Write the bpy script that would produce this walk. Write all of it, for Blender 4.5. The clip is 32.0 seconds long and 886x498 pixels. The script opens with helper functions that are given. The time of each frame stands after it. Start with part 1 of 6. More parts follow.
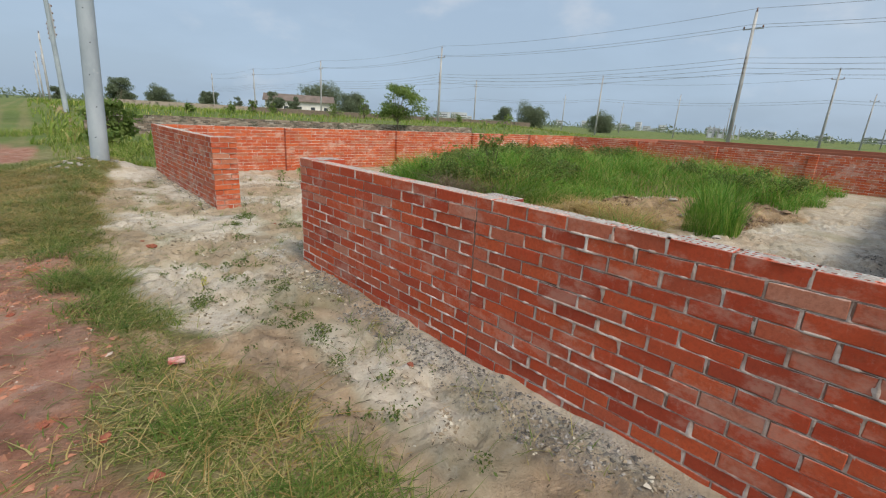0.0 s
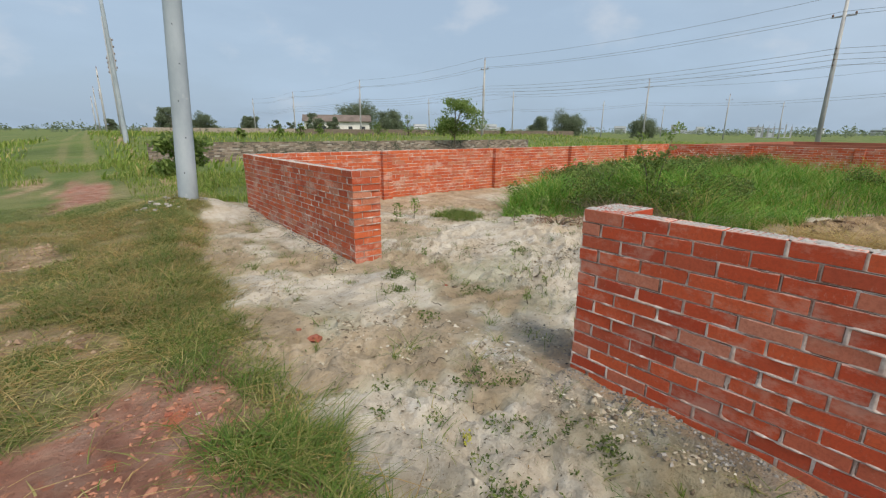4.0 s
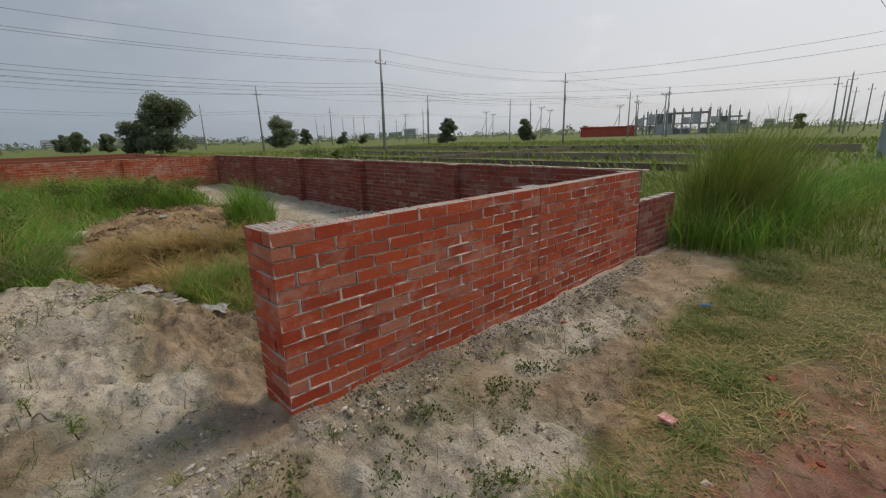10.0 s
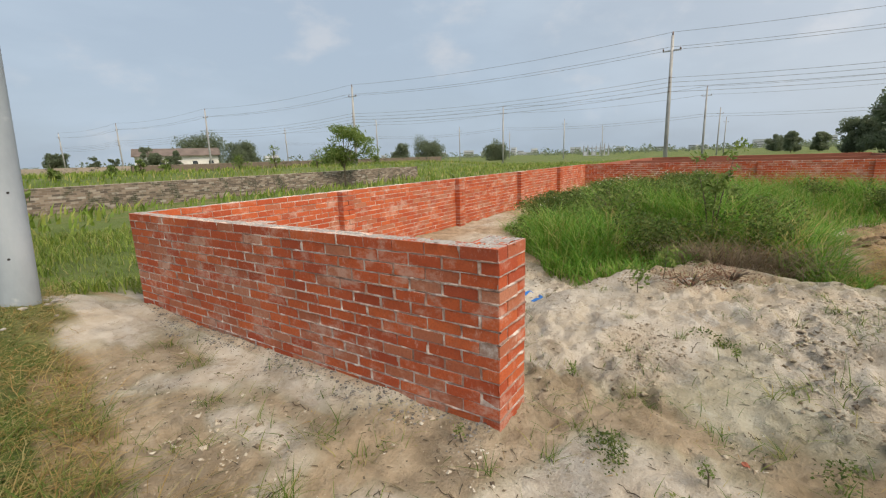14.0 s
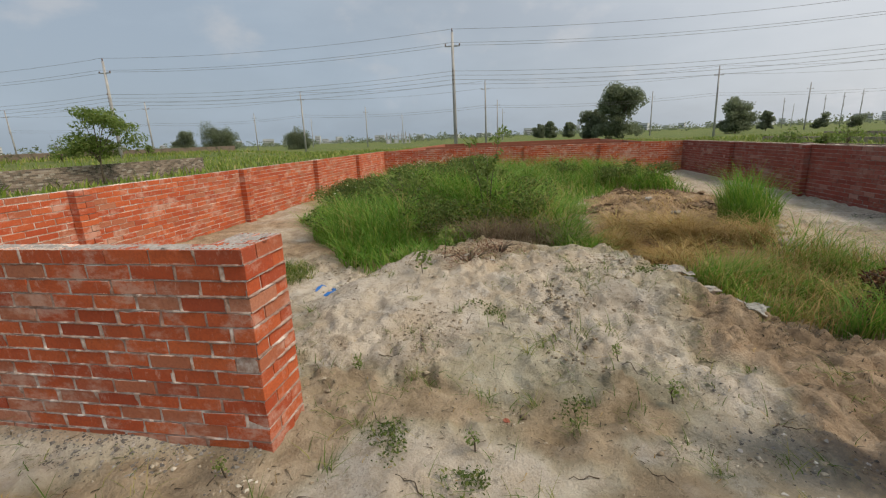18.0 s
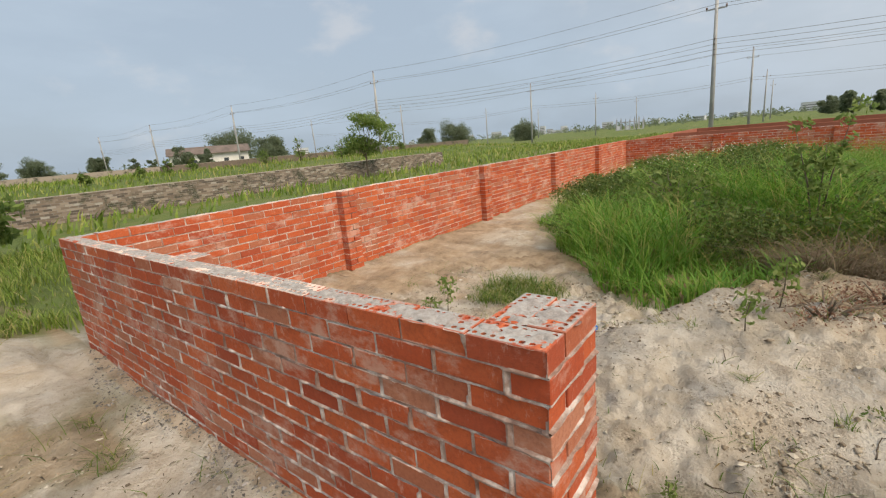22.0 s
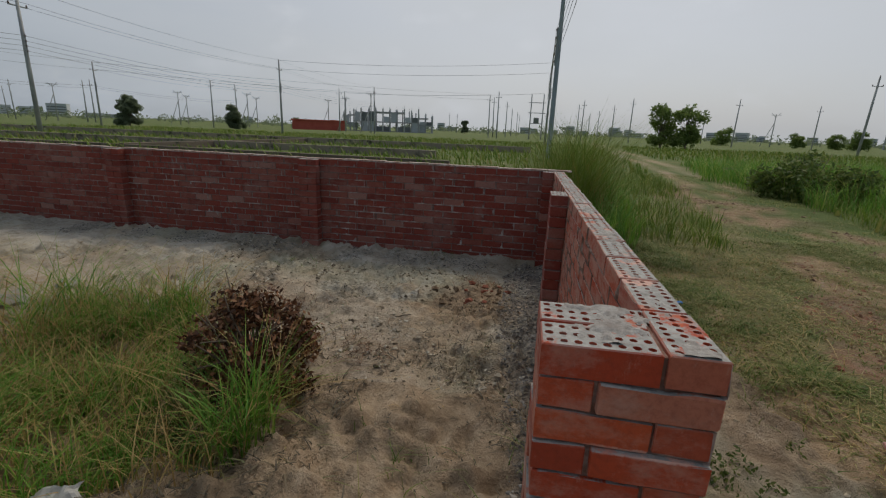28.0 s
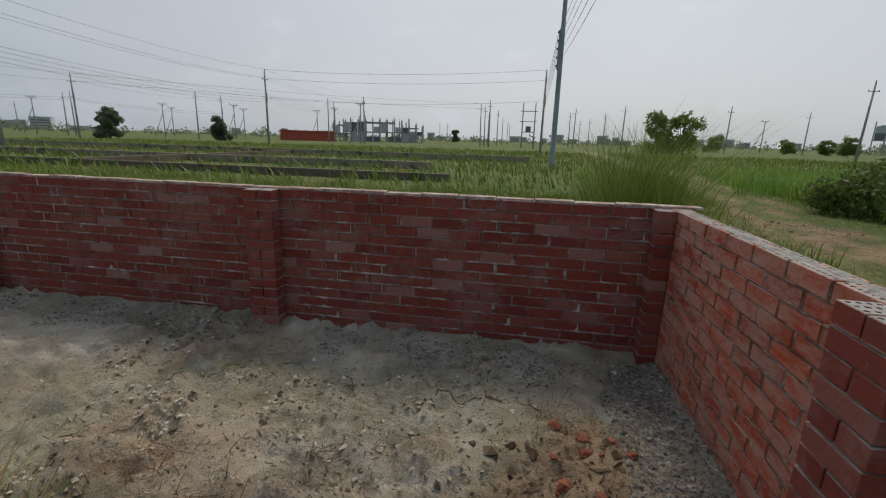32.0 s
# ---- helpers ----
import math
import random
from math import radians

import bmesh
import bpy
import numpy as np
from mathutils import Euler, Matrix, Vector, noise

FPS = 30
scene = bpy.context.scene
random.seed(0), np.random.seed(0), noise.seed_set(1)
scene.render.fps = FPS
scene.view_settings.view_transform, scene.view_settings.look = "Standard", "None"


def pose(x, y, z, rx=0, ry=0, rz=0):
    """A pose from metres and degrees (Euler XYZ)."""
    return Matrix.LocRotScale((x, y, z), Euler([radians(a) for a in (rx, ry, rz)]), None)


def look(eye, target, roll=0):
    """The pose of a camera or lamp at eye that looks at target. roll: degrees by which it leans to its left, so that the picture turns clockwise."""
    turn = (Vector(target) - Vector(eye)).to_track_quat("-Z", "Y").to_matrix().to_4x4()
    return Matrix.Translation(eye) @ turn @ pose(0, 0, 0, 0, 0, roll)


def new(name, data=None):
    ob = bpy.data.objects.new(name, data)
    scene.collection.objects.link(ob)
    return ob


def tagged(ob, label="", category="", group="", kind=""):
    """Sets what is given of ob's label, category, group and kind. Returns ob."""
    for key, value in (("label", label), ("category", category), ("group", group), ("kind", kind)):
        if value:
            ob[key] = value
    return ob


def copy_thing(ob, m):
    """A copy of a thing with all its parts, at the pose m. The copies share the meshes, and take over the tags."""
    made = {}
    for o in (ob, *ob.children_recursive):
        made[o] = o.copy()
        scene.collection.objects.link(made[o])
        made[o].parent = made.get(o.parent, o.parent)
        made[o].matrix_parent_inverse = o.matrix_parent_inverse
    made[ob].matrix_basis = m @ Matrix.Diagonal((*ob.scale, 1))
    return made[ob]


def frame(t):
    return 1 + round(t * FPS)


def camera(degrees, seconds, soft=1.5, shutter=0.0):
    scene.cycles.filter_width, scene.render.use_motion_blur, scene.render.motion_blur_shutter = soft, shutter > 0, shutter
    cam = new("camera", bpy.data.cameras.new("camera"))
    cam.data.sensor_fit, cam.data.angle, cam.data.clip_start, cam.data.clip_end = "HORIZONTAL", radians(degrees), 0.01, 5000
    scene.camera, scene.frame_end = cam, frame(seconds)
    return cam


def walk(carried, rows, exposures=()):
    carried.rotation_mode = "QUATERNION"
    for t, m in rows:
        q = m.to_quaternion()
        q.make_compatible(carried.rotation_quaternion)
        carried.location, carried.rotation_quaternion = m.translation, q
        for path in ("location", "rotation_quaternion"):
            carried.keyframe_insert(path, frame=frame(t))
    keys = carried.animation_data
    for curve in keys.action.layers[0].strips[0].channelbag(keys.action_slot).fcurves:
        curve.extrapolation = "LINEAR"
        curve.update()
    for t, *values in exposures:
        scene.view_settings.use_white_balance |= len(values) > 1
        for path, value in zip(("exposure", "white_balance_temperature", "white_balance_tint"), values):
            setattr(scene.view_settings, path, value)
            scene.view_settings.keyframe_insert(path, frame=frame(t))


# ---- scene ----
cam = camera(90.3, 32.0, 1.2)
PATH = [
    (0, (0.133, -0.010, 1.568), (1.432, 1.401, 1.002), 3.2),
    (0.5, (0.002, 0.198, 1.572), (1.292, 1.619, 1.010), 1.9),
    (1, (-0.057, 0.408, 1.564), (1.211, 1.847, 0.995), 4.0),
    (1.5, (-0.012, 0.704, 1.552), (1.125, 2.231, 0.939), 3.5),
    (2, (-0.007, 1.123, 1.554), (1.114, 2.665, 0.948), 2.1),
    (2.5, (-0.038, 1.581, 1.579), (1.139, 3.109, 1.047), -1.1),
    (3, (-0.044, 1.945, 1.553), (1.175, 3.449, 1.050), -0.3),
    (3.5, (-0.182, 2.297, 1.530), (1.035, 3.801, 1.022), 1.1),
    (4, (-0.243, 2.730, 1.566), (0.954, 4.247, 1.049), 0.4),
    (4.5, (-0.287, 2.992, 1.577), (0.880, 4.528, 1.047), -0.2),
    (6.5, (-0.573, 4.499, 1.610), (0.619, 6.024, 1.104), 0.2),
    (7, (-0.540, 4.837, 1.623), (0.938, 6.094, 1.133), -0.7),
    (7.5, (-0.393, 5.117, 1.625), (1.257, 6.136, 1.139), -4.5),
    (8, (-0.352, 5.401, 1.612), (1.279, 6.453, 1.131), -3.8),
    (8.5, (-0.26, 5.687, 1.597), (1.489, 6.533, 1.124), -2.4),
    (9, (-0.193, 5.332, 1.587), (1.717, 4.938, 1.14), -0.2),
    (9.5, (-0.226, 5.172, 1.589), (1.359, 4.045, 1.122), -1.3),
    (10, (-0.188, 5.091, 1.582), (1.258, 3.8, 1.086), -1.7),
    (10.5, (-0.178, 5.158, 1.576), (1.496, 4.189, 1.068), -2.7),
    (11, (-0.165, 5.329, 1.579), (1.748, 5.008, 1.09), 0.0),
    (11.5, (-0.274, 5.57, 1.598), (1.634, 5.937, 1.126), 0.2),
    (12, (-0.202, 5.772, 1.59), (1.563, 6.587, 1.118), 1.7),
    (12.5, (-0.074, 6.002, 1.616), (1.433, 7.245, 1.185), -1.8),
    (13, (-0.01, 6.168, 1.606), (1.547, 7.357, 1.203), -1.6),
    (13.5, (-0.033, 6.28, 1.605), (1.589, 7.38, 1.205), -1.4),
    (14, (-0.012, 6.299, 1.613), (1.609, 7.396, 1.204), -1.9),
    (14.5, (0.019, 6.225, 1.598), (1.754, 7.126, 1.175), -0.4),
    (15, (0.098, 6.193, 1.591), (1.944, 6.834, 1.163), -0.6),
    (15.5, (0.192, 6.193, 1.561), (2.107, 6.541, 1.101), -1.3),
    (17.5, (0.221, 6.088, 1.601), (2.123, 6.474, 1.117), -2.7),
    (18, (0.279, 6.085, 1.58), (2.189, 6.422, 1.091), -2.4),
    (18.5, (0.499, 6.218, 1.551), (2.398, 6.593, 1.045), -1.2),
    (19, (0.714, 6.418, 1.559), (2.612, 6.841, 1.09), 0.0),
    (19.5, (0.854, 6.575, 1.588), (2.615, 7.407, 1.132), -1.6),
    (20, (0.98, 6.724, 1.637), (2.467, 7.99, 1.207), -3.5),
    (20.5, (1.112, 6.945, 1.649), (2.634, 8.172, 1.227), -1.6),
    (21, (1.134, 6.984, 1.647), (2.685, 8.177, 1.235), -2.4),
    (21.5, (1.118, 6.966, 1.639), (2.623, 8.214, 1.218), -2.4),
    (22, (1.149, 6.916, 1.639), (2.673, 8.123, 1.17), -5.1),
    (22.5, (1.219, 6.897, 1.625), (2.919, 7.819, 1.116), -3.7),
    (23, (1.356, 6.799, 1.587), (3.276, 6.967, 1.052), -4.0),
    (23.5, (1.297, 6.526, 1.587), (3.108, 5.878, 1.04), 0.7),
    (24, (1.296, 6.448, 1.576), (2.918, 5.406, 1.047), 1.5),
    (24.5, (1.339, 6.352, 1.59), (2.752, 5.03, 1.084), 1.3),
    (25, (1.572, 6.243, 1.555), (2.981, 4.912, 1.06), 2.1),
    (25.5, (1.804, 5.911, 1.583), (2.748, 4.219, 1.088), 0.6),
    (26, (1.99, 5.663, 1.603), (2.873, 3.933, 1.127), -1.0),
    (26.5, (2.157, 5.551, 1.578), (2.73, 3.694, 1.107), -0.1),
    (28.5, (2.574, 4.991, 1.538), (2.879, 3.086, 1.011), 1.8),
    (29, (2.670, 4.789, 1.582), (2.751, 2.859, 1.062), -0.8),
    (29.5, (2.745, 4.432, 1.554), (2.735, 2.502, 1.029), -0.4),
    (30, (2.861, 4.108, 1.537), (2.897, 2.178, 1.012), -0.4),
    (30.5, (2.992, 3.868, 1.535), (3.017, 1.938, 1.011), 3.3),
    (31, (3.020, 3.572, 1.504), (3.038, 1.665, 0.900), 1.2),
    (31.5, (3.110, 3.352, 1.529), (3.370, 1.477, 0.884), -0.9),
    (32, (3.268, 3.082, 1.534), (3.612, 1.172, 1.051), 1.6),
]

EXPOSURES = [(0.0, -0.20, 6230, 10), (3.0, -0.20, 6250, 10), (7.0, -0.14, 6250, 9), (8.5, -0.18, 6420, 9), (9.5, -0.75, 6600, 11), (10.0, -0.8, 6600, 12), (11.0, -0.6, 6650, 12), (12.0, -0.46, 6700, 12), (13.0, -0.15, 6750, 12), (14.0, -0.14, 6750, 12), (15.0, -0.35, 6750, 12), (18.0, -0.45, 6800, 12), (19.0, -0.45, 6800, 12), (20.0, -0.15, 6800, 12), (21.0, -0.15, 6800, 12), (22.0, -0.15, 6800, 12), (23.0, -0.4, 6750, 12), (24.0, -0.75, 6650, 12), (26.0, -1.22, 6400, 10), (29.0, -1.1, 6350, 10), (30.0, -0.98, 6350, 10), (31.0, -0.85, 6350, 10), (32.0, -1.0, 6350, 10)]
walk(cam, [(t, look(eye, target, roll)) for t, eye, target, roll in PATH], EXPOSURES)

# ---- world and sun ----
SUN_AZ = (-0.14, -1.0)      # towards the sun, seen from above
SUN_EL = 53.0
world = bpy.data.worlds.new("sky")
scene.world = world
world.use_nodes = True
wn = world.node_tree
wn.nodes.clear()
w_out = wn.nodes.new("ShaderNodeOutputWorld")
w_bg = wn.nodes.new("ShaderNodeBackground")
w_sky = wn.nodes.new("ShaderNodeTexSky")
w_sky.sky_type = "NISHITA"
w_sky.sun_disc = False
w_sky.sun_elevation = radians(SUN_EL)
w_sky.sun_rotation = math.pi + math.atan2(-SUN_AZ[0], -SUN_AZ[1])
w_sky.air_density = 1.0
w_sky.dust_density = 4.0
w_sky.ozone_density = 1.6
w_tc = wn.nodes.new("ShaderNodeTexCoord")
w_map = wn.nodes.new("ShaderNodeMapping")
w_map.inputs["Scale"].default_value = (1.0, 1.0, 3.2)
w_cloud = wn.nodes.new("ShaderNodeTexNoise")
w_cloud.inputs["Scale"].default_value = 2.1
w_cloud.inputs["Detail"].default_value = 7.0
w_cloud.inputs["Roughness"].default_value = 0.55
w_ramp = wn.nodes.new("ShaderNodeValToRGB")
w_ramp.color_ramp.elements[0].position = 0.42
w_ramp.color_ramp.elements[0].color = (0.76, 0.76, 0.76, 1)
w_ramp.color_ramp.elements[1].position = 0.68
w_ramp.color_ramp.elements[1].color = (0.97, 0.97, 0.97, 1)
w_mix = wn.nodes.new("ShaderNodeMix")
w_mix.data_type = "RGBA"
w_haze = wn.nodes.new("ShaderNodeMix")
w_haze.data_type = "RGBA"
w_haze.inputs["A"].default_value = (4.72, 5.92, 7.2, 1)
w_haze.inputs["B"].default_value = (5.9, 6.1, 6.3, 1)
wn.links.new(w_haze.outputs["Result"], w_mix.inputs["B"])
wn.links.new(w_tc.outputs["Generated"], w_map.inputs["Vector"])
wn.links.new(w_map.outputs["Vector"], w_cloud.inputs["Vector"])
wn.links.new(w_cloud.outputs["Fac"], w_ramp.inputs["Fac"])
wn.links.new(w_ramp.outputs["Color"], w_mix.inputs["Factor"])
wn.links.new(w_sky.outputs["Color"], w_mix.inputs["A"])
w_dot = wn.nodes.new("ShaderNodeVectorMath")     # bright haze round the sun
w_dot.operation = "DOT_PRODUCT"
w_dot.inputs[1].default_value = (SUN_AZ[0] * 0.75, SUN_AZ[1] * 0.75, 0.66)
w_glow = wn.nodes.new("ShaderNodeMapRange")
w_glow.interpolation_type = "SMOOTHSTEP"
w_glow.inputs["From Min"].default_value = -0.2
w_glow.inputs["From Max"].default_value = 1.0
w_glow.inputs["To Min"].default_value = 0.95
w_glow.inputs["To Max"].default_value = 1.75
w_near = wn.nodes.new("ShaderNodeMapRange")
w_near.inputs["From Min"].default_value = -0.3
w_near.inputs["From Max"].default_value = 0.7
wn.links.new(w_dot.outputs["Value"], w_near.inputs["Value"])
wn.links.new(w_near.outputs["Result"], w_haze.inputs["Factor"])
w_mul = wn.nodes.new("ShaderNodeVectorMath")
w_mul.operation = "SCALE"
wn.links.new(w_tc.outputs["Generated"], w_dot.inputs[0])
wn.links.new(w_dot.outputs["Value"], w_glow.inputs["Value"])
w_pmap = wn.nodes.new("ShaderNodeMapping")       # small soft cumulus puffs
w_pmap.inputs["Scale"].default_value = (1.0, 1.0, 1.7)
w_pmap.inputs["Location"].default_value = (3.1, 1.7, 0.4)
w_puff = wn.nodes.new("ShaderNodeTexNoise")
w_puff.inputs["Scale"].default_value = 5.5
w_puff.inputs["Detail"].default_value = 6.0
w_puff.inputs["Roughness"].default_value = 0.55
w_pramp = wn.nodes.new("ShaderNodeMapRange")
w_pramp.interpolation_type = "SMOOTHSTEP"
w_pramp.inputs["From Min"].default_value = 0.56
w_pramp.inputs["From Max"].default_value = 0.76
w_pramp.inputs["To Max"].default_value = 0.42
w_white = wn.nodes.new("ShaderNodeMix")
w_white.data_type = "RGBA"
w_white.inputs["B"].default_value = (6.9, 7.1, 7.4, 1)
wn.links.new(w_tc.outputs["Generated"], w_pmap.inputs["Vector"])
wn.links.new(w_pmap.outputs["Vector"], w_puff.inputs["Vector"])
wn.links.new(w_puff.outputs["Fac"], w_pramp.inputs["Value"])
wn.links.new(w_pramp.outputs["Result"], w_white.inputs["Factor"])
wn.links.new(w_mix.outputs["Result"], w_white.inputs["A"])
wn.links.new(w_white.outputs["Result"], w_mul.inputs[0])
wn.links.new(w_glow.outputs["Result"], w_mul.inputs["Scale"])
wn.links.new(w_mul.outputs["Vector"], w_bg.inputs["Color"])
w_bg.inputs["Strength"].default_value = 0.12
wn.links.new(w_bg.outputs["Background"], w_out.inputs["Surface"])

sun = new("sun", bpy.data.lights.new("sun", "SUN"))
sun.data.energy = 3.5
sun.data.angle = radians(14.0)
sun.data.color = (1.0, 0.88, 0.70)
_az = Vector((SUN_AZ[0], SUN_AZ[1], 0)).normalized() * math.cos(radians(SUN_EL))
sun.matrix_world = look((0, 0, 60), Vector((0, 0, 60)) - Vector((_az.x, _az.y, math.sin(radians(SUN_EL)))))


# ---- node helpers ----
class Mat:
    def __init__(self, name, rough=0.8):
        self.m = bpy.data.materials.new(name)
        self.m.use_nodes = True
        self.t = self.m.node_tree
        self.b = self.t.nodes["Principled BSDF"]
        self.b.inputs["Roughness"].default_value = rough
        self.b.inputs["Specular IOR Level"].default_value = 0.3

    def put(self, sock, v):
        if isinstance(v, bpy.types.NodeSocket):
            self.t.links.new(v, sock)
        else:
            sock.default_value = v

    def pos(self):
        return self.t.nodes.new("ShaderNodeNewGeometry").outputs["Position"]

    def obj(self):
        return self.t.nodes.new("ShaderNodeTexCoord").outputs["Object"]

    def rand(self):
        a = self.t.nodes.new("ShaderNodeObjectInfo").outputs["Random"]
        b = self.t.nodes.new("ShaderNodeNewGeometry").outputs["Random Per Island"]
        return self.math("FRACT", self.math("ADD", a, b), 0.0)

    def island(self):
        return self.t.nodes.new("ShaderNodeNewGeometry").outputs["Random Per Island"]

    def normal_z(self):
        n = self.t.nodes.new("ShaderNodeSeparateXYZ")
        self.t.links.new(self.t.nodes.new("ShaderNodeNewGeometry").outputs["Normal"], n.inputs[0])
        return n.outputs["Z"]

    def axis(self, vec, i):
        n = self.t.nodes.new("ShaderNodeSeparateXYZ")
        self.t.links.new(vec, n.inputs[0])
        return n.outputs[i]

    def attr(self, name):
        n = self.t.nodes.new("ShaderNodeAttribute")
        n.attribute_name = name
        s = self.t.nodes.new("ShaderNodeSeparateColor")
        self.t.links.new(n.outputs["Color"], s.inputs[0])
        return (*s.outputs, n.outputs["Alpha"])

    def scaled(self, vec, xyz):
        n = self.t.nodes.new("ShaderNodeMapping")
        self.put(n.inputs["Vector"], vec)
        n.inputs["Scale"].default_value = xyz
        return n.outputs["Vector"]

    def noise(self, vec, scale, detail=4.0, rough=0.6):
        n = self.t.nodes.new("ShaderNodeTexNoise")
        self.put(n.inputs["Vector"], vec)
        n.inputs["Scale"].default_value = scale
        n.inputs["Detail"].default_value = detail
        n.inputs["Roughness"].default_value = rough
        return n.outputs["Fac"]

    def cells(self, vec, scale):
        n = self.t.nodes.new("ShaderNodeTexVoronoi")
        self.put(n.inputs["Vector"], vec)
        n.inputs["Scale"].default_value = scale
        return n.outputs["Distance"]

    def math(self, op, a, b=0.0):
        n = self.t.nodes.new("ShaderNodeMath")
        n.operation = op
        self.put(n.inputs[0], a)
        self.put(n.inputs[1], b)
        return n.outputs[0]

    def ramp(self, fac, *stops):
        n = self.t.nodes.new("ShaderNodeValToRGB")
        e = n.color_ramp.elements
        while len(e) < len(stops):
            e.new(0.5)
        for el, (p, c) in zip(e, stops):
            el.position = p
            el.color = (*c, 1) if len(c) == 3 else c
        self.put(n.inputs["Fac"], fac)
        return n.outputs["Color"]

    def step(self, fac, lo, hi):
        n = self.t.nodes.new("ShaderNodeMapRange")
        n.interpolation_type = "SMOOTHSTEP"
        self.put(n.inputs["Value"], fac)
        n.inputs["From Min"].default_value = lo
        n.inputs["From Max"].default_value = hi
        return n.outputs["Result"]

    def mix(self, fac, a, b):
        n = self.t.nodes.new("ShaderNodeMix")
        n.data_type = "RGBA"
        self.put(n.inputs["Factor"], fac)
        self.put(n.inputs["A"], (*a, 1) if isinstance(a, tuple) else a)
        self.put(n.inputs["B"], (*b, 1) if isinstance(b, tuple) else b)
        return n.outputs["Result"]

    def colour(self, c):
        self.put(self.b.inputs["Base Color"], (*c, 1) if isinstance(c, tuple) else c)
        return self

    def rough(self, r):
        self.put(self.b.inputs["Roughness"], r)
        return self

    def bump(self, height, strength=0.4, dist=0.01):
        n = self.t.nodes.new("ShaderNodeBump")
        n.inputs["Strength"].default_value = strength
        n.inputs["Distance"].default_value = dist
        self.put(n.inputs["Height"], height)
        self.t.links.new(n.outputs["Normal"], self.b.inputs["Normal"])
        return self

    def thin(self, amount):
        """Leaves let part of the light through."""
        tr = self.t.nodes.new("ShaderNodeBsdfTranslucent")
        mx = self.t.nodes.new("ShaderNodeMixShader")
        out = self.t.nodes["Material Output"]
        col = self.b.inputs["Base Color"]
        if col.links:
            self.t.links.new(col.links[0].from_socket, tr.inputs["Color"])
        else:
            tr.inputs["Color"].default_value = col.default_value
        mx.inputs[0].default_value = amount
        self.t.links.new(self.b.outputs[0], mx.inputs[1])
        self.t.links.new(tr.outputs[0], mx.inputs[2])
        self.t.links.new(mx.outputs[0], out.inputs["Surface"])
        return self


def brick_material(name, ramp, dust, dust_col, mortar_top, washed=0.0):
    k = Mat(name, 0.85)
    p = k.pos()
    base = k.ramp(k.rand(), *ramp)
    fine, blot = k.noise(p, 60.0, 6.0, 0.75), k.noise(p, 11.0, 5.0, 0.65)
    base = k.mix(k.math("MULTIPLY", k.step(fine, 0.40, 0.70), 0.40), base, (0.17, 0.032, 0.016))
    base = k.mix(k.math("MULTIPLY", k.step(blot, 0.54, 0.72), 0.30), base, (0.40, 0.140, 0.075))
    # salt and mortar wash: clouds, wisps, and lines that hang from some of the bed joints
    cloud = k.step(k.noise(k.scaled(p, (1.0, 1.0, 1.6)), 2.3, 8.0, 0.74), 0.49, 0.64)
    wisp = k.step(k.noise(k.scaled(p, (1.0, 1.0, 0.45)), 21.0, 7.0, 0.8), 0.55, 0.70)
    row = k.math("ABSOLUTE", k.math("SUBTRACT", k.math("FRACT", k.math("DIVIDE", k.axis(p, 2), COURSE)), 0.5))
    row = k.math("ADD", row, k.math("MULTIPLY", k.math("SUBTRACT", k.noise(p, 34.0, 6.0, 0.75), 0.5), 0.30))
    lines = k.math("MULTIPLY", k.step(row, 0.39, 0.46), k.step(k.noise(k.scaled(p, (0.6, 0.6, 4.2)), 1.3, 5.0, 0.65), 0.44, 0.56))
    amt = k.math("MAXIMUM", k.math("MULTIPLY", cloud, 0.75), k.math("MULTIPLY", wisp, 0.60))
    amt = k.math("MAXIMUM", amt, 0.03)
    amt = k.math("MULTIPLY", amt, dust)
    if washed:      # mortar wash left on the unpointed back of the wall
        back = k.step(k.axis(k.t.nodes.new("ShaderNodeNewGeometry").outputs["Normal"], 0), 0.6, 0.9)
        wash = k.step(k.noise(k.scaled(p, (1.0, 1.0, 2.6)), 5.0, 8.0, 0.75), 0.36, 0.62)
        amt = k.math("MAXIMUM", amt, k.math("MULTIPLY", k.math("MULTIPLY", back, wash), washed))
    base = k.mix(amt, base, tuple(v * q for v, q in zip(dust_col, (0.95, 0.86, 0.82))))
    base = k.mix(k.math("MULTIPLY", lines, 1.1 * dust), base, tuple(min(0.78, 1.35 * v) for v in dust_col))
    up = k.step(k.normal_z(), 0.6, 0.9)
    cap = k.math("MULTIPLY", up, k.step(k.noise(p, 7.0, 7.0, 0.72), 0.62 - mortar_top, 0.70 - mortar_top))
    base = k.mix(cap, base, k.ramp(k.noise(p, 30.0, 6.0, 0.75), (0.3, (0.20, 0.19, 0.175)), (0.7, (0.46, 0.445, 0.42))))
    k.colour(base)
    k.bump(k.math("ADD", fine, k.math("MULTIPLY", blot, 0.25)), 0.55, 0.004)
    return k.m


COURSE = 0.08
RED_DEEP = ((0.0, (0.390, 0.050, 0.018)), (0.28, (0.480, 0.072, 0.024)), (0.55, (0.530, 0.096, 0.032)), (0.74, (0.340, 0.046, 0.019)), (0.84, (0.440, 0.092, 0.042)), (0.94, (0.455, 0.138, 0.080)), (1.0, (0.480, 0.195, 0.125)))
RED = ((0.0, (0.400, 0.066, 0.020)), (0.25, (0.480, 0.090, 0.026)), (0.55, (0.540, 0.120, 0.036)), (0.72, (0.360, 0.058, 0.020)), (0.80, (0.400, 0.110, 0.050)), (0.93, (0.410, 0.140, 0.072)), (1.0, (0.460, 0.190, 0.112)))
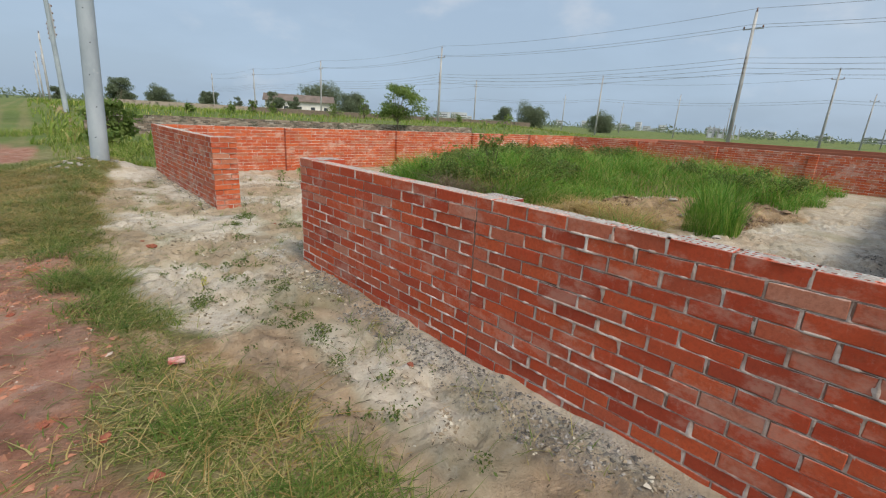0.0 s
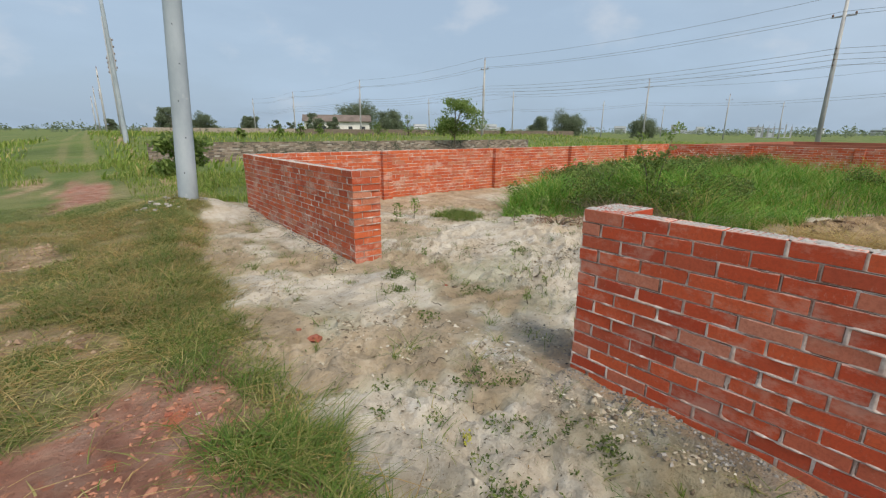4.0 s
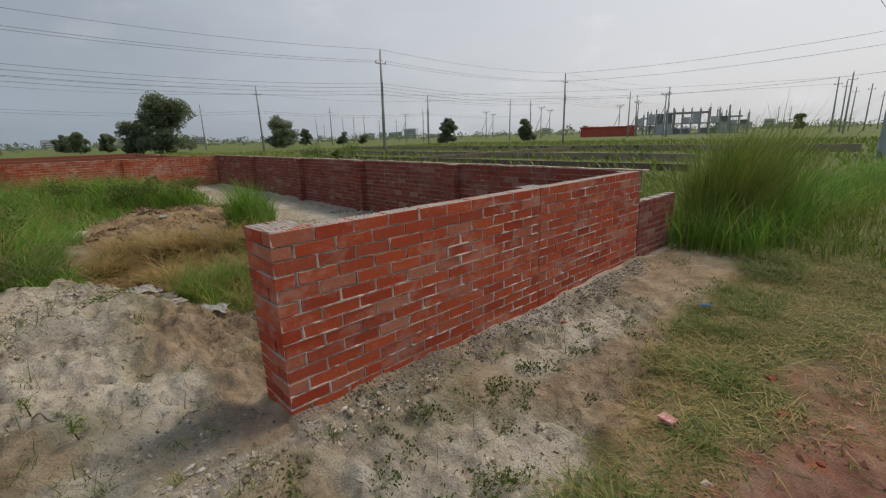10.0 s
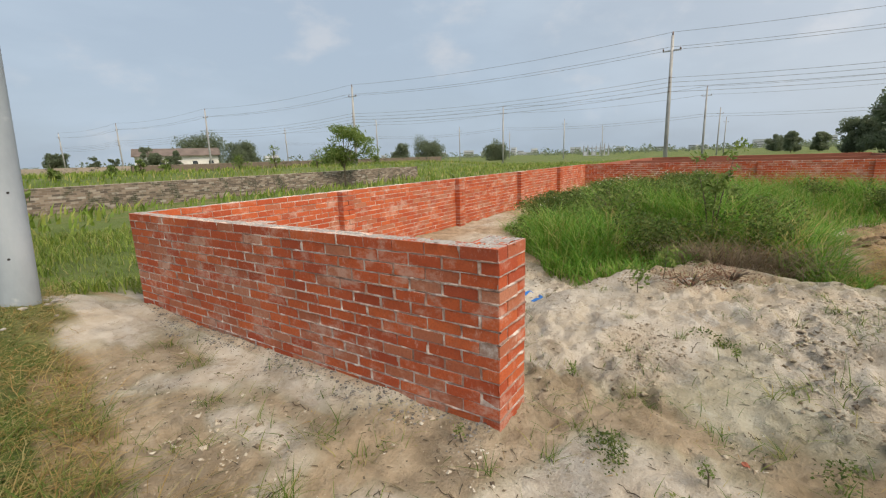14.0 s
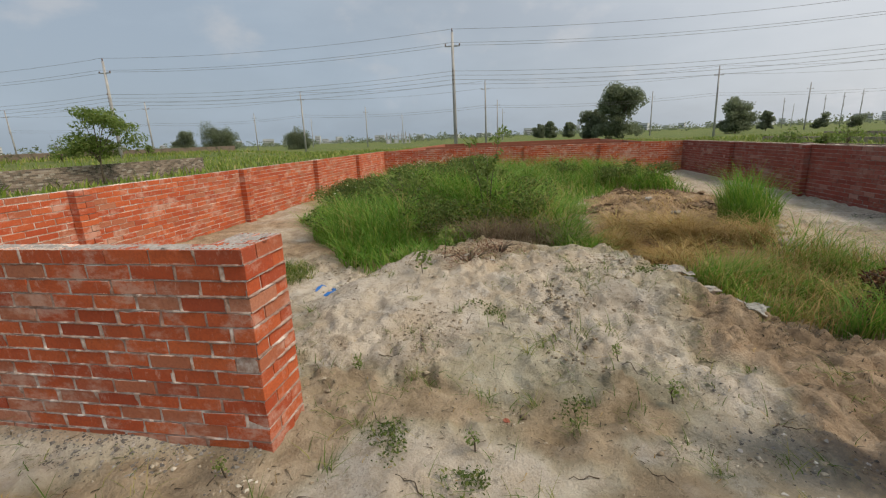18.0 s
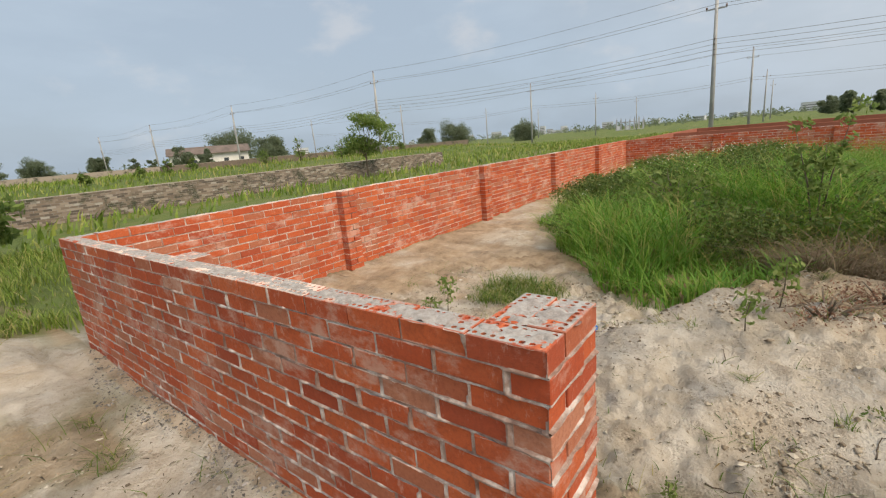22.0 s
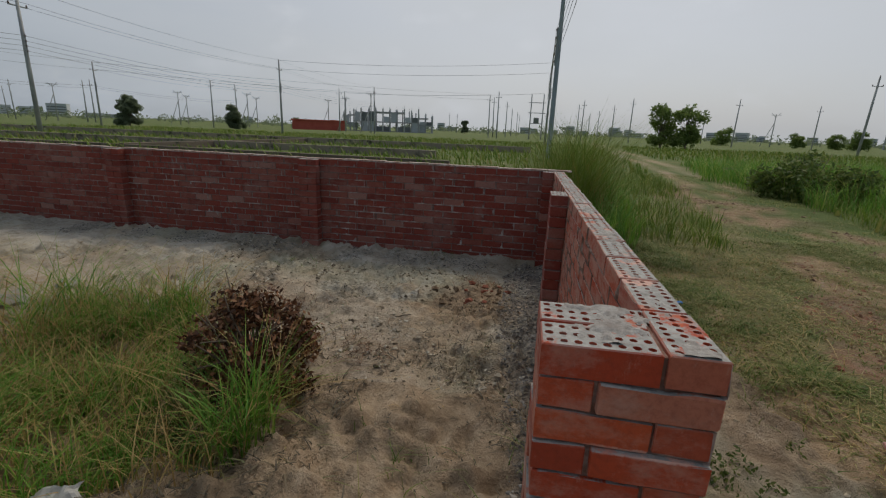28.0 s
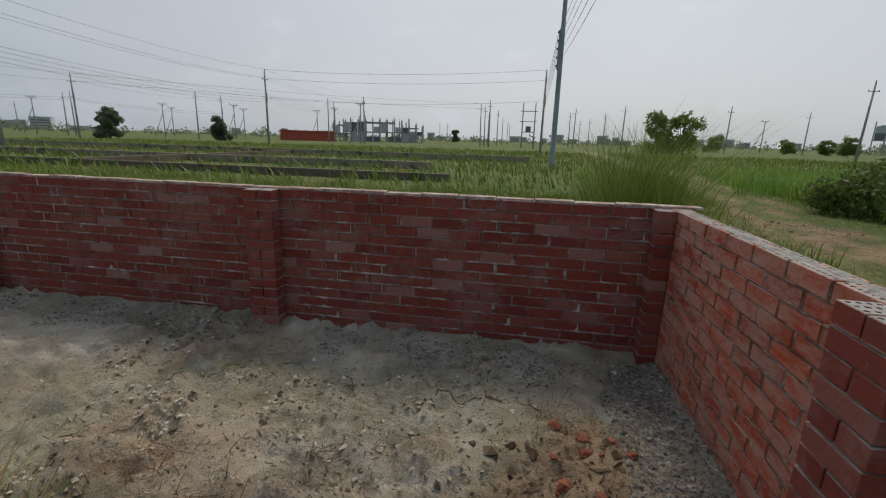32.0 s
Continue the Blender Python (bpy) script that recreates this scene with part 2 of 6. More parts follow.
m_brick = brick_material("red_brick", RED, 0.80, (0.62, 0.475, 0.400), 0.20)
m_brick_deep = brick_material("deep_red_brick", RED_DEEP, 0.50, (0.58, 0.435, 0.365), 0.22, 0.62)
# darker copy of the red brick tones, with the side wall's shade painted in
RED_SHADE = ((0.0, (0.180, 0.036, 0.027)), (0.4, (0.260, 0.052, 0.036)), (0.72, (0.235, 0.060, 0.044)), (0.92, (0.280, 0.092, 0.070)), (1.0, (0.36, 0.19, 0.155)))
m_brick_shade = brick_material("shade_toned_red_brick", RED_SHADE, 0.55, (0.36, 0.255, 0.225), 0.5)

k = Mat("mortar", 0.95)
p = k.pos()
n1, n2 = k.noise(p, 8.0, 6.0, 0.7), k.noise(p, 90.0, 4.0, 0.7)
k.colour(k.ramp(n1, (0.30, (0.22, 0.120, 0.088)), (0.46, (0.35, 0.235, 0.188)), (0.57, (0.52, 0.435, 0.385)), (0.70, (0.69, 0.645, 0.600)))).bump(n2, 0.6, 0.006)
m_mortar = k.m

k = Mat("pale_mortar", 0.95)
p = k.pos()
k.colour(k.ramp(k.noise(p, 7.0, 6.0, 0.7), (0.30, (0.27, 0.165, 0.130)), (0.45, (0.40, 0.300, 0.255)), (0.57, (0.53, 0.445, 0.400)), (0.70, (0.70, 0.655, 0.615)))).bump(k.noise(p, 90.0, 4.0, 0.7), 0.6, 0.006)
m_mortar_white = k.m

k = Mat("grey_mortar_bed", 0.95)
p = k.pos()
k.colour(k.ramp(k.noise(p, 26.0, 6.0, 0.75), (0.30, (0.22, 0.185, 0.165)), (0.50, (0.34, 0.315, 0.29)), (0.70, (0.46, 0.44, 0.415)))).bump(k.noise(p, 120.0, 4.0, 0.7), 0.8, 0.006)
m_bed = k.m

k = Mat("red_stained_mortar", 0.95)
p = k.pos()
k.colour(k.ramp(k.noise(p, 9.0, 6.0, 0.7), (0.30, (0.110, 0.050, 0.034)), (0.50, (0.215, 0.130, 0.100)), (0.68, (0.42, 0.345, 0.300)))).bump(k.noise(p, 90.0, 4.0, 0.7), 0.6, 0.006)
m_joint = k.m

# mortar colour darkened to carry the shade of the same wall
k = Mat("shade_dark_mortar", 0.95)
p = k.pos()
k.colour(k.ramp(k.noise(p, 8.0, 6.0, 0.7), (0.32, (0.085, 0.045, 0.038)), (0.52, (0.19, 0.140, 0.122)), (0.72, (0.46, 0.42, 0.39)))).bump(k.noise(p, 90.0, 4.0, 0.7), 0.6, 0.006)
m_mortar_shade = k.m

# joint mortar for that wall's face, its shade mixed into the colour
k = Mat("pale_shade_toned_mortar", 0.95)
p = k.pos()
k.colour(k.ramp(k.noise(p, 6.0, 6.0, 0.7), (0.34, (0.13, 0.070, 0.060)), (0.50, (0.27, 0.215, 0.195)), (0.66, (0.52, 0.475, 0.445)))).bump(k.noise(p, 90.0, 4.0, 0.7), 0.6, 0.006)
m_mortar_pale_shade = k.m

# ground: one sheet; zones come from its own colour layer (sand, red brick dust, brown earth)
k = Mat("ground", 0.95)
p = k.pos()
z = k.attr("zone")
n_big, n_mid, n_fine = k.noise(p, 0.7, 5.0, 0.6), k.noise(p, 4.5, 6.0, 0.65), k.noise(p, 38.0, 5.0, 0.75)
grit = k.cells(p, 70.0)
crumb = k.noise(p, 22.0, 7.0, 0.8)
sand = k.ramp(n_mid, (0.28, (0.365, 0.312, 0.240)), (0.48, (0.480, 0.432, 0.358)), (0.72, (0.570, 0.537, 0.472)))
patchy = k.step(k.noise(p, 1.35, 5.0, 0.65), 0.44, 0.60)
sand = k.mix(k.math("MULTIPLY", k.step(n_big, 0.46, 0.68), 0.50), sand, (0.430, 0.335, 0.220))
sand = k.mix(k.math("MULTIPLY", k.step(k.noise(p, 1.9, 7.0, 0.72), 0.52, 0.66), 0.50), sand, (0.285, 0.238, 0.178))
sand = k.mix(k.math("MULTIPLY", k.step(k.noise(p, 2.7, 7.0, 0.75), 0.53, 0.66), 0.72), sand, (0.585, 0.560, 0.510))
sand = k.mix(k.math("MULTIPLY", k.math("MULTIPLY", k.step(k.noise(p, 8.5, 8.0, 0.8), 0.55, 0.61), k.step(k.noise(p, 0.9, 4.0, 0.6), 0.42, 0.60)), 0.60), sand, (0.165, 0.135, 0.098))
sand = k.mix(k.math("MULTIPLY", k.math("MULTIPLY", k.step(crumb, 0.55, 0.64), patchy), 0.62), sand, (0.185, 0.155, 0.115))
sand = k.mix(k.math("MULTIPLY", k.math("MULTIPLY", k.step(k.noise(p, 60.0, 5.0, 0.8), 0.58, 0.67), k.math("ADD", 0.25, patchy)), 0.40), sand, (0.220, 0.182, 0.135))
sand = k.mix(k.math("MULTIPLY", k.step(n_fine, 0.58, 0.70), 0.35), sand, (0.550, 0.520, 0.462))
red = k.ramp(n_mid, (0.30, (0.195, 0.086, 0.056)), (0.5, (0.290, 0.142, 0.098)), (0.72, (0.360, 0.240, 0.185)))
red = k.mix(k.math("MULTIPLY", k.step(k.noise(p, 1.1, 7.0, 0.7), 0.46, 0.62), 0.7), red, (0.300, 0.200, 0.140))
red = k.mix(k.math("MULTIPLY", k.step(k.noise(p, 6.0, 6.0, 0.7), 0.57, 0.68), 0.75), red, (0.460, 0.140, 0.065))
red = k.mix(k.math("MULTIPLY", k.step(k.noise(k.scaled(p, (0.7, 1.0, 1.0)), 5.2, 8.0, 0.78), 0.60, 0.70), 0.50), red, (0.400, 0.340, 0.300))
red = k.mix(k.math("MULTIPLY", k.step(crumb, 0.55, 0.68), 0.6), red, (0.110, 0.066, 0.046))
earth = k.ramp(n_mid, (0.30, (0.190, 0.128, 0.074)), (0.52, (0.340, 0.240, 0.146)), (0.75, (0.470, 0.360, 0.244)))
earth = k.mix(k.math("MULTIPLY", k.step(crumb, 0.55, 0.66), 0.5), earth, (0.120, 0.088, 0.058))
turf = k.ramp(k.noise(p, 2.6, 8.0, 0.75), (0.30, (0.060, 0.072, 0.020)), (0.50, (0.115, 0.125, 0.038)), (0.70, (0.165, 0.165, 0.060)))
turf = k.mix(k.math("MULTIPLY", k.math("MAXIMUM", k.step(k.noise(k.scaled(p, (0.25, 0.6, 1.0)), 0.10, 5.0, 0.6), 0.30, 0.48), 0.7), 0.85), turf, k.ramp(k.noise(k.scaled(p, (0.5, 1.0, 1.0)), 0.22, 7.0, 0.7), (0.34, (0.060, 0.095, 0.022)), (0.50, (0.098, 0.142, 0.032)), (0.68, (0.175, 0.170, 0.066))))
c = k.mix(z[2], turf, earth)
c = k.mix(z[1], c, red)
c = k.mix(z[0], c, sand)
# fourth channel greys the ground: grit, and the side wall's painted shadow
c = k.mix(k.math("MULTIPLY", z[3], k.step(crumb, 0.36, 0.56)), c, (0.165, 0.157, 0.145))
k.colour(c)
hgt = k.math("ADD", k.math("ADD", k.math("MULTIPLY", n_fine, 0.45), k.math("MULTIPLY", crumb, k.math("ADD", 0.45, k.math("MULTIPLY", patchy, 0.9)))), k.math("ADD", n_mid, k.math("MULTIPLY", grit, 0.18)))
k.bump(hgt, 1.0, 0.034)
m_ground = k.m


def leaf_material(name, stops, through_light=0.35, rough=0.6):
    k = Mat(name, rough)
    c = k.ramp(k.island(), *stops)
    c = k.mix(k.math("MULTIPLY", k.step(k.noise(k.pos(), 0.9, 3.0), 0.4, 0.65), 0.45), c, tuple(0.62 * v for v in stops[1][1]))
    k.colour(c).thin(through_light)
    return k.m


m_grass = leaf_material("green_grass", ((0.0, (0.070, 0.190, 0.022)), (0.5, (0.140, 0.305, 0.036)), (0.84, (0.250, 0.385, 0.060)), (1.0, (0.460, 0.400, 0.150))), 0.42)
m_field = leaf_material("field_grass", ((0.0, (0.095, 0.165, 0.022)), (0.5, (0.170, 0.250, 0.036)), (0.82, (0.255, 0.300, 0.060)), (1.0, (0.400, 0.340, 0.145))), 0.24)
m_short = leaf_material("short_grass", ((0.0, (0.085, 0.140, 0.024)), (0.40, (0.155, 0.212, 0.042)), (0.64, (0.290, 0.280, 0.090)), (1.0, (0.530, 0.440, 0.225))), 0.4)
m_verge = leaf_material("verge_tuft_grass", ((0.0, (0.065, 0.125, 0.018)), (0.52, (0.125, 0.195, 0.032)), (0.80, (0.235, 0.260, 0.062)), (1.0, (0.480, 0.400, 0.180))), 0.4)
m_straw = leaf_material("dry_grass", ((0.0, (0.230, 0.150, 0.048)), (0.5, (0.420, 0.290, 0.105)), (0.80, (0.540, 0.410, 0.180)), (1.0, (0.180, 0.230, 0.050))), 0.4)
m_brown = leaf_material("dead_leaves", ((0.0, (0.040, 0.020, 0.012)), (0.45, (0.100, 0.045, 0.022)), (0.75, (0.230, 0.105, 0.050)), (0.93, (0.330, 0.165, 0.080)), (1.0, (0.30, 0.22, 0.12))), 0.2)
m_red_dry = leaf_material("reddish_dry_leaves", ((0.0, (0.16, 0.075, 0.05)), (0.5, (0.27, 0.14, 0.09)), (0.9, (0.34, 0.20, 0.13)), (1.0, (0.30, 0.25, 0.16))), 0.2)
m_litter = leaf_material("dark_litter", ((0.0, (0.050, 0.042, 0.030)), (0.5, (0.105, 0.085, 0.058)), (0.85, (0.190, 0.150, 0.095)), (1.0, (0.12, 0.14, 0.05))), 0.2)
m_vine = leaf_material("dead_vine_stems", ((0.0, (0.110, 0.080, 0.050)), (0.5, (0.200, 0.150, 0.095)), (0.85, (0.300, 0.235, 0.155)), (1.0, (0.14, 0.16, 0.06))), 0.3)
# far leaves paled and greyed so their colour carries the distance haze
m_leaf_hazed = leaf_material("hazed_tree_leaves", ((0.0, (0.150, 0.190, 0.115)), (0.5, (0.205, 0.250, 0.155)), (1.0, (0.260, 0.305, 0.200))), 0.62)
m_leaf_light = leaf_material("light_tree_leaves", ((0.0, (0.110, 0.180, 0.042)), (0.5, (0.175, 0.255, 0.062)), (1.0, (0.270, 0.330, 0.100))), 0.5)
m_leaf_weed = leaf_material("weed_leaves", ((0.0, (0.055, 0.095, 0.022)), (0.5, (0.105, 0.160, 0.036)), (1.0, (0.220, 0.240, 0.070))), 0.4)
m_flower = Mat("small_flowers", 0.6).colour((0.75, 0.72, 0.60)).m

k = Mat("bark", 0.9)
p = k.obj()
k.colour(k.ramp(k.noise(k.scaled(p, (1, 1, 0.2)), 9.0, 5.0), (0.3, (0.07, 0.055, 0.04)), (0.7, (0.21, 0.17, 0.125)))).bump(k.noise(p, 18.0), 0.5, 0.02)
m_bark = k.m

k = Mat("spun_concrete", 0.62)
p = k.pos()
a1 = k.noise(k.scaled(p, (1, 1, 0.45)), 1.7, 6.0, 0.65)
k.colour(k.mix(k.step(k.noise(p, 3.3, 4.0, 0.6), 0.62, 0.80), k.ramp(a1, (0.3, (0.225, 0.270, 0.305)), (0.7, (0.365, 0.412, 0.452))), (0.50, 0.53, 0.55)))
k.bump(k.noise(p, 45.0, 4.0), 0.2, 0.004)
m_pole = k.m
k = Mat("far_pole_concrete", 0.8)
k.colour(k.ramp(k.noise(k.pos(), 0.8, 4.0), (0.3, (0.27, 0.275, 0.28)), (0.7, (0.46, 0.46, 0.45))))
m_pole_far = k.m
m_steel = Mat("galvanised_steel", 0.5).colour((0.32, 0.33, 0.34)).m
m_insul = Mat("porcelain", 0.3).colour((0.16, 0.10, 0.08)).m
m_wire = Mat("bare_wire", 0.5).colour((0.17, 0.175, 0.18)).m
m_hole = Mat("dark_step_hole", 0.9).colour((0.03, 0.03, 0.03)).m

k = Mat("weathered_brick", 0.95)
p = k.pos()
base = k.ramp(k.rand(), (0.0, (0.10, 0.085, 0.07)), (0.5, (0.20, 0.155, 0.12)), (0.85, (0.30, 0.25, 0.20)), (1.0, (0.36, 0.34, 0.30)))
k.colour(k.mix(k.step(k.noise(p, 1.6, 5.0, 0.7), 0.5, 0.68), base, (0.055, 0.060, 0.038))).bump(k.noise(p, 30.0), 0.5, 0.01)
m_old = k.m
k = Mat("pale_old_mortar", 0.95)
k.colour(k.ramp(k.noise(k.pos(), 3.0, 5.0, 0.7), (0.3, (0.10, 0.09, 0.075)), (0.7, (0.36, 0.34, 0.305))))
m_old_mortar = k.m


def plaster(name, lo, hi, scale=0.6):
    k = Mat(name, 0.9)
    k.colour(k.ramp(k.noise(k.pos(), scale, 5.0, 0.65), (0.3, lo), (0.7, hi)))
    return k.m


m_white = plaster("white_wash", (0.58, 0.57, 0.54), (0.78, 0.77, 0.74))
m_roof = plaster("rusted_sheet_roof", (0.09, 0.075, 0.065), (0.19, 0.15, 0.13))
m_conc = plaster("raw_concrete", (0.30, 0.31, 0.32), (0.44, 0.45, 0.46), 0.3)
m_conc_dark = plaster("stained_concrete", (0.12, 0.13, 0.135), (0.22, 0.23, 0.24), 0.3)
m_redwall = plaster("red_painted_wall", (0.40, 0.075, 0.055), (0.50, 0.12, 0.085), 0.5)
m_farbrick = plaster("far_brick", (0.24, 0.075, 0.045), (0.36, 0.13, 0.085), 0.5)
# pale blue-grey with skyline haze mixed in; also the frames' whitish infill
m_far = plaster("hazed_pale_plaster", (0.42, 0.45, 0.48), (0.58, 0.60, 0.62), 0.05)
m_glass = Mat("dark_glass", 0.15).colour((0.05, 0.06, 0.07)).m
m_blue = Mat("blue_cloth", 0.75).colour((0.02, 0.13, 0.42)).m
m_stone = plaster("pale_rubble", (0.22, 0.205, 0.18), (0.40, 0.38, 0.345), 9.0)
m_film = Mat("pale_plastic_sheet", 0.35).colour((0.33, 0.33, 0.31)).m
m_chip = plaster("broken_brick", (0.19, 0.050, 0.030), (0.31, 0.120, 0.075), 14.0)


m_earth_clod = plaster("brown_earth_lumps", (0.09, 0.06, 0.037), (0.27, 0.19, 0.12), 5.0)
m_clay = plaster("brown_clay_stone", (0.20, 0.125, 0.08), (0.36, 0.26, 0.18), 12.0)
m_lime = plaster("white_lime", (0.28, 0.265, 0.24), (0.52, 0.51, 0.48), 30.0)
m_twig = plaster("dark_twig", (0.05, 0.038, 0.026), (0.13, 0.10, 0.07), 20.0)
k = Mat("sand_crumbs", 0.95)
k.colour(k.ramp(k.island(), (0.0, (0.085, 0.066, 0.047)), (0.22, (0.21, 0.168, 0.118)), (0.5, (0.37, 0.315, 0.235)), (0.85, (0.47, 0.425, 0.345)), (1.0, (0.54, 0.505, 0.44))))
m_clod = k.m
k = Mat("sandy_soil_lumps", 0.95)
k.colour(k.ramp(k.island(), (0.0, (0.13, 0.100, 0.070)), (0.4, (0.27, 0.220, 0.155)), (0.8, (0.41, 0.355, 0.270)), (1.0, (0.50, 0.455, 0.370))))
k.bump(k.noise(k.pos(), 60.0, 5.0, 0.75), 0.8, 0.01)
m_lump = k.m
k = Mat("track_earth_crumbs", 0.95)
k.colour(k.ramp(k.island(), (0.0, (0.11, 0.070, 0.045)), (0.5, (0.25, 0.165, 0.110)), (1.0, (0.40, 0.30, 0.22))))
m_track = k.m
k = Mat("brick_chips", 0.95)
k.colour(k.ramp(k.island(), (0.0, (0.14, 0.07, 0.045)), (0.45, (0.30, 0.145, 0.095)), (0.9, (0.40, 0.180, 0.115)), (1.0, (0.42, 0.36, 0.31))))
m_chips = k.m

# ---- mesh helpers ----
def mesh_np(name, v, f, mat=None, smooth=False):
    """A mesh from arrays: v (n, 3), f (m, 3 or 4)."""
    v, f = np.asarray(v, np.float32), np.asarray(f, np.int32)
    me = bpy.data.meshes.new(name)
    me.vertices.add(len(v))
    me.vertices.foreach_set("co", v.ravel())
    me.loops.add(f.size)
    me.loops.foreach_set("vertex_index", f.ravel())
    me.polygons.add(len(f))
    me.polygons.foreach_set("loop_start", np.arange(0, f.size, f.shape[1], dtype=np.int32))
    me.polygons.foreach_set("use_smooth", np.full(len(f), smooth))
    me.update(calc_edges=True)
    if mat:
        me.materials.append(mat)
    return me


def mesh_bm(name, bm, mat):
    me = bpy.data.meshes.new(name)
    bm.to_mesh(me)
    bm.free()
    me.materials.append(mat)
    return me


def part(name, bm, mat, parent, label=""):
    ob = new(name, mesh_bm(name, bm, mat) if isinstance(bm, bmesh.types.BMesh) else bm)
    ob.parent = parent
    return tagged(ob, label)


def thing(name, label, category, at=(0, 0, 0), rz=0.0, group="", kind=""):
    ob = new(name)
    ob.matrix_basis = pose(*at, 0, 0, rz)
    return tagged(ob, label, category, group, kind)


def box(bm, x0, x1, y0, y1, z0, z1, bevel=0.0):
    made = bmesh.ops.create_cube(bm, size=1.0, matrix=Matrix.LocRotScale(((x0 + x1) / 2, (y0 + y1) / 2, (z0 + z1) / 2), None, (x1 - x0, y1 - y0, z1 - z0)))
    if bevel:
        edges = {e for v in made["verts"] for e in v.link_edges}
        bmesh.ops.bevel(bm, geom=list(edges), offset=bevel, segments=1, profile=0.5, affect="EDGES")
    return bm


def one_box(*a, **kw):
    return box(bmesh.new(), *a, **kw)


def tube(bm, pts, radii, sides=8, cap=True):
    """A round bar through pts with a radius at each."""
    rings = []
    for i, q in enumerate(pts):
        q = Vector(q)
        way = (Vector(pts[min(i + 1, len(pts) - 1)]) - Vector(pts[max(i - 1, 0)])).normalized()
        side = way.cross(Vector((0.31, 0.95, 0.05)) if abs(way.z) > 0.9 else Vector((0, 0, 1))).normalized()
        up = side.cross(way)
        rings.append([bm.verts.new(q + radii[i] * (math.cos(a) * side + math.sin(a) * up)) for a in [2 * math.pi * s / sides for s in range(sides)]])
    for a, b in zip(rings, rings[1:]):
        for s in range(sides):
            bm.faces.new((a[s], a[(s + 1) % sides], b[(s + 1) % sides], b[s])).smooth = True
    if cap:
        bm.faces.new(rings[0][::-1])
        bm.faces.new(rings[-1])
    return bm


_table = np.random.RandomState(7).rand(512, 512)


def vnoise(x, y, scale, seed=0):
    """Smooth noise from 0 to 1, scale in metres."""
    u, v = np.asarray(x) / scale + 17.3 * seed, np.asarray(y) / scale + 9.7 * seed
    i, j = np.floor(u).astype(int), np.floor(v).astype(int)
    a, b = u - i, v - j
    a, b = a * a * (3 - 2 * a), b * b * (3 - 2 * b)
    g = lambda p, q: _table[p % 512, q % 512]
    return (g(i, j) * (1 - a) + g(i + 1, j) * a) * (1 - b) + (g(i, j + 1) * (1 - a) + g(i + 1, j + 1) * a) * b


def ss(x, lo, hi):
    t = np.clip((np.asarray(x, float) - lo) / (hi - lo), 0, 1)
    return t * t * (3 - 2 * t)


def inside(poly, x, y):
    """Signed distance to a polygon, positive inside."""
    x, y = np.asarray(x, float), np.asarray(y, float)
    best, odd = np.full(x.shape, 1e9), np.zeros(x.shape, bool)
    for (ax, ay), (bx, by) in zip(poly, poly[1:] + poly[:1]):
        dx, dy = bx - ax, by - ay
        t = np.clip(((x - ax) * dx + (y - ay) * dy) / (dx * dx + dy * dy), 0, 1)
        best = np.minimum(best, np.hypot(x - ax - t * dx, y - ay - t * dy))
        if ay != by:
            odd ^= ((ay > y) != (by > y)) & (x < (bx - ax) * (y - ay) / (by - ay) + ax)
    return np.where(odd, best, -best)


# ---- the plan ----
XF, XB = 2.07, 18.86           # front wall's outer face, back wall's inner face
YR, YL = -0.12, 11.75          # side walls' inner faces
GAP = (4.28, 7.345)            # the opening in the front wall
TH, H = 0.115, 1.12            # half-brick wall, 14 courses
BRICK = 0.25
HEAP = [(2.2, 4.4), (3.0, 4.0), (3.75, 4.05), (4.45, 4.35), (4.95, 4.65), (5.6, 5.0), (5.8, 5.8), (6.3, 6.7), (5.3, 7.4), (4.4, 7.85), (3.5, 8.0), (2.2, 7.6)]
TALL = [(6.4, 6.7), (5.5, 7.4), (5.25, 8.0), (5.5, 8.5), (6.2, 9.05), (7.2, 9.7), (9.2, 10.55), (12.2, 10.8), (17.5, 11.0), (17.8, 1.7), (12.0, 1.8), (12.7, 3.4), (11.3, 4.55), (9.5, 4.85), (8.4, 4.75), (7.4, 4.75), (6.3, 4.9), (5.75, 5.3)]
STRAW = [(5.55, 4.95), (6.5, 5.15), (7.7, 5.0), (8.4, 4.5), (8.1, 3.4), (7.4, 2.7), (6.5, 2.8), (5.7, 3.9), (5.2, 4.5)]
EARTH = [(8.4, 4.6), (9.5, 4.75), (11.2, 4.45), (12.6, 3.5), (11.9, 1.9), (11.0, 1.6), (9.0, 2.2), (8.0, 2.8), (8.1, 3.6)]
MIXED = [(4.3, 4.2), (5.2, 4.3), (6.2, 3.4), (6.6, 2.5), (6.4, 1.9), (5.3, 2.3), (4.3, 2.7), (3.9, 3.5)]


def edge_sand(y):
    return np.interp(y, [-1.6, -0.8, 1.2, 2.4, 3.1, 4.0, 5.5, 8.0, 10.0, 12.0, 13.4], [1.5, 1.08, 1.02, 0.86, 0.76, 0.60, 0.44, 0.50, 0.92, 1.30, 1.6])


def track_mid(y):
    return np.interp(y, [-400, -60, -21, -14, -8, -3, 0.5, 3, 20, 120, 400], [-18, -6.2, -4.2, -3.6, -3.0, -2.1, -1.5, -1.1, -0.9, -0.6, 0])


def track_half(y):
    return np.interp(y, [-3.0, 0.5, 1.5, 13.0, 15.0], [1.15, 1.40, 1.48, 1.40, 1.1])


_pits = np.random.RandomState(3)
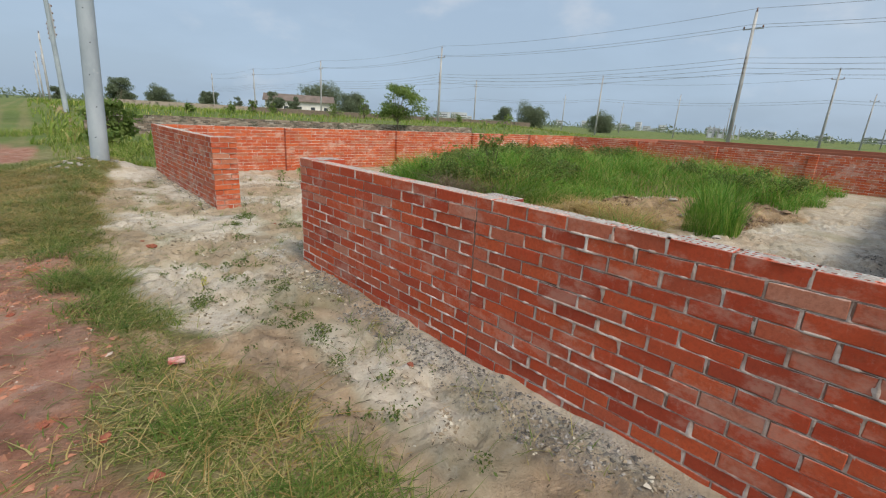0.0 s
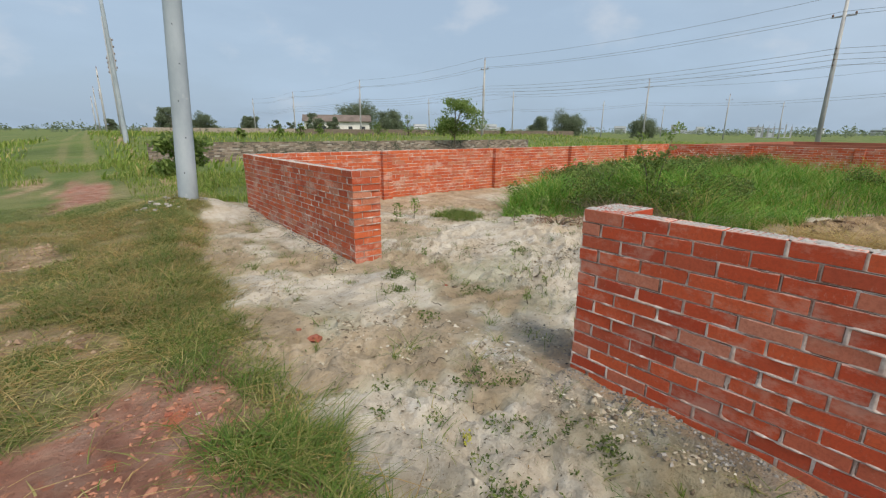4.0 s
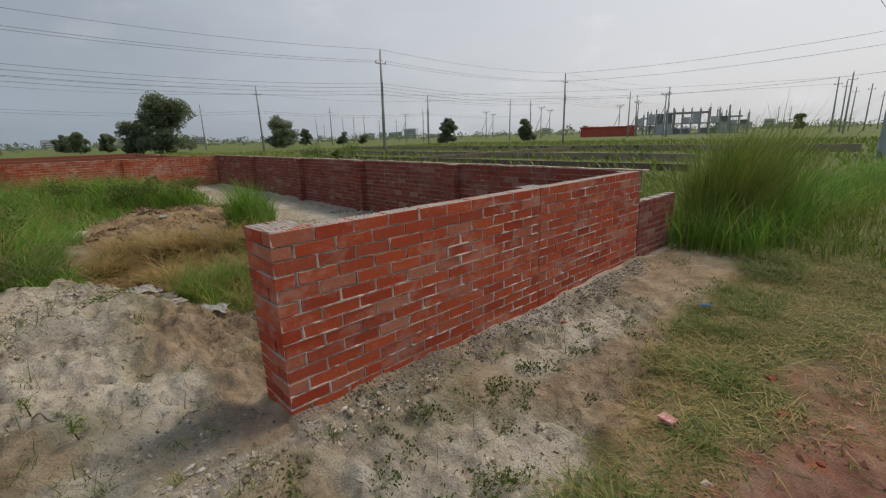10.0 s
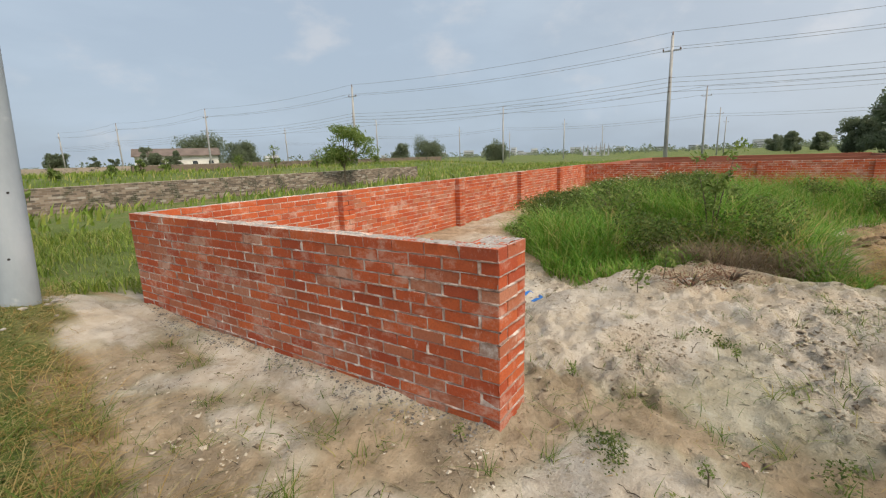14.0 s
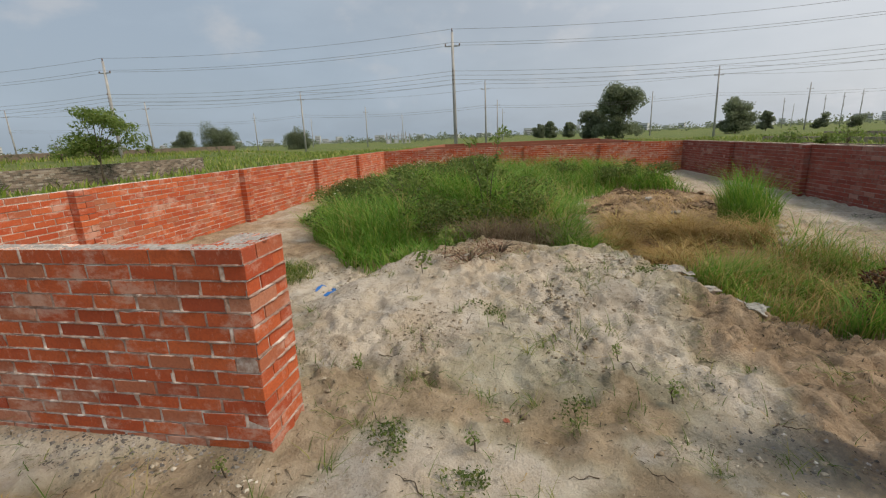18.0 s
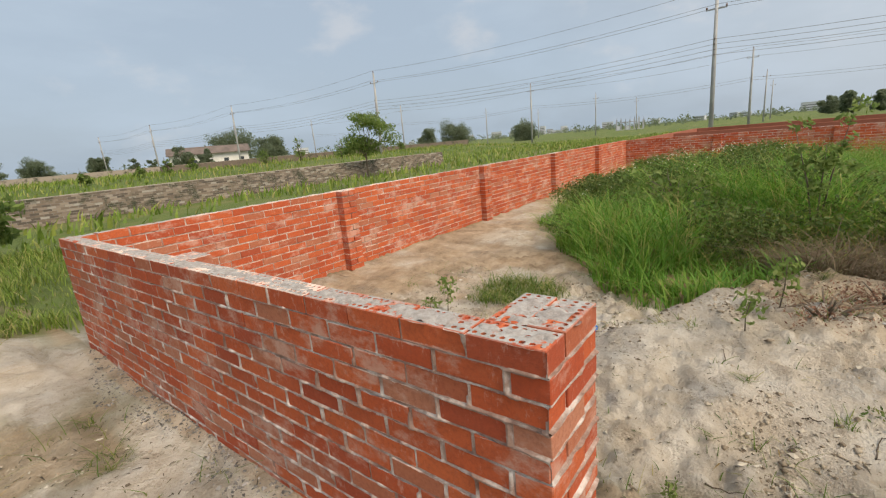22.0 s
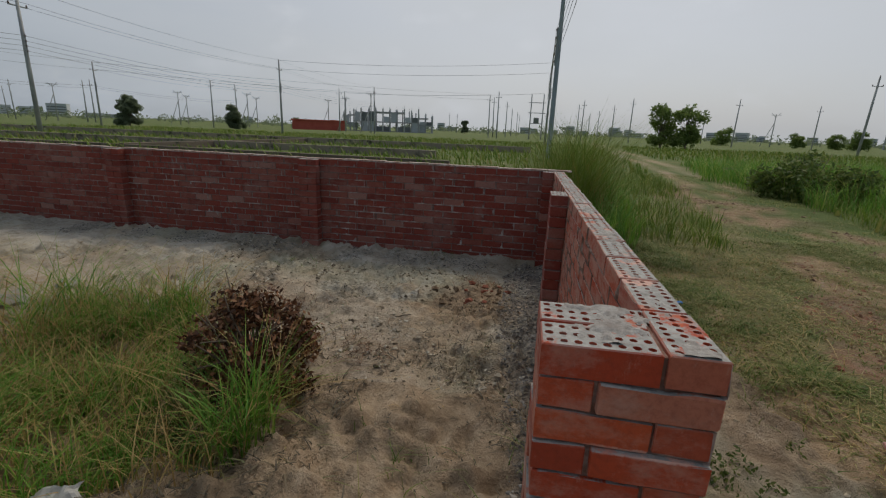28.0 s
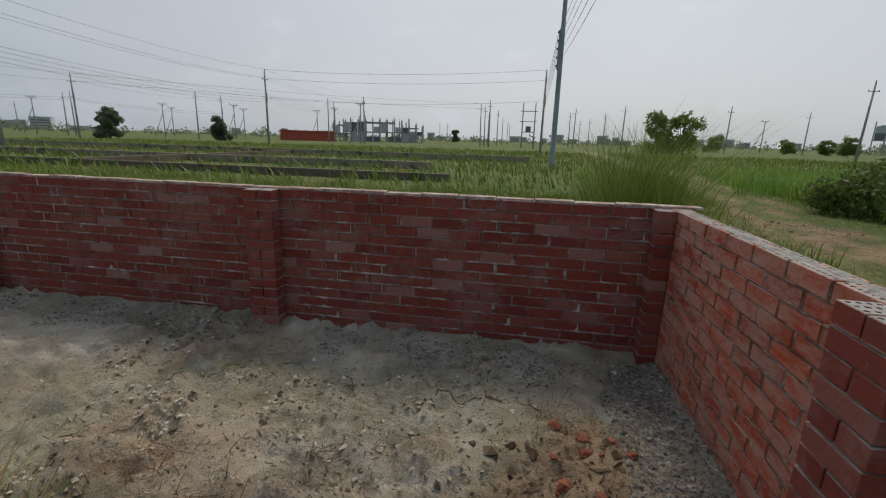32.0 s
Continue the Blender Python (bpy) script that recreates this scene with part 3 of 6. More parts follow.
PITS = [(_pits.uniform(2.3, 5.6), _pits.uniform(3.2, 8.0)) for _ in range(200)] + [(_pits.uniform(1.0, 2.0), _pits.uniform(-0.5, 12)) for _ in range(46)] + [(_pits.uniform(2.5, 6.5), _pits.uniform(0.4, 2.8)) for _ in range(46)]
PITS = [(x, y, _pits.uniform(0.04, 0.085), _pits.uniform(0.01, 0.032), _pits.uniform(0, 3.14)) for x, y in PITS]


def ground_z(x, y, fine=True):
    x, y = np.asarray(x, float), np.asarray(y, float)
    z = 0.05 * (vnoise(x, y, 1.7, 1) - 0.5) * ss(np.hypot(x - 2, y - 6), 60, 20)
    z = z + 0.26 * ss(x, 2.5, 5.0) * ss(inside(HEAP, x, y) + 0.10 * (vnoise(x, y, 0.35, 5) - 0.5), -0.22, 0.24)
    z = z - 0.10 * ss(inside(MIXED, x, y), -0.2, 0.4) - 0.08 * ss(inside(STRAW, x, y), -0.2, 0.5)
    z = z + ss(inside(EARTH, x, y), -0.1, 0.3) * (0.30 * (vnoise(x, y, 0.50, 7) - 0.5) + 0.17 * (vnoise(x, y, 0.17, 53) - 0.5))
    z = z + 0.12 * np.exp(-((x - 9.9) ** 2 + (y - 3.4) ** 2) / 0.5) - 0.22 * np.exp(-((x - 8.6) ** 2 / 0.10 + (y - 3.2) ** 2 / 0.22))
    z = z + 0.30 * ss(inside(TALL, x, y), 0.3, 2.5)
    wall = np.minimum(np.abs(x - XF - 0.06) + 9 * (((y > GAP[0]) & (y < GAP[1])) | (y < YR) | (y > YL)), np.minimum(np.abs(y - YR + 0.06), np.abs(y - YL - 0.06)) + 9 * ((x < XF) | (x > XB)))
    z = z + 0.035 * ss(wall, 0.32, 0.08)
    z = z + 0.05 * ss(edge_sand(y) - x, 0.0, 0.3) * ss(y, -30, 0) * ss(x, -0.4, 0.2)
    z = z + 1.0 * ss(y, 35, 47) * ss(y, 320, 200) * ss(x, -8, 2) * ss(x, 75, 55)
    z = z + 0.33 * np.exp(-(((x - 1.05) / 0.85) ** 2 + ((y - 12.25) / 1.0) ** 2))
    if fine:
        rough = ss(x, edge_sand(y) - 0.2, edge_sand(y) + 0.2) * ss(np.hypot(x - 4, y - 5), 15, 10)
        z = z + rough * (0.034 * (vnoise(x, y, 0.42, 2) - 0.5) + 0.026 * (1 - np.abs(2 * vnoise(x, y, 0.21, 3) - 1)) ** 2 - 0.008)
        trod = ss(vnoise(x, y, 0.55, 8) + 0.35 * ss(np.hypot((x - 3.1) / 1.3, (y - 4.6) / 1.5), 1.3, 0.6), 0.34, 0.62) * ss(np.abs(x - XF - 0.06), 0.12, 0.3)
        z = z + rough * trod * (0.085 * (vnoise(x, y, 0.105, 4) - 0.5) + 0.048 * (np.abs(2 * vnoise(x + 0.03 * vnoise(x, y, 0.09, 61), y, 0.062, 9) - 1) - 0.5) + 0.016 * (vnoise(x, y, 0.03, 60) - 0.5))
        soil = rough * ss(np.hypot((x - 3.3) / 1.3, (y - 3.9) / 1.25), 1.15, 0.6) * ss(x, XF + 0.15, XF + 0.5)
        z = z + soil * (0.115 * (vnoise(x, y, 0.24, 67) - 0.5) + 0.075 * (np.abs(2 * vnoise(x, y, 0.135, 68) - 1) - 0.5))
        z = z + rough * (1 - trod) * 0.012 * (vnoise(x, y, 0.08, 59) - 0.5)
        z = z + (1 - rough) * 0.02 * (vnoise(x, y, 0.3, 6) - 0.5) * ss(np.hypot(x, y - 5), 25, 12)
        for px, py, r, d, a in PITS:
            near = (np.abs(x - px) < 0.5) & (np.abs(y - py) < 0.5)
            if near.any():
                u, v = x[near] - px, y[near] - py
                c, s = math.cos(a), math.sin(a)
                q = ((u * c + v * s) / (2.6 * r)) ** 2 + ((v * c - u * s) / r) ** 2
                z[near] += d * (0.55 * np.exp(-((np.sqrt(q) - 1.25) / 0.35) ** 2) - 1.2 * np.exp(-q * 1.3))
    return z


def spread(lo, hi, step, far, grow, wide):
    """Grid lines: even ones from lo to hi, wider ones out to the ends of wide, growing ones beyond."""
    a = list(np.arange(lo, hi + 1e-6, step))
    for sign, end in ((1, wide[1]), (-1, wide[0])):
        at, d = (a[-1], step) if sign > 0 else (a[0], step)
        more = []
        while abs(at) < far:
            d = min(d * grow, 0.055) if sign * (end - at) > 0 else d * grow
            at += sign * d
            more.append(at)
        a = a + more if sign > 0 else more[::-1] + a
    return np.array(a)


gx, gy = spread(0.6, 6.4, 0.024, 4500, 1.13, (0.0, 11.8)), spread(0.2, 8.4, 0.024, 4500, 1.13, (-0.5, 10.0))
GX, GY = np.meshgrid(gx, gy, indexing="ij")
GZ = ground_z(GX, GY)
nx, ny = GX.shape
idx = np.arange(nx * ny).reshape(nx, ny)
quads = np.stack([idx[:-1, :-1], idx[1:, :-1], idx[1:, 1:], idx[:-1, 1:]], -1).reshape(-1, 4)
g_me = mesh_np("ground", np.stack([GX, GY, GZ], -1).reshape(-1, 3), quads, m_ground, True)


WORN = [[(-1.02, 8.0), (-0.56, 7.5), (-0.45, 6.8), (-0.68, 6.6), (-1.5, 6.5), (-1.9, 7.6)], [(-1.9, 12.0), (-0.63, 10.9), (-0.54, 9.6), (-1.15, 9.4), (-2.0, 9.8)],
        [(-2.3, 22.0), (-1.35, 21.0), (-1.32, 17.0), (-1.8, 16.2)], [(-1.6, -13.0), (-2.7, -10.8), (-3.4, -5.0), (-3.3, -2.0), (-2.7, -1.4), (-1.5, -3.3), (-0.9, -5.4), (-0.6, -9.2)],
        [(-0.8, -2.4), (-1.5, -2.1), (-2.4, -0.2), (-2.3, 1.2), (-0.3, 1.3), (-0.4, 0.4), (-0.8, -1.2)]]


def worn_earth(x, y):
    """Bare trodden patches of the grassy track."""
    a = np.zeros(np.shape(x))
    for poly in WORN:
        a = np.maximum(a, ss(inside(poly, x, y) + 0.9 * (vnoise(x, y, 0.55, 86) - 0.5) + 0.35 * (vnoise(x, y, 0.15, 87) - 0.5), -0.08, 0.14))
    return a * np.where(y > 5.0, 1.35, 1.0) * (0.05 + 0.65 * ss(vnoise(x, y * 0.6, 0.26, 88) + 0.5 * (vnoise(x, y, 0.1, 89) - 0.5), 0.36, 0.58))


def zones(x, y, tint=True):
    wob = 0.30 * (vnoise(x, y, 0.5, 11) - 0.5) + 0.16 * (vnoise(x, y, 0.16, 12) - 0.5)
    plot = (x > XF - 0.1) & (x < XB + 0.1) & (y > YR - 0.1) & (y < YL + 0.1)
    sand = ss(x - edge_sand(y) + wob, -0.07, 0.07) * ss(y, -1.7, -1.2) * ss(-y, -13.0, -12.4) * (x < XF + 0.2)
    bare = 1 - np.maximum(ss(inside(TALL, x, y) + wob, -0.1, 0.3), ss(inside(MIXED, x, y) + wob, -0.1, 0.25))
    bare *= 1 - ss(np.maximum(inside(STRAW, x, y), inside(EARTH, x, y)) + 0.25 + wob, -0.1, 0.25)
    sand = np.where(plot, bare, sand)
    away = (y < -1) & (x < 1.2)
    sand *= 0.72 + 0.28 * ss(vnoise(x, y, 0.9, 13), 0.25, 0.5)
    mid = track_mid(y)
    on = ss(track_half(y) - np.abs(x - mid) + 1.3 * wob, -0.12, 0.12)
    red = on * (0.6 + 0.4 * ss(y + 2 * wob, 1.2, 3.0)) * ss(y + 4 * wob, -0.6, 0.8) * ss(np.interp(y, [0.2, 0.9, 1.6, 3.0, 5.4], [-0.2, 0.18, 0.30, 0.28, 0.25]) - x + wob, -0.1, 0.2) * ss(6.0 - y + 0.35 * (x - 0.2) + 1.2 * wob, -0.15, 0.3)
    red = np.maximum(red, on * ss(inside([(-1.05, 13.4), (0.05, 15.3), (0.1, 19.5), (-0.9, 19.8)], x, y) + wob, -0.1, 0.2))
    red = np.maximum(red, 0.42 * worn_earth(x, y) * ss(2.0 - y, -0.3, 0.5))
    ruts = ss(0.26 * track_half(y) - np.abs(np.abs(x - mid) - 0.56 * track_half(y)) + 0.9 * wob, -0.1, 0.2)
    sand = np.where(away, np.maximum(sand, 0.22 * ruts * ss(-y, 11.0, 14.0) * ss(vnoise(x, y, 0.9, 46) + 0.4 * (vnoise(x, y, 0.3, 47) - 0.5), 0.35, 0.55) * ss(y, -90, -40)), sand)
    worn = 0.25 + 0.75 * ss(18 - y, 0, 6)
    earth = np.maximum(worn * ruts * (0.35 + 0.65 * ss(vnoise(x, y, 1.3, 14), 0.3, 0.6)), ss(np.maximum(inside(STRAW, x, y), inside(EARTH, x, y)) + 0.25 + wob, -0.2, 0.2) * 0.95)
    earth = np.maximum(earth, 0.55 * ss(inside(TALL, x, y), -0.2, 0.1))
    earth = np.where(plot, earth, np.maximum(earth * ss(np.abs(y - 3.0), 10.0, 16.0), worn_earth(x, y)))
    sand = sand * np.where(plot, 1 - 0.45 * ss(y, 8.0, 9.0) * ss(vnoise(x, y, 0.6, 15), 0.3, 0.6), 1)
    earth = np.where(plot, np.maximum(earth, ss(y, 7.8, 8.6)), earth)
    heap = ss(1 - np.hypot((x - 2.95) / 0.62, (y - 1.3) / 0.6) + 2.2 * wob, 0.0, 0.5) * plot
    sand, earth = sand * (1 - 0.75 * heap), np.maximum(earth, heap)
    if not tint:
        return sand, red, ruts * ss(vnoise(x, y, 1.3, 14), 0.3, 0.6)
    tan = np.where(plot, ss(4.9 - y + 2 * wob, -0.4, 0.5) * ss(y + wob, 0.7, 1.3) * (x < 9), ss(3.6 - y + 2 * wob, -0.4, 0.6) * (x < XF) * (x > edge_sand(y) - 0.3) * (y > -1.9))
    tan = tan * ss(vnoise(x, y, 0.7, 16), 0.15, 0.4)
    tan = np.maximum(tan, 0.85 * ss(vnoise(x, y, 1.0, 48) + 0.35 * (vnoise(x, y, 0.25, 49) - 0.5), 0.50, 0.66) * (y > -1.9) * (x > edge_sand(y) - 0.3) * ((x < XF) | plot))
    sand = sand * (1 - np.where(plot & (y < 2.8), 0.42, 0.78) * tan)
    earth = np.maximum(earth, tan)
    earth = np.maximum(earth, 0.5 * ss(vnoise(x, y, 0.6, 17), 0.3, 0.6) * ss(1.6 - np.abs(x - 0.2), -0.3, 0.3) * ss(np.abs(y - 5.5), 16, 8))
    return sand, red, earth


def grit_and_shade(x, y):
    """Dark grey patch by the opening; damp grit and painted shadow along the shaded wall's foot."""
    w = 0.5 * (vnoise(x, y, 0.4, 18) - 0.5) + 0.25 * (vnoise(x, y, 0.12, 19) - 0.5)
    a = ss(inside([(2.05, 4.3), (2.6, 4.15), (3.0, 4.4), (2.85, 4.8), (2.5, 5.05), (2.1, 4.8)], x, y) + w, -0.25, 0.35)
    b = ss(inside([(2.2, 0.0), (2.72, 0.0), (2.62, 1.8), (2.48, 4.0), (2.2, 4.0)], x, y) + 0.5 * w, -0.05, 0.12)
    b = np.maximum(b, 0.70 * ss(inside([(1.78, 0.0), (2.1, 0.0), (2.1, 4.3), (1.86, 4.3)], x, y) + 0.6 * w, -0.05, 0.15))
    # damp grit strip, its grey also standing in for the wall's cast shadow
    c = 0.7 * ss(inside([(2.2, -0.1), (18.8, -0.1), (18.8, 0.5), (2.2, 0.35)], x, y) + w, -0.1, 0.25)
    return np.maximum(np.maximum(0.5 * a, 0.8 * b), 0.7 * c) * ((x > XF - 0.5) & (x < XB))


S, R, E = zones(GX, GY)
layer = g_me.color_attributes.new("zone", "FLOAT_COLOR", "POINT")
layer.data.foreach_set("color", np.stack([S, R, E, grit_and_shade(GX, GY)], -1).astype(np.float32).ravel())
tagged(new("ground", g_me), "flat open land of sand, red dirt and grass", "ground", kind="structure")

# ---- bricks ----
rng = random.Random(5)


def brick_mesh(name, lx, ly, lz, mat, holes=False):
    bm = bmesh.new()
    if not holes:
        box(bm, -lx / 2, lx / 2, -ly / 2, ly / 2, -lz / 2, lz / 2, 0.0028)
        for cut in (-0.27, -0.04, 0.22):
            bmesh.ops.bisect_plane(bm, geom=bm.verts[:] + bm.edges[:] + bm.faces[:], plane_co=(lx * cut, 0, 0), plane_no=(1, 0, 0))
        for v in bm.verts:
            v.co += Vector((rng.uniform(-1, 1) * 0.0008, rng.uniform(-1, 1) * 0.0005, rng.uniform(-1, 1) * 0.0022))
            if rng.random() < 0.08 and abs(v.co.z) > lz / 2 - 0.006:
                v.co.z *= 0.90
        return mesh_bm(name, bm, mat)
    across, along = 3, max(4, round(lx / 0.031))
    top, low, b = lz / 2, -lz / 2, 0.003
    sx, sy = (lx - 2 * b) / along, (ly - 2 * b) / across
    for i in range(along):
        for j in range(across):
            cx, cy = -lx / 2 + b + sx * (i + 0.5), -ly / 2 + b + sy * (j + 0.5)
            r = min(sx, sy) * rng.uniform(0.27, 0.34)
            deep = top - rng.choice((0.006, 0.02, 0.03, 0.03))
            sq = [bm.verts.new((cx + dx * sx / 2, cy + dy * sy / 2, top)) for dx, dy in ((1, 0), (1, 1), (0, 1), (-1, 1), (-1, 0), (-1, -1), (0, -1), (1, -1))]
            ci = [bm.verts.new((cx + r * math.cos(a), cy + r * math.sin(a), top)) for a in [q * math.pi / 4 for q in range(8)]]
            bo = [bm.verts.new((v.co.x, v.co.y, deep)) for v in ci]
            for q in range(8):
                w = (q + 1) % 8
                bm.faces.new((sq[q], sq[w], ci[w], ci[q]))
                bm.faces.new((ci[q], ci[w], bo[w], bo[q]))
            bm.faces.new(bo)
    t4 = [bm.verts.new((x, y, top)) for x, y in ((-lx / 2 + b, -ly / 2 + b), (lx / 2 - b, -ly / 2 + b), (lx / 2 - b, ly / 2 - b), (-lx / 2 + b, ly / 2 - b))]
    u4 = [bm.verts.new((x, y, top - b)) for x, y in ((-lx / 2, -ly / 2), (lx / 2, -ly / 2), (lx / 2, ly / 2), (-lx / 2, ly / 2))]
    d4 = [bm.verts.new((v.co.x, v.co.y, low)) for v in u4]
    for q in range(4):
        w = (q + 1) % 4
        bm.faces.new((u4[q], u4[w], t4[w], t4[q]))
        bm.faces.new((d4[q], d4[w], u4[w], u4[q]))
    bm.faces.new(d4[::-1])
    return mesh_bm(name, bm, mat)


L3, W3, Z3 = 0.2415, 0.115, 0.0735
KINDS = {}
for tone, mat in (("bright", m_brick), ("deep", m_brick_deep), ("shade_tone", m_brick_shade), ("old", m_old)):
    KINDS[tone, "full"] = [brick_mesh("brick", L3 + rng.uniform(-0.008, 0.003), W3, Z3 + rng.uniform(-0.003, 0.0015), mat) for _ in range(12)]
    KINDS[tone, "half"] = [brick_mesh("half_brick", W3, W3, Z3 + rng.uniform(-0.003, 0.0015), mat) for _ in range(6)]
for tone, mat in (("bright", m_brick), ("deep", m_brick_deep), ("shade_tone", m_brick_shade)):
    KINDS[tone, "full_top"] = [brick_mesh("brick", L3, W3, Z3, mat, True) for _ in range(4)]
    KINDS[tone, "half_top"] = [brick_mesh("half_brick", W3, W3, Z3, mat, True) for _ in range(2)]


def course_run(length, odd, joint=0.0):
    """Bricks of one course along a run: (middle, kind); a joint splits it in two by a straight upright gap."""
    if joint:
        out = []
        for start, way, size, half_first in ((length, -1, length - joint, odd), (joint, -1, joint, not odd)):
            at, left = start, size
            if half_first:
                out.append((at + way * W3 / 2, "half"))
                at, left = at + way * PITCH / 2, left - PITCH / 2
            while left > 0.21:
                out.append((at + way * PITCH / 2, "full"))
                at, left = at + way * PITCH, left - PITCH
            if left > 0.07:
                out.append((at + way * W3 / 2, "half"))
        return out
    n = round(length / BRICK)
    step = length / n
    if not odd:
        return [((i + 0.5) * step, "full") for i in range(n)]
    return [(W3 / 2 + 0.003, "half")] + [((i + 1) * step, "full") for i in range(n - 1)] + [(length - W3 / 2 - 0.003, "half")]


def lay(wall, tone, spots, single, top_holes):
    """spots: (x, y, z, rz, kind, top). Bricks for which single(x, y) holds are parts of their own, the rest one part."""
    ones, rest = 0, []
    for x, y, z, rz, kind, top in spots:
        me = rng.choice(KINDS[tone, kind + ("_top" if top and top_holes else "")])
        m = pose(x + rng.uniform(-1, 1) * 0.0025, y + rng.uniform(-1, 1) * 0.0025, z + rng.uniform(-1, 1) * 0.0022, rng.uniform(-0.25, 0.25), rng.uniform(-0.7, 0.7), rz + rng.uniform(-0.35, 0.35) + (180 if rng.random() < 0.5 else 0))
        if single(x, y) and ones < 300:
            ob = new("brick", me)
            ob.parent = wall
            ob.matrix_basis = m
            ones += 1
        else:
            rest.append((me, m))
    if rest:
        cache, vs, fs, off = {}, [], [], 0
        for me, m in rest:
            if me.name not in cache:
                co = np.empty(len(me.vertices) * 3, np.float32)
                me.vertices.foreach_get("co", co)
                me.calc_loop_triangles()
                tri = np.empty(len(me.loop_triangles) * 3, np.int32)
                me.loop_triangles.foreach_get("vertices", tri)
                cache[me.name] = co.reshape(-1, 3), tri.reshape(-1, 3)
            co, tri = cache[me.name]
            a = np.array(m)
            vs.append(co @ a[:3, :3].T + a[:3, 3])
            fs.append(tri + off)
            off += len(co)
        ob = new("far_bricks", mesh_np("far_bricks", np.concatenate(vs), np.concatenate(fs), rest[0][0].materials[0]))
        ob.parent = wall
        tagged(ob, kind="stuff")


def brick_wall(name, label, tone, mortar, x0, y0, along, length, piers, single, top_holes=True, joint=0.0, courses=14, base=0.0, pier_tone=""):
    """A half-brick wall whose middle line starts at (x0, y0) and runs along 'x' or 'y'; piers: (place along it, side +1 or -1, width, depth, end pier)."""
    bm = bmesh.new()
    inset, h = 0.0045, courses * COURSE
    at = (lambda u, v: (x0 + u, y0 + v)) if along == "x" else (lambda u, v: (x0 + v, y0 + u))
    turn = 0.0 if along == "x" else 90.0

    def core(u0, u1, v0, v1):
        (ax, ay), (bx, by) = at(u0, v0), at(u1, v1)
        box(bm, min(ax, bx), max(ax, bx), min(ay, by), max(ay, by), base - 0.25, base + h - 0.012)

    core(0.014, length - 0.014, -TH / 2 + inset, TH / 2 - inset)
    for u, side, wide, deep, _ in piers:
        v = (side * TH / 2 * 0.9, side * (TH / 2 + deep - 0.013))
        core(u - wide / 2 + 0.016, u + wide / 2 - 0.016, min(v), max(v))
    wall = tagged(new(name, mesh_bm(name, bm, mortar)), label, "wall", kind="structure")
    spots, small = [], []
    for c in range(-1, courses):
        z, top, odd = base + c * COURSE + COURSE / 2, c == courses - 1, c % 2 == 0
        for u, kind in course_run(length, odd, joint):
            if kind == "half" and any(p[3] > 0.2 and abs(u - p[0]) < 0.13 for p in piers):
                continue
            spots.append((*at(u, 0.0), z, turn, kind, top))
        for u, side, wide, deep, end in piers:
            if deep > 0.2:
                tip = 1 if end else -1
                if odd:
                    spots.append((*at(u + tip * (wide / 2 - W3 / 2), side * (L3 - W3) / 2), z, turn + 90, "full", top))
                    spots.append((*at(u, side * (TH / 2 + 0.012 + 1.5 * W3 + 0.008)), z, turn, "full", top))
                    spots.append((*at(u - tip * (wide / 2 - W3 / 2), side * (W3 + 0.009)), z, turn, "half", top))
                else:
                    for q in (-1, 1):
                        spots.append((*at(u + q * wide / 4, side * (TH / 2 + 0.009 + L3 / 2)), z, turn + 90, "full", top))
            elif wide < 0.2:
                small.append((*at(u, side * (TH / 2 + 0.006 + W3 / 2)), z, turn + (90 if odd else 0), "half", top))
            elif odd:
                small.append((*at(u, side * (TH / 2 + 0.006 + W3 / 2)), z, turn, "full", top))
            else:
                for s in (-1, 1):
                    small.append((*at(u + s * BRICK / 4, side * (TH / 2 + 0.006 + W3 / 2)), z, turn + 90, "half", top))
    lay(wall, tone, spots, single, top_holes)
    if small:
        lay(wall, pier_tone or tone, small, single, top_holes)
    return wall


front_x = XF + TH / 2
PITCH, JOINT = 0.255, 1.857 - YR + TH      # brick and joint; the upright straight joint
# pilaster and corner pier bricks take the shade-painted tone
wall_1 = brick_wall("wall_front_1", "new red brick boundary wall, bare top course with holes", "deep", m_joint, front_x, YR - TH, "y", GAP[0] - YR + TH,
           [(1.80 - YR + TH, 1, 0.25, 0.125, False), (GAP[0] - 0.126 - YR + TH, 1, 0.252, 0.25, True), (0.064 + TH, 1, 0.12, 0.12, False)], lambda x, y: y > 0.6, joint=JOINT, pier_tone="shade_tone")
wall_2 = brick_wall("wall_front_2", "new red brick boundary wall beside the opening", "bright", m_mortar, front_x, GAP[1], "y", YL + TH - GAP[1],
           [(0.125, 1, 0.25, 0.25, False), (2.35, 1, 0.25, 0.125, False)], lambda x, y: y < 10.9)
brick_wall("wall_side_1", "sunlit red brick side wall with pilasters", "bright", m_mortar, XF, YL + TH / 2, "x", XB - XF + TH,
           [(u - XF, -1, 0.25, 0.12, False) for u in (5.14, 8.74, 12.17, 15.55)], lambda x, y: x < 6.6, False)
# shade on this wall is put into its darker brick and mortar colours
side_2 = brick_wall("wall_side_2", "red brick side wall with pilasters, shade painted into its tones", "shade_tone", m_mortar_shade, XF + 0.105, YR - TH / 2, "x", XB - XF + TH - 0.105,
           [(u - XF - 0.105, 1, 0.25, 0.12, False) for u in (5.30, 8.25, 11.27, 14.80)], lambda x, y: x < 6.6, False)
brick_wall("wall_back", "red brick back wall with pilasters", "bright", m_mortar, XB + TH / 2, YR, "y", YL - YR,
           [(v - YR, -1, 0.25, 0.12, False) for v in (8.80, 5.75, 2.80)], lambda x, y: 3.0 < y < 8.0, False)


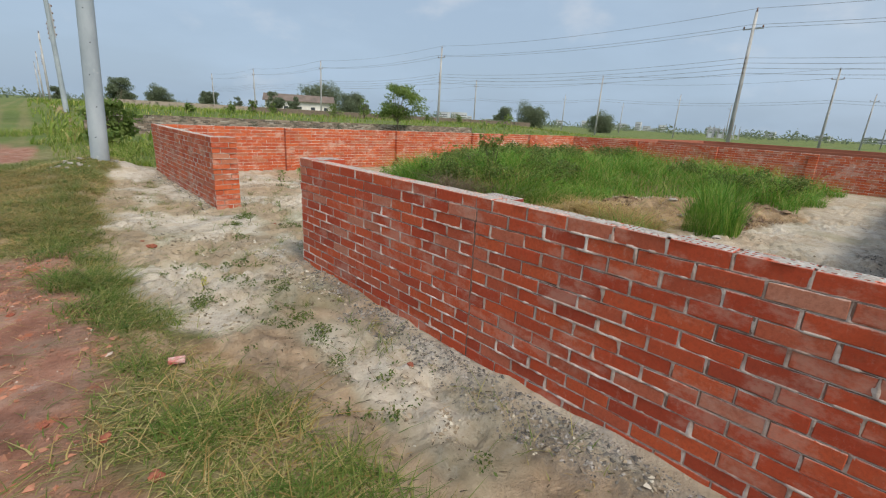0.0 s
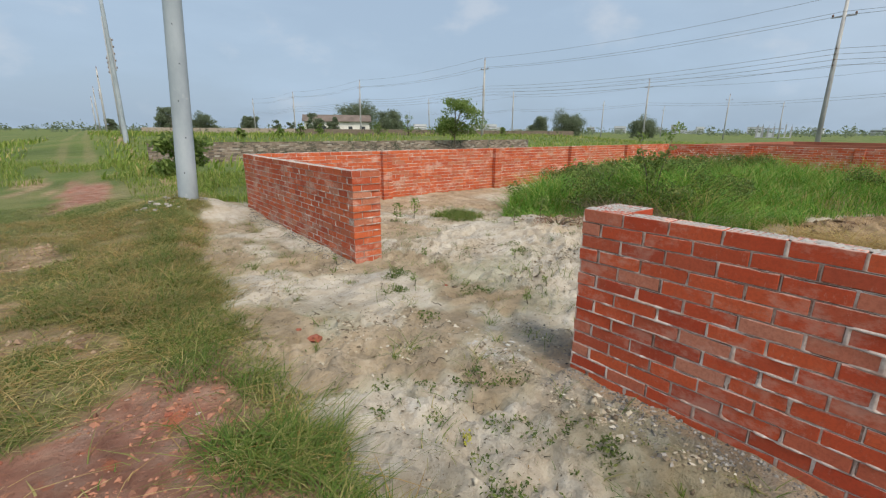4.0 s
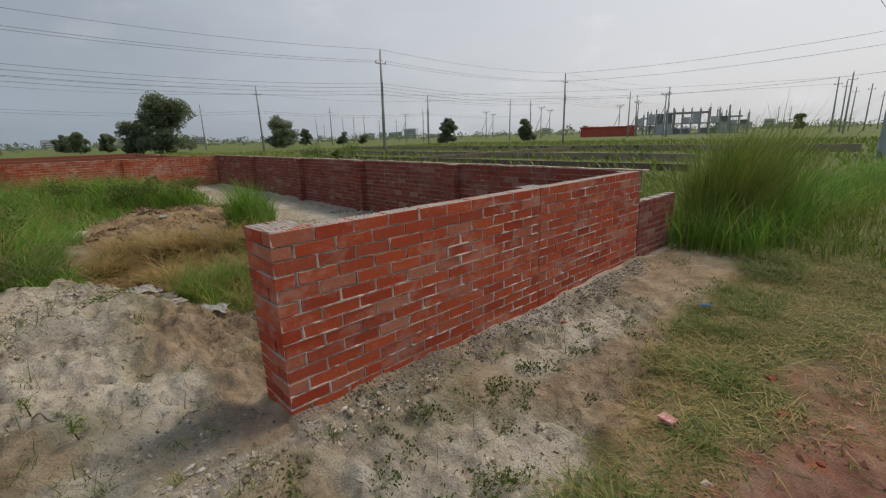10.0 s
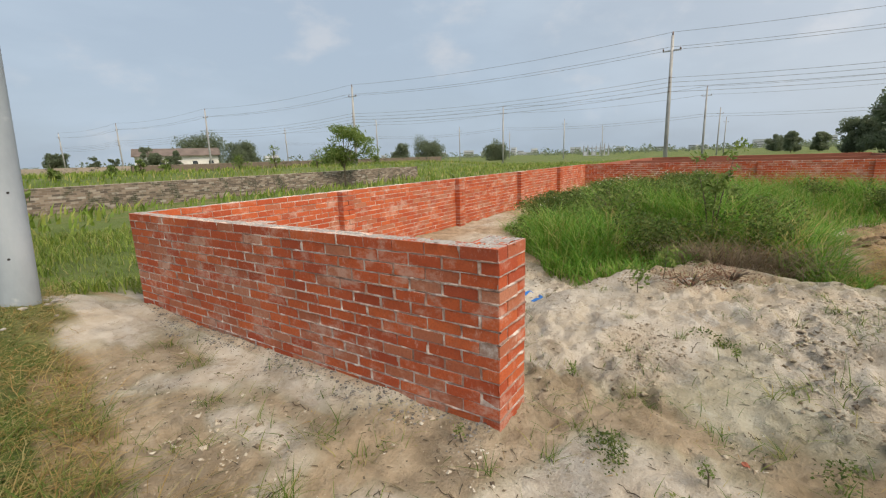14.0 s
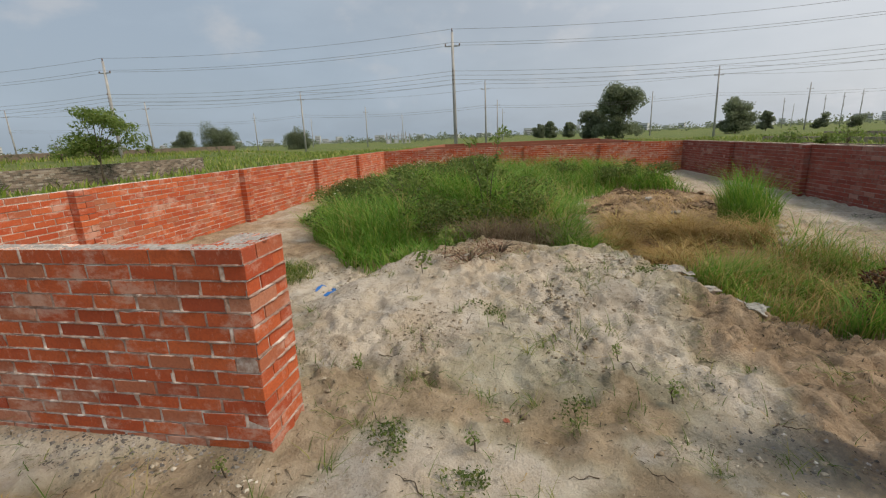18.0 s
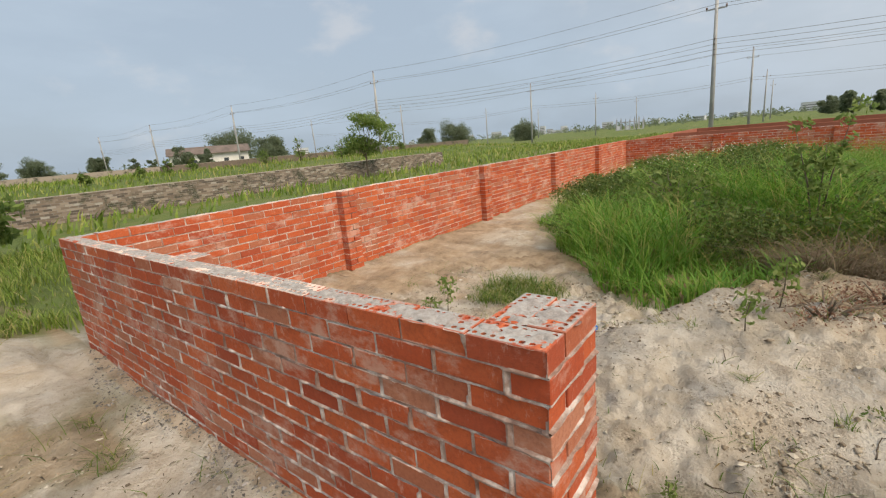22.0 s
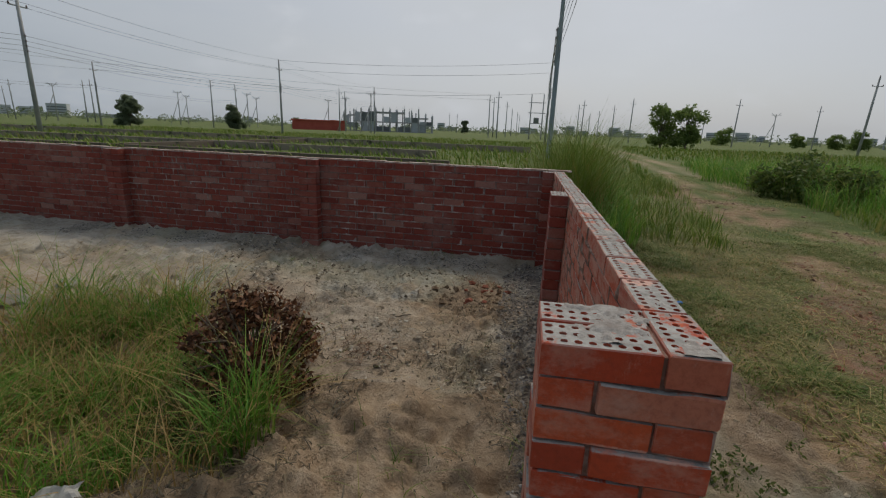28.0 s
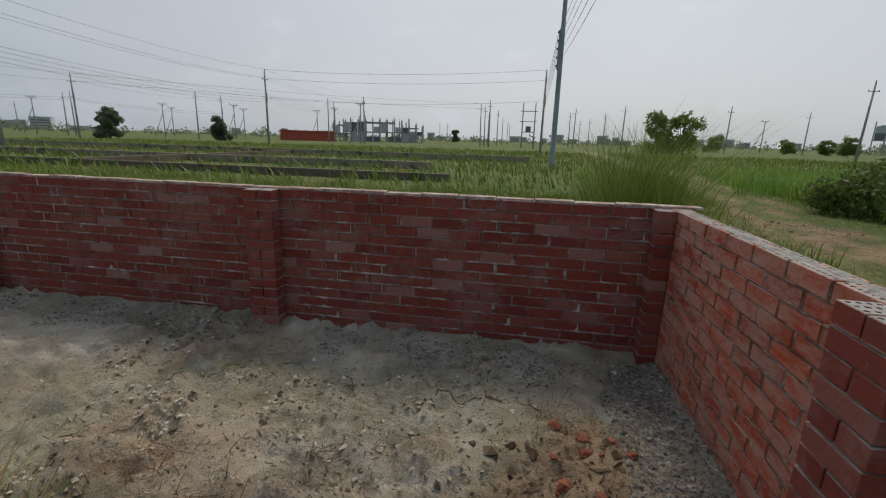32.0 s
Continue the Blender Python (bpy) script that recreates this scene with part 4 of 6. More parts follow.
def mortar_face(wall, start, along, out, length, joint, seed, line=-1, upright=True, mat=None, step_u=0.010, more=0.0):
    """Uneven mortar squeezed out of the joints over one face: thin beds, fuller upright joints, one bed smeared white."""
    u = np.arange(0.0, length, step_u)
    z = (np.arange(14)[:, None] * COURSE + np.array([0.0, 0.005, 0.011, 0.026, 0.054, 0.069, 0.075])).ravel()
    U, Z = np.meshgrid(u, z, indexing="ij")
    course = np.floor(Z / COURSE + 1e-6)
    bed = np.abs((Z / COURSE + 0.5) % 1.0 - 0.5) * COURSE
    end = np.full(U.shape, 1.0)
    if upright and joint:
        d = np.where(U >= joint, length - U, joint - U) / PITCH
        q = d + np.where((course % 2 == 0) == (U >= joint), 0.5, 0.0)
        end = np.abs((q + 0.5) % 1.0 - 0.5) * PITCH
    elif upright:
        step = length / round(length / BRICK)
        q = U / step + np.where(course % 2 == 0, 0.5, 0.0)
        end = np.abs((q + 0.5) % 1.0 - 0.5) * step
    n1, n2 = vnoise(U, Z, 0.05, seed), vnoise(U, Z * 2.5, 0.35, seed + 1)
    on_line = np.abs(Z - line * COURSE) < COURSE * 0.5
    over_b = 0.002 + 0.009 * ss(n1 * 0.6 + n2 * 0.4 + np.where(on_line, 0.22, 0.0) + more, 0.58, 0.82)
    over_v = (0.008 if joint else 0.006) + 0.008 * ss(n1, 0.40, 0.85)
    full = np.maximum(1 - ss(bed, over_b * 0.5, over_b), 1 - ss(end, over_v * 0.6, over_v))
    h = -0.013 + (0.0120 + 0.0075 * ss(n1 * 0.4 + n2 * 0.6, 0.38, 0.72)) * full
    h = h + 0.0015 * (vnoise(U, Z, 0.014, seed + 2) - 0.5)
    if joint:
        h = np.where(np.abs(U - joint) < 0.010, -0.014, h)
    v = np.stack([start[0] + along[0] * U + out[0] * h, start[1] + along[1] * U + out[1] * h, Z], -1).reshape(-1, 3)
    ids = np.arange(U.size).reshape(U.shape)
    f = np.stack([ids[:-1, :-1], ids[1:, :-1], ids[1:, 1:], ids[:-1, 1:]], -1).reshape(-1, 4)
    ob = new("mortar", mesh_np("mortar", v, f, mat or m_mortar, True))
    ob.parent = wall


def mortar_bed(wall, x0, x1, y0, y1, seed, cover=0.0):
    """Rough mortar spread along the top of a wall, with bare brick left between."""
    X, Y = np.meshgrid(np.arange(x0, x1, 0.006), np.arange(y0, y1, 0.007), indexing="ij")
    mid = 1 - np.abs((X - x0) / (x1 - x0) - 0.5) * 2
    n = 0.36 * vnoise(X, Y, 0.16, seed) + 0.32 * vnoise(X, Y, 0.05, seed + 1) + 0.32 * vnoise(X, Y, 0.018, seed + 2)
    m = n + 0.30 * mid + cover - 0.72
    v = np.stack([X, Y, H - 0.0015 + np.clip(m * 0.05, -0.004, 0.0045) + 0.003 * (vnoise(X, Y, 0.02, seed + 3) - 0.5) * (m > 0)], -1).reshape(-1, 3)
    ids = np.arange(X.size).reshape(X.shape)
    f = np.stack([ids[:-1, :-1], ids[1:, :-1], ids[1:, 1:], ids[:-1, 1:]], -1).reshape(-1, 4)
    f = f[(m.ravel()[f] > -0.06).any(1)]
    ob = new("mortar_bed", mesh_np("mortar_bed", v, f, m_bed, True))
    ob.parent = wall


for wall, y0, length, joint, seed, line, cover in ((wall_1, YR - TH, GAP[0] - YR + TH, JOINT, 70, 8, -0.07), (wall_2, GAP[1], YL + TH - GAP[1], 0.0, 80, 5, 0.02)):
    mortar_face(wall, (XF, y0 + 0.002), (0, 1), (-1, 0), length - 0.004, joint, seed, line, True, m_mortar_white if joint else m_mortar, 0.010, 0.07 if joint else 0.0)
    mortar_bed(wall, XF + 0.008, XF + TH - 0.008, y0 + 0.01, y0 + length - 0.01, seed + 6, cover)
mortar_face(wall_2, (XF + 0.003, GAP[1]), (1, 0), (0, -1), 0.355, 0.0, 90, 6, False)
mortar_face(side_2, (XF + 0.105, YR), (1, 0), (0, 1), 6.6, 0.0, 100, 9, True, m_mortar_pale_shade, 0.014, 0.10)
mortar_face(wall_1, (XF + TH, YR - TH), (0, 1), (1, 0), GAP[0] - YR + TH - 0.26, JOINT, 104, 5, True, m_joint, 0.013, 0.04)
mortar_bed(wall_1, XF + TH - 0.03, XF + 0.335, GAP[0] - 0.245, GAP[0] - 0.03, 96, 0.07)
mortar_bed(wall_2, XF + TH - 0.03, XF + 0.335, GAP[1] + 0.03, GAP[1] + 0.225, 98, 0.09)
# this stretch of the front stands slightly askew, swung about its end at the opening
SKEW = 1.15
wall_1.matrix_basis = Matrix.Translation((XF, GAP[0], 0)) @ Matrix.Rotation(radians(SKEW), 4, "Z") @ Matrix.Translation((-XF, -GAP[0], 0))
# pale mortar bed along the top of the shaded side wall
bm = bmesh.new()
for i in range(60):
    u = XF + i * (XB - XF) / 60
    box(bm, u + 0.004, u + (XB - XF) / 60 - 0.004, YR - TH + 0.006 + rng.uniform(0, 0.012), YR - 0.006 - rng.uniform(0, 0.012), H - 0.004, H + rng.uniform(0.008, 0.018), 0.003)
tagged(new("mortar_trim", mesh_bm("mortar_trim", bm, m_mortar)), "pale mortar bed along the wall top", "trim", kind="structure")


# low and far brick walls of other plots
def plain_wall(name, label, x0, x1, y0, y1, h, mat):
    bm = one_box(x0, x1, y0, y1, -0.2, h, 0.01)
    return tagged(new(name, mesh_bm(name, bm, mat)), label, "wall", kind="structure")


# the reeds' shade is painted in through the darker brick and mortar
brick_wall("wall_old_2", "low old brick wall overgrown by reeds, shade painted into its colour", "shade_tone", m_mortar_shade, 2.24, -1.35, "y", 1.07, [], lambda x, y: True, False, courses=9, base=0.02)
brick_wall("wall_old_1", "low weathered grey brick wall in tall grass", "old", m_old_mortar, 1.9, 27.4, "x", 26.0, [], lambda x, y: x < 6.0, False, courses=12)


# ---- grass ----
def blades(pts, hmin, hmax, width, bend, seed, wind=(0.25, 0.1), up=None, segs=3, sink=-0.012):
    """Curved tapering blades standing on the ground at pts: vertices and triangles."""
    r = np.random.RandomState(seed)
    n = len(pts)
    x, y = pts[:, 0], pts[:, 1]
    z = ground_z(x, y) + sink
    h = r.uniform(hmin, hmax, n) * (0.45 + 1.1 * vnoise(x, y, 0.9, 31))
    if up is not None:
        h = h * up(x, y)
    a = r.uniform(0, 2 * math.pi, n)
    b = bend * r.uniform(0.2, 1.3, n) * h
    dx, dy = np.cos(a) * b + wind[0] * h, np.sin(a) * b + wind[1] * h
    w = width * r.uniform(0.6, 1.3, n)
    ta = a + r.uniform(0.9, 2.2, n)
    sx, sy = np.cos(ta) * w / 2, np.sin(ta) * w / 2
    v = np.empty((n, 2 * segs + 1, 3), np.float32)
    for s in range(segs + 1):
        t = s / segs
        px, py, pz = x + dx * t * t, y + dy * t * t, z + h * t * (1 - 0.22 * t * bend)
        if s == segs:
            v[:, 2 * s] = np.stack([px, py, pz], -1)
        else:
            f = 1 - 0.55 * t
            v[:, 2 * s] = np.stack([px - sx * f, py - sy * f, pz], -1)
            v[:, 2 * s + 1] = np.stack([px + sx * f, py + sy * f, pz], -1)
    tri = []
    for s in range(segs - 1):
        tri += [(2 * s, 2 * s + 1, 2 * s + 3), (2 * s, 2 * s + 3, 2 * s + 2)]
    tri.append((2 * segs - 2, 2 * segs - 1, 2 * segs))
    f = (np.arange(n)[:, None, None] * (2 * segs + 1) + np.array(tri)[None]).reshape(-1, 3)
    return v.reshape(-1, 3), f


def sample(n, x0, x1, y0, y1, keep, seed):
    r = np.random.RandomState(seed)
    x, y = r.uniform(x0, x1, n), r.uniform(y0, y1, n)
    ok = r.uniform(0, 1, n) < keep(x, y)
    return np.stack([x[ok], y[ok]], -1)


def grass(name, label, pts, mat, *a, **kw):
    v, f = blades(pts, *a, **kw)
    return tagged(new(name, mesh_np(name, v, f, mat)), label, "grass", kind="stuff")


def wob(x, y):
    return 0.7 * (vnoise(x, y, 0.8, 21) - 0.5)


grass("tall_grass", "dense tall green grass on the plot", sample(125000, 4.4, 18, 1.3, 11.1, lambda x, y: (inside(TALL, x, y) + wob(x, y) > 0.05) * np.where(x < 10, 1.0, 0.5) * (0.45 + 0.55 * ss(vnoise(x, y, 0.35, 63), 0.3, 0.6)) * (1 - 0.85 * ss(1 - np.hypot((x - 6.6) / 0.75, (y - 6.2) / 0.85), 0.0, 0.4)), 1), m_grass, 0.28, 0.82, 0.014, 1.15, 41, (0.08, 0.06), up=lambda x, y: 0.45 + 0.55 * ss(inside(TALL, x, y), 0.0, 0.9))
grass("dry_grass", "flattened golden dry grass in a hollow", sample(40000, 4.8, 8.8, 2.5, 5.6, lambda x, y: (inside(STRAW, x, y) + wob(x, y) > 0.0) * (0.12 + 0.88 * ss(vnoise(x, y, 0.26, 64), 0.38, 0.62)), 2), m_straw, 0.12, 0.40, 0.009, 1.9, 42, (-0.15, 0.05), up=lambda x, y: 0.25 + 1.35 * ss(vnoise(x, y, 0.30, 64), 0.25, 0.8))
grass("straw_thatch", "dark matted thatch under the dry grass", sample(12000, 4.8, 8.8, 2.5, 5.6, lambda x, y: 1.0 * (inside(STRAW, x, y) + wob(x, y) > 0.0), 83), m_brown, 0.03, 0.12, 0.012, 3.0, 84)
grass("mixed_grass", "green and yellowing grass at the hollow's edge", sample(20000, 3.7, 6.8, 2.2, 4.4, lambda x, y: (inside(MIXED, x, y) + wob(x, y) > 0.05) * (0.25 + 0.75 * ss(vnoise(x, y, 0.3, 65), 0.35, 0.6)), 3), m_grass, 0.16, 0.62, 0.0075, 1.0, 43, (-0.05, -0.08), up=lambda x, y: 0.45 + 0.9 * vnoise(x, y, 0.28, 82))
grass("yellow_grass", "yellowing dry stems among the green grass", sample(7000, 3.7, 7.4, 2.0, 4.6, lambda x, y: 1.0 * (inside(MIXED, x, y) + 2 * wob(x, y) > 0.0), 31), m_straw, 0.2, 0.70, 0.006, 1.2, 61, (-0.05, -0.15))
grass("withered_stems", "withered brown stems inside the tall grass", np.concatenate([sample(900, 5.8, 9.0, 5.4, 7.8, lambda x, y: 1.0 * (np.hypot((x - 7.0) / 0.75, (y - 6.35) / 0.95) < 1), 32), sample(3600, 6, 17, 2, 10.5, lambda x, y: 1.0 * (inside(TALL, x, y) > 0.3), 33)]), m_straw, 0.36, 0.90, 0.006, 1.1, 62)
grass("dead_vines", "grey-brown dead vines heaped in the tall grass", sample(9000, 5.6, 8.2, 5.2, 7.4, lambda x, y: ss(1 - np.hypot((x - 6.6) / 0.75, (y - 6.2) / 0.9), 0.0, 0.3), 80), m_vine, 0.25, 0.62, 0.009, 1.9, 81)
grass("earth_litter", "dry stems and roots strewn on bare brown earth", sample(13000, 7.4, 12.6, 1.6, 5.0, lambda x, y: (inside(EARTH, x, y) > -0.1) * (0.15 + 0.85 * ss(vnoise(x, y, 0.4, 35), 0.4, 0.65)), 40), m_brown, 0.02, 0.12, 0.008, 2.5, 66)
grass("earth_straw", "straw over bare brown earth", sample(3600, 7.4, 12.6, 1.6, 5.0, lambda x, y: (inside(EARTH, x, y) > -0.1) * (0.1 + 0.9 * ss(vnoise(x, y, 0.5, 36), 0.45, 0.7)), 41), m_straw, 0.04, 0.2, 0.008, 1.8, 67)
grass("grass_tuft", "single tall green grass tuft", sample(4200, 7.4, 9.2, 1.6, 3.1, lambda x, y: 1.0 * (np.hypot((x - 8.3) / 1.2, y - 2.3) < 0.42), 4), m_grass, 0.60, 1.15, 0.013, 0.6, 44, (0.05, 0.05), up=lambda x, y: 1.15 - 0.75 * np.hypot((x - 8.3) / 0.5, (y - 2.3) / 0.42) ** 2 * 0.8)


grass("low_grass", "low yellow-green grass at the edge of the sand heap", sample(9000, 4.3, 6.0, 8.2, 9.9, lambda x, y: ss(1 - np.hypot((x - 5.15) / 0.6, (y - 9.05) / 0.6) + wob(x, y), 0.0, 0.4), 52), m_verge, 0.04, 0.16, 0.008, 1.4, 69)
grass("plot_debris", "dark dead plant debris on the sand", np.concatenate([sample(1700, 2.5, 4.2, 1.2, 2.7, lambda x, y: ss(vnoise(x, y, 0.35, 50), 0.5, 0.65), 53), sample(1600, 2.4, 4.5, 2.6, 4.0, lambda x, y: ss(vnoise(x, y, 0.35, 50), 0.55, 0.65), 54), sample(1500, 3.4, 4.6, 2.8, 4.3, lambda x, y: 1.0 * (inside(HEAP, x, y) < 0.3), 55)]), m_litter, 0.01, 0.05, 0.009, 3.0, 70, sink=0.0)
_w = sample(1700, 5.0, 16.0, 2.0, 10.6, lambda x, y: (inside(TALL, x, y) > 0.1) * ss(vnoise(x, y, 1.3, 39), 0.5, 0.62), 43)
_wr = np.random.RandomState(44)


def verge(x, y):
    s, r, e = zones(x, y, False)
    s = np.where(x < 2.05, ss(x - edge_sand(y) + 0.35 * (vnoise(x, y, 0.3, 33) - 0.5), -0.06, 0.12) * ss(y, -1.5, -1.1), 1.0)
    clump = ss(vnoise(x, y, 0.42, 22) + 0.6 * vnoise(x, y, 0.13, 34), 0.38, 0.80)
    keep = (1 - s) * (1 - 0.97 * r) * (1 - np.minimum(1.15 * worn_earth(x, y), 0.93))
    return keep * (0.18 + 0.82 * clump)


grass("verge_grass", "short trampled grass between track and sand", np.concatenate([sample(165000, -2.6, 2.0, -2.5, 8.5, verge, 5), sample(52000, -2.8, 2.0, 8.5, 15, verge, 34), sample(46000, -6, 1.9, -16, -2.5, verge, 35)]), m_short, 0.025, 0.10, 0.0088, 2.3, 45, segs=2)
grass("verge_tufts", "longer green and straw tufts along the verge", np.concatenate([sample(105000, -0.3, 1.2, -1.5, 10.5, lambda x, y: ss(0.33 - np.abs(x - edge_sand(y) + 0.24), -0.05, 0.12) * ss(vnoise(x, y, 0.36, 23), 0.36, 0.56) * np.interp(y, [0, 5, 7], [0.6, 0.5, 0.12]), 6), sample(16000, -1.0, 1.6, 6.0, 13.5, lambda x, y: verge(x, y) * ss(vnoise(x, y, 0.5, 38), 0.55, 0.7), 42)]), m_verge, 0.06, 0.185, 0.006, 2.0, 46)
grass("dry_verge_stems", "pale dry stems lying over the verge", sample(38000, -1.6, 1.5, -1.5, 13, lambda x, y: (0.05 + verge(x, y)) * np.where(y > 6, 1.0, 0.4) * (x < edge_sand(y) + 0.15), 36), m_straw, 0.04, 0.17, 0.0065, 3.0, 63)


def field(x, y):
    d = np.hypot(x - 2, y - 6)
    plot = (x > 1.9) & (x < XB + 0.3) & (y > YR - 0.35) & (y < YL + 0.25)
    s, r, e = zones(x, y)
    lane = (np.abs(x - track_mid(y)) < track_half(y) + 0.25) & ((y < 16) | (vnoise(x, y, 1.5, 85) < 0.45))
    front = (x < 2.1) & (y > -1.4) & (y < 13)
    return (~plot) * (~lane) * (~front) * (1 - s) * (1 - ss(vnoise(x, y, 3.5, 24), 0.72, 0.8) * 0.7)


grass("field_grass", "green field grass beyond the walls", np.concatenate([
    sample(36000, 1.6, 19.5, 11.9, 20, field, 7), sample(40000, 1.2, 22, -10, YR - 0.3, field, 8), sample(16000, 18.9, 26, -2, 14, field, 9), sample(18000, -9, 1.3, -14, -1, field, 10), sample(22000, -8, 2.2, 12.8, 30, field, 11)]),
    m_field, 0.25, 0.55, 0.016, 0.8, 47, (0.1, 0.05), segs=2, up=lambda x, y: np.where(y > 11.5, 0.42 + 0.2 * ss(y, 16, 24), 0.85))
grass("far_field_grass", "open grass fields", np.concatenate([
    sample(26000, 0, 70, 20, 80, field, 12), sample(30000, -40, 70, -65, -9, field, 13), sample(16000, 22, 80, -12, 22, field, 14), sample(9000, -30, -3, -14, 60, field, 15)]),
    m_field, 0.22, 0.5, 0.095, 0.5, 48, segs=2)


grass("bank_grass", "tall dark green grass on the bank beyond the track", sample(38000, -16, -3.2, -24, 1.5, lambda x, y: ss(np.interp(y, [-24, -12.8, -6.6, -4.0, 0.0], [-6.0, -3.5, -4.0, -5.0, -5.6]) - x + wob(x, y), 0.0, 0.5) * (0.35 + 0.65 * ss(vnoise(x, y, 1.1, 91), 0.35, 0.6)), 92), m_grass, 0.35, 0.95, 0.018, 0.8, 93, (0.08, 0.02), segs=2)


def reeds(x, y):
    return ss(0.75 - np.abs(x - np.interp(y, [-20, -8, -2, -0.6], [0.2, 0.9, 1.5, 1.7])), 0, 0.4) * (0.5 + 0.5 * ss(vnoise(x, y, 1.1, 25), 0.35, 0.6))


grass("tall_verge_grass", "tall dark grass and reeds beside the track", sample(30000, -1, 2.6, -18, -1.0, reeds, 16), m_grass, 0.45, 1.05, 0.013, 0.8, 49, (0.05, -0.08), up=lambda x, y: 0.55 + 0.45 * ss(x, 0.6, 1.5))
grass("dead_reeds", "dry brown stems inside the reed clump", sample(600, 1.1, 2.3, -3.6, -1.4, lambda x, y: 1.0 * (np.hypot((x - 1.75) / 0.4, (y + 2.3) / 0.8) < 1), 51), m_straw, 0.5, 1.35, 0.009, 0.7, 68, (-0.05, -0.05))
grass("reed_clump", "tall feathery reed clump at the wall corner", np.concatenate([sample(7000, 1.1, 2.8, -3.8, -1.4, lambda x, y: 1.0 * (np.hypot((x - 1.98) / 0.42, (y + 2.5) / 0.75) < 1), 17), sample(4500, 0.9, 3.0, -5.5, -0.9, lambda x, y: 0.6 * ss(1 - np.hypot((x - 1.75) / 0.75, (y + 3.0) / 2.0), 0, 0.4), 18)]), m_field, 0.7, 1.75, 0.010, 0.55, 50, (-0.1, -0.08))
_r = np.random.RandomState(8)
tufts = np.concatenate([np.random.RandomState(100 + i).normal((0, 0), 0.02 + 0.07 * (i % 3) / 2, (6 + 7 * (i % 4), 2)) + c for i, c in enumerate(np.concatenate([np.stack([_r.uniform(0.8, 5.8, 420), _r.uniform(-0.8, 10.5, 420)], -1), np.stack([_r.uniform(2.4, 7.5, 40), _r.uniform(0.2, 3.0, 40)], -1)]))])
tufts = tufts[(np.abs(tufts[:, 0] - 2.12) > 0.16) | ((tufts[:, 1] > 4.4) & (tufts[:, 1] < 7.2))]
tufts = tufts[inside(TALL, tufts[:, 0], tufts[:, 1]) < 0]
tufts = tufts[(tufts[:, 1] > 3.2) | (tufts[:, 0] < 2.0) | (vnoise(tufts[:, 0], tufts[:, 1], 0.9, 66) > 0.62)]
grass("sand_weeds", "sparse weed sprigs in the sand", tufts, m_verge, 0.03, 0.14, 0.0055, 1.8, 51)
_d = np.stack([_r.uniform(0.7, 5.8, 700), _r.uniform(-0.8, 10.0, 700)], -1)
_k = np.concatenate([np.stack([_r.uniform(0.7, 6.0, 7500), _r.uniform(-0.8, 10.5, 7500)], -1), np.stack([_r.uniform(2.4, 9.0, 1500), _r.uniform(0.0, 3.4, 1500)], -1)])
_k = _k[(inside(TALL, _k[:, 0], _k[:, 1]) < 0) & (np.abs(_k[:, 0] - 2.13) > 0.1)]
grass("dead_litter", "dark dead twigs and leaves strewn on the sand", _k, m_litter, 0.005, 0.014, 0.009, 5.0, 53, sink=0.003)


def clods(pts, lo, hi, seed):
    """Small angular crumbs lying on the ground."""
    r = np.random.RandomState(seed)
    n = len(pts)
    base = np.array([(1, 0, 0), (0, 0.8, 0), (-1, 0, 0), (0, -0.8, 0), (0, 0, 0.55), (0, 0, -0.5)])
    tri = np.array([(0, 1, 4), (1, 2, 4), (2, 3, 4), (3, 0, 4), (1, 0, 5), (2, 1, 5), (3, 2, 5), (0, 3, 5)])
    s = lo * (hi / lo) ** (r.uniform(0, 1, n) ** 2.2)
    a = r.uniform(0, 6.28, n)
    v = (base[None] * r.uniform(0.5, 1.5, (n, 6, 1)) + r.uniform(-0.25, 0.25, (n, 6, 3))) * s[:, None, None]
    c, q = np.cos(a)[:, None], np.sin(a)[:, None]
    v = np.stack([v[..., 0] * c - v[..., 1] * q, v[..., 0] * q + v[..., 1] * c, v[..., 2]], -1)
    v += np.stack([pts[:, 0], pts[:, 1], ground_z(pts[:, 0], pts[:, 1]) + 0.1 * s], -1)[:, None]
    return v.reshape(-1, 3), (np.arange(n)[:, None, None] * 6 + tri[None]).reshape(-1, 3)


def loose(x, y):
    return (zones(x, y)[0] > 0.3) * (np.abs(x - 2.13) > 0.1) * (0.06 + 0.94 * ss(vnoise(x, y, 0.55, 28), 0.45, 0.7)) * (0.3 + 0.7 * ss(vnoise(x, y, 0.13, 29), 0.4, 0.6))


_c = np.concatenate([sample(42000, 0.7, 6.3, -0.9, 10.5, loose, 18), sample(4200, 2.3, 9.0, -0.1, 3.2, loose, 19)])
_s = np.concatenate([sample(95000, 0.8, 6.3, 0.0, 9.5, lambda x, y: loose(x, y) * ss(vnoise(x, y, 0.34, 42), 0.52, 0.66) * ss(vnoise(x, y, 0.11, 43), 0.4, 0.62), 46), sample(12000, 2.3, 9.0, 0.0, 3.4, lambda x, y: loose(x, y) * ss(vnoise(x, y, 0.4, 44), 0.58, 0.7), 47)])
v, f = clods(_s, 0.006, 0.026, 56)
tagged(new("sand_crumbs", mesh_np("sand_crumbs", v, f, m_clod)), "trodden broken crust of damp sand", "sand", kind="stuff")
v, f = clods(sample(30000, -4.0, 0.6, -13, 13, lambda x, y: worn_earth(x, y) * ss(vnoise(x, y, 0.5, 52), 0.4, 0.6), 59), 0.008, 0.045, 71)
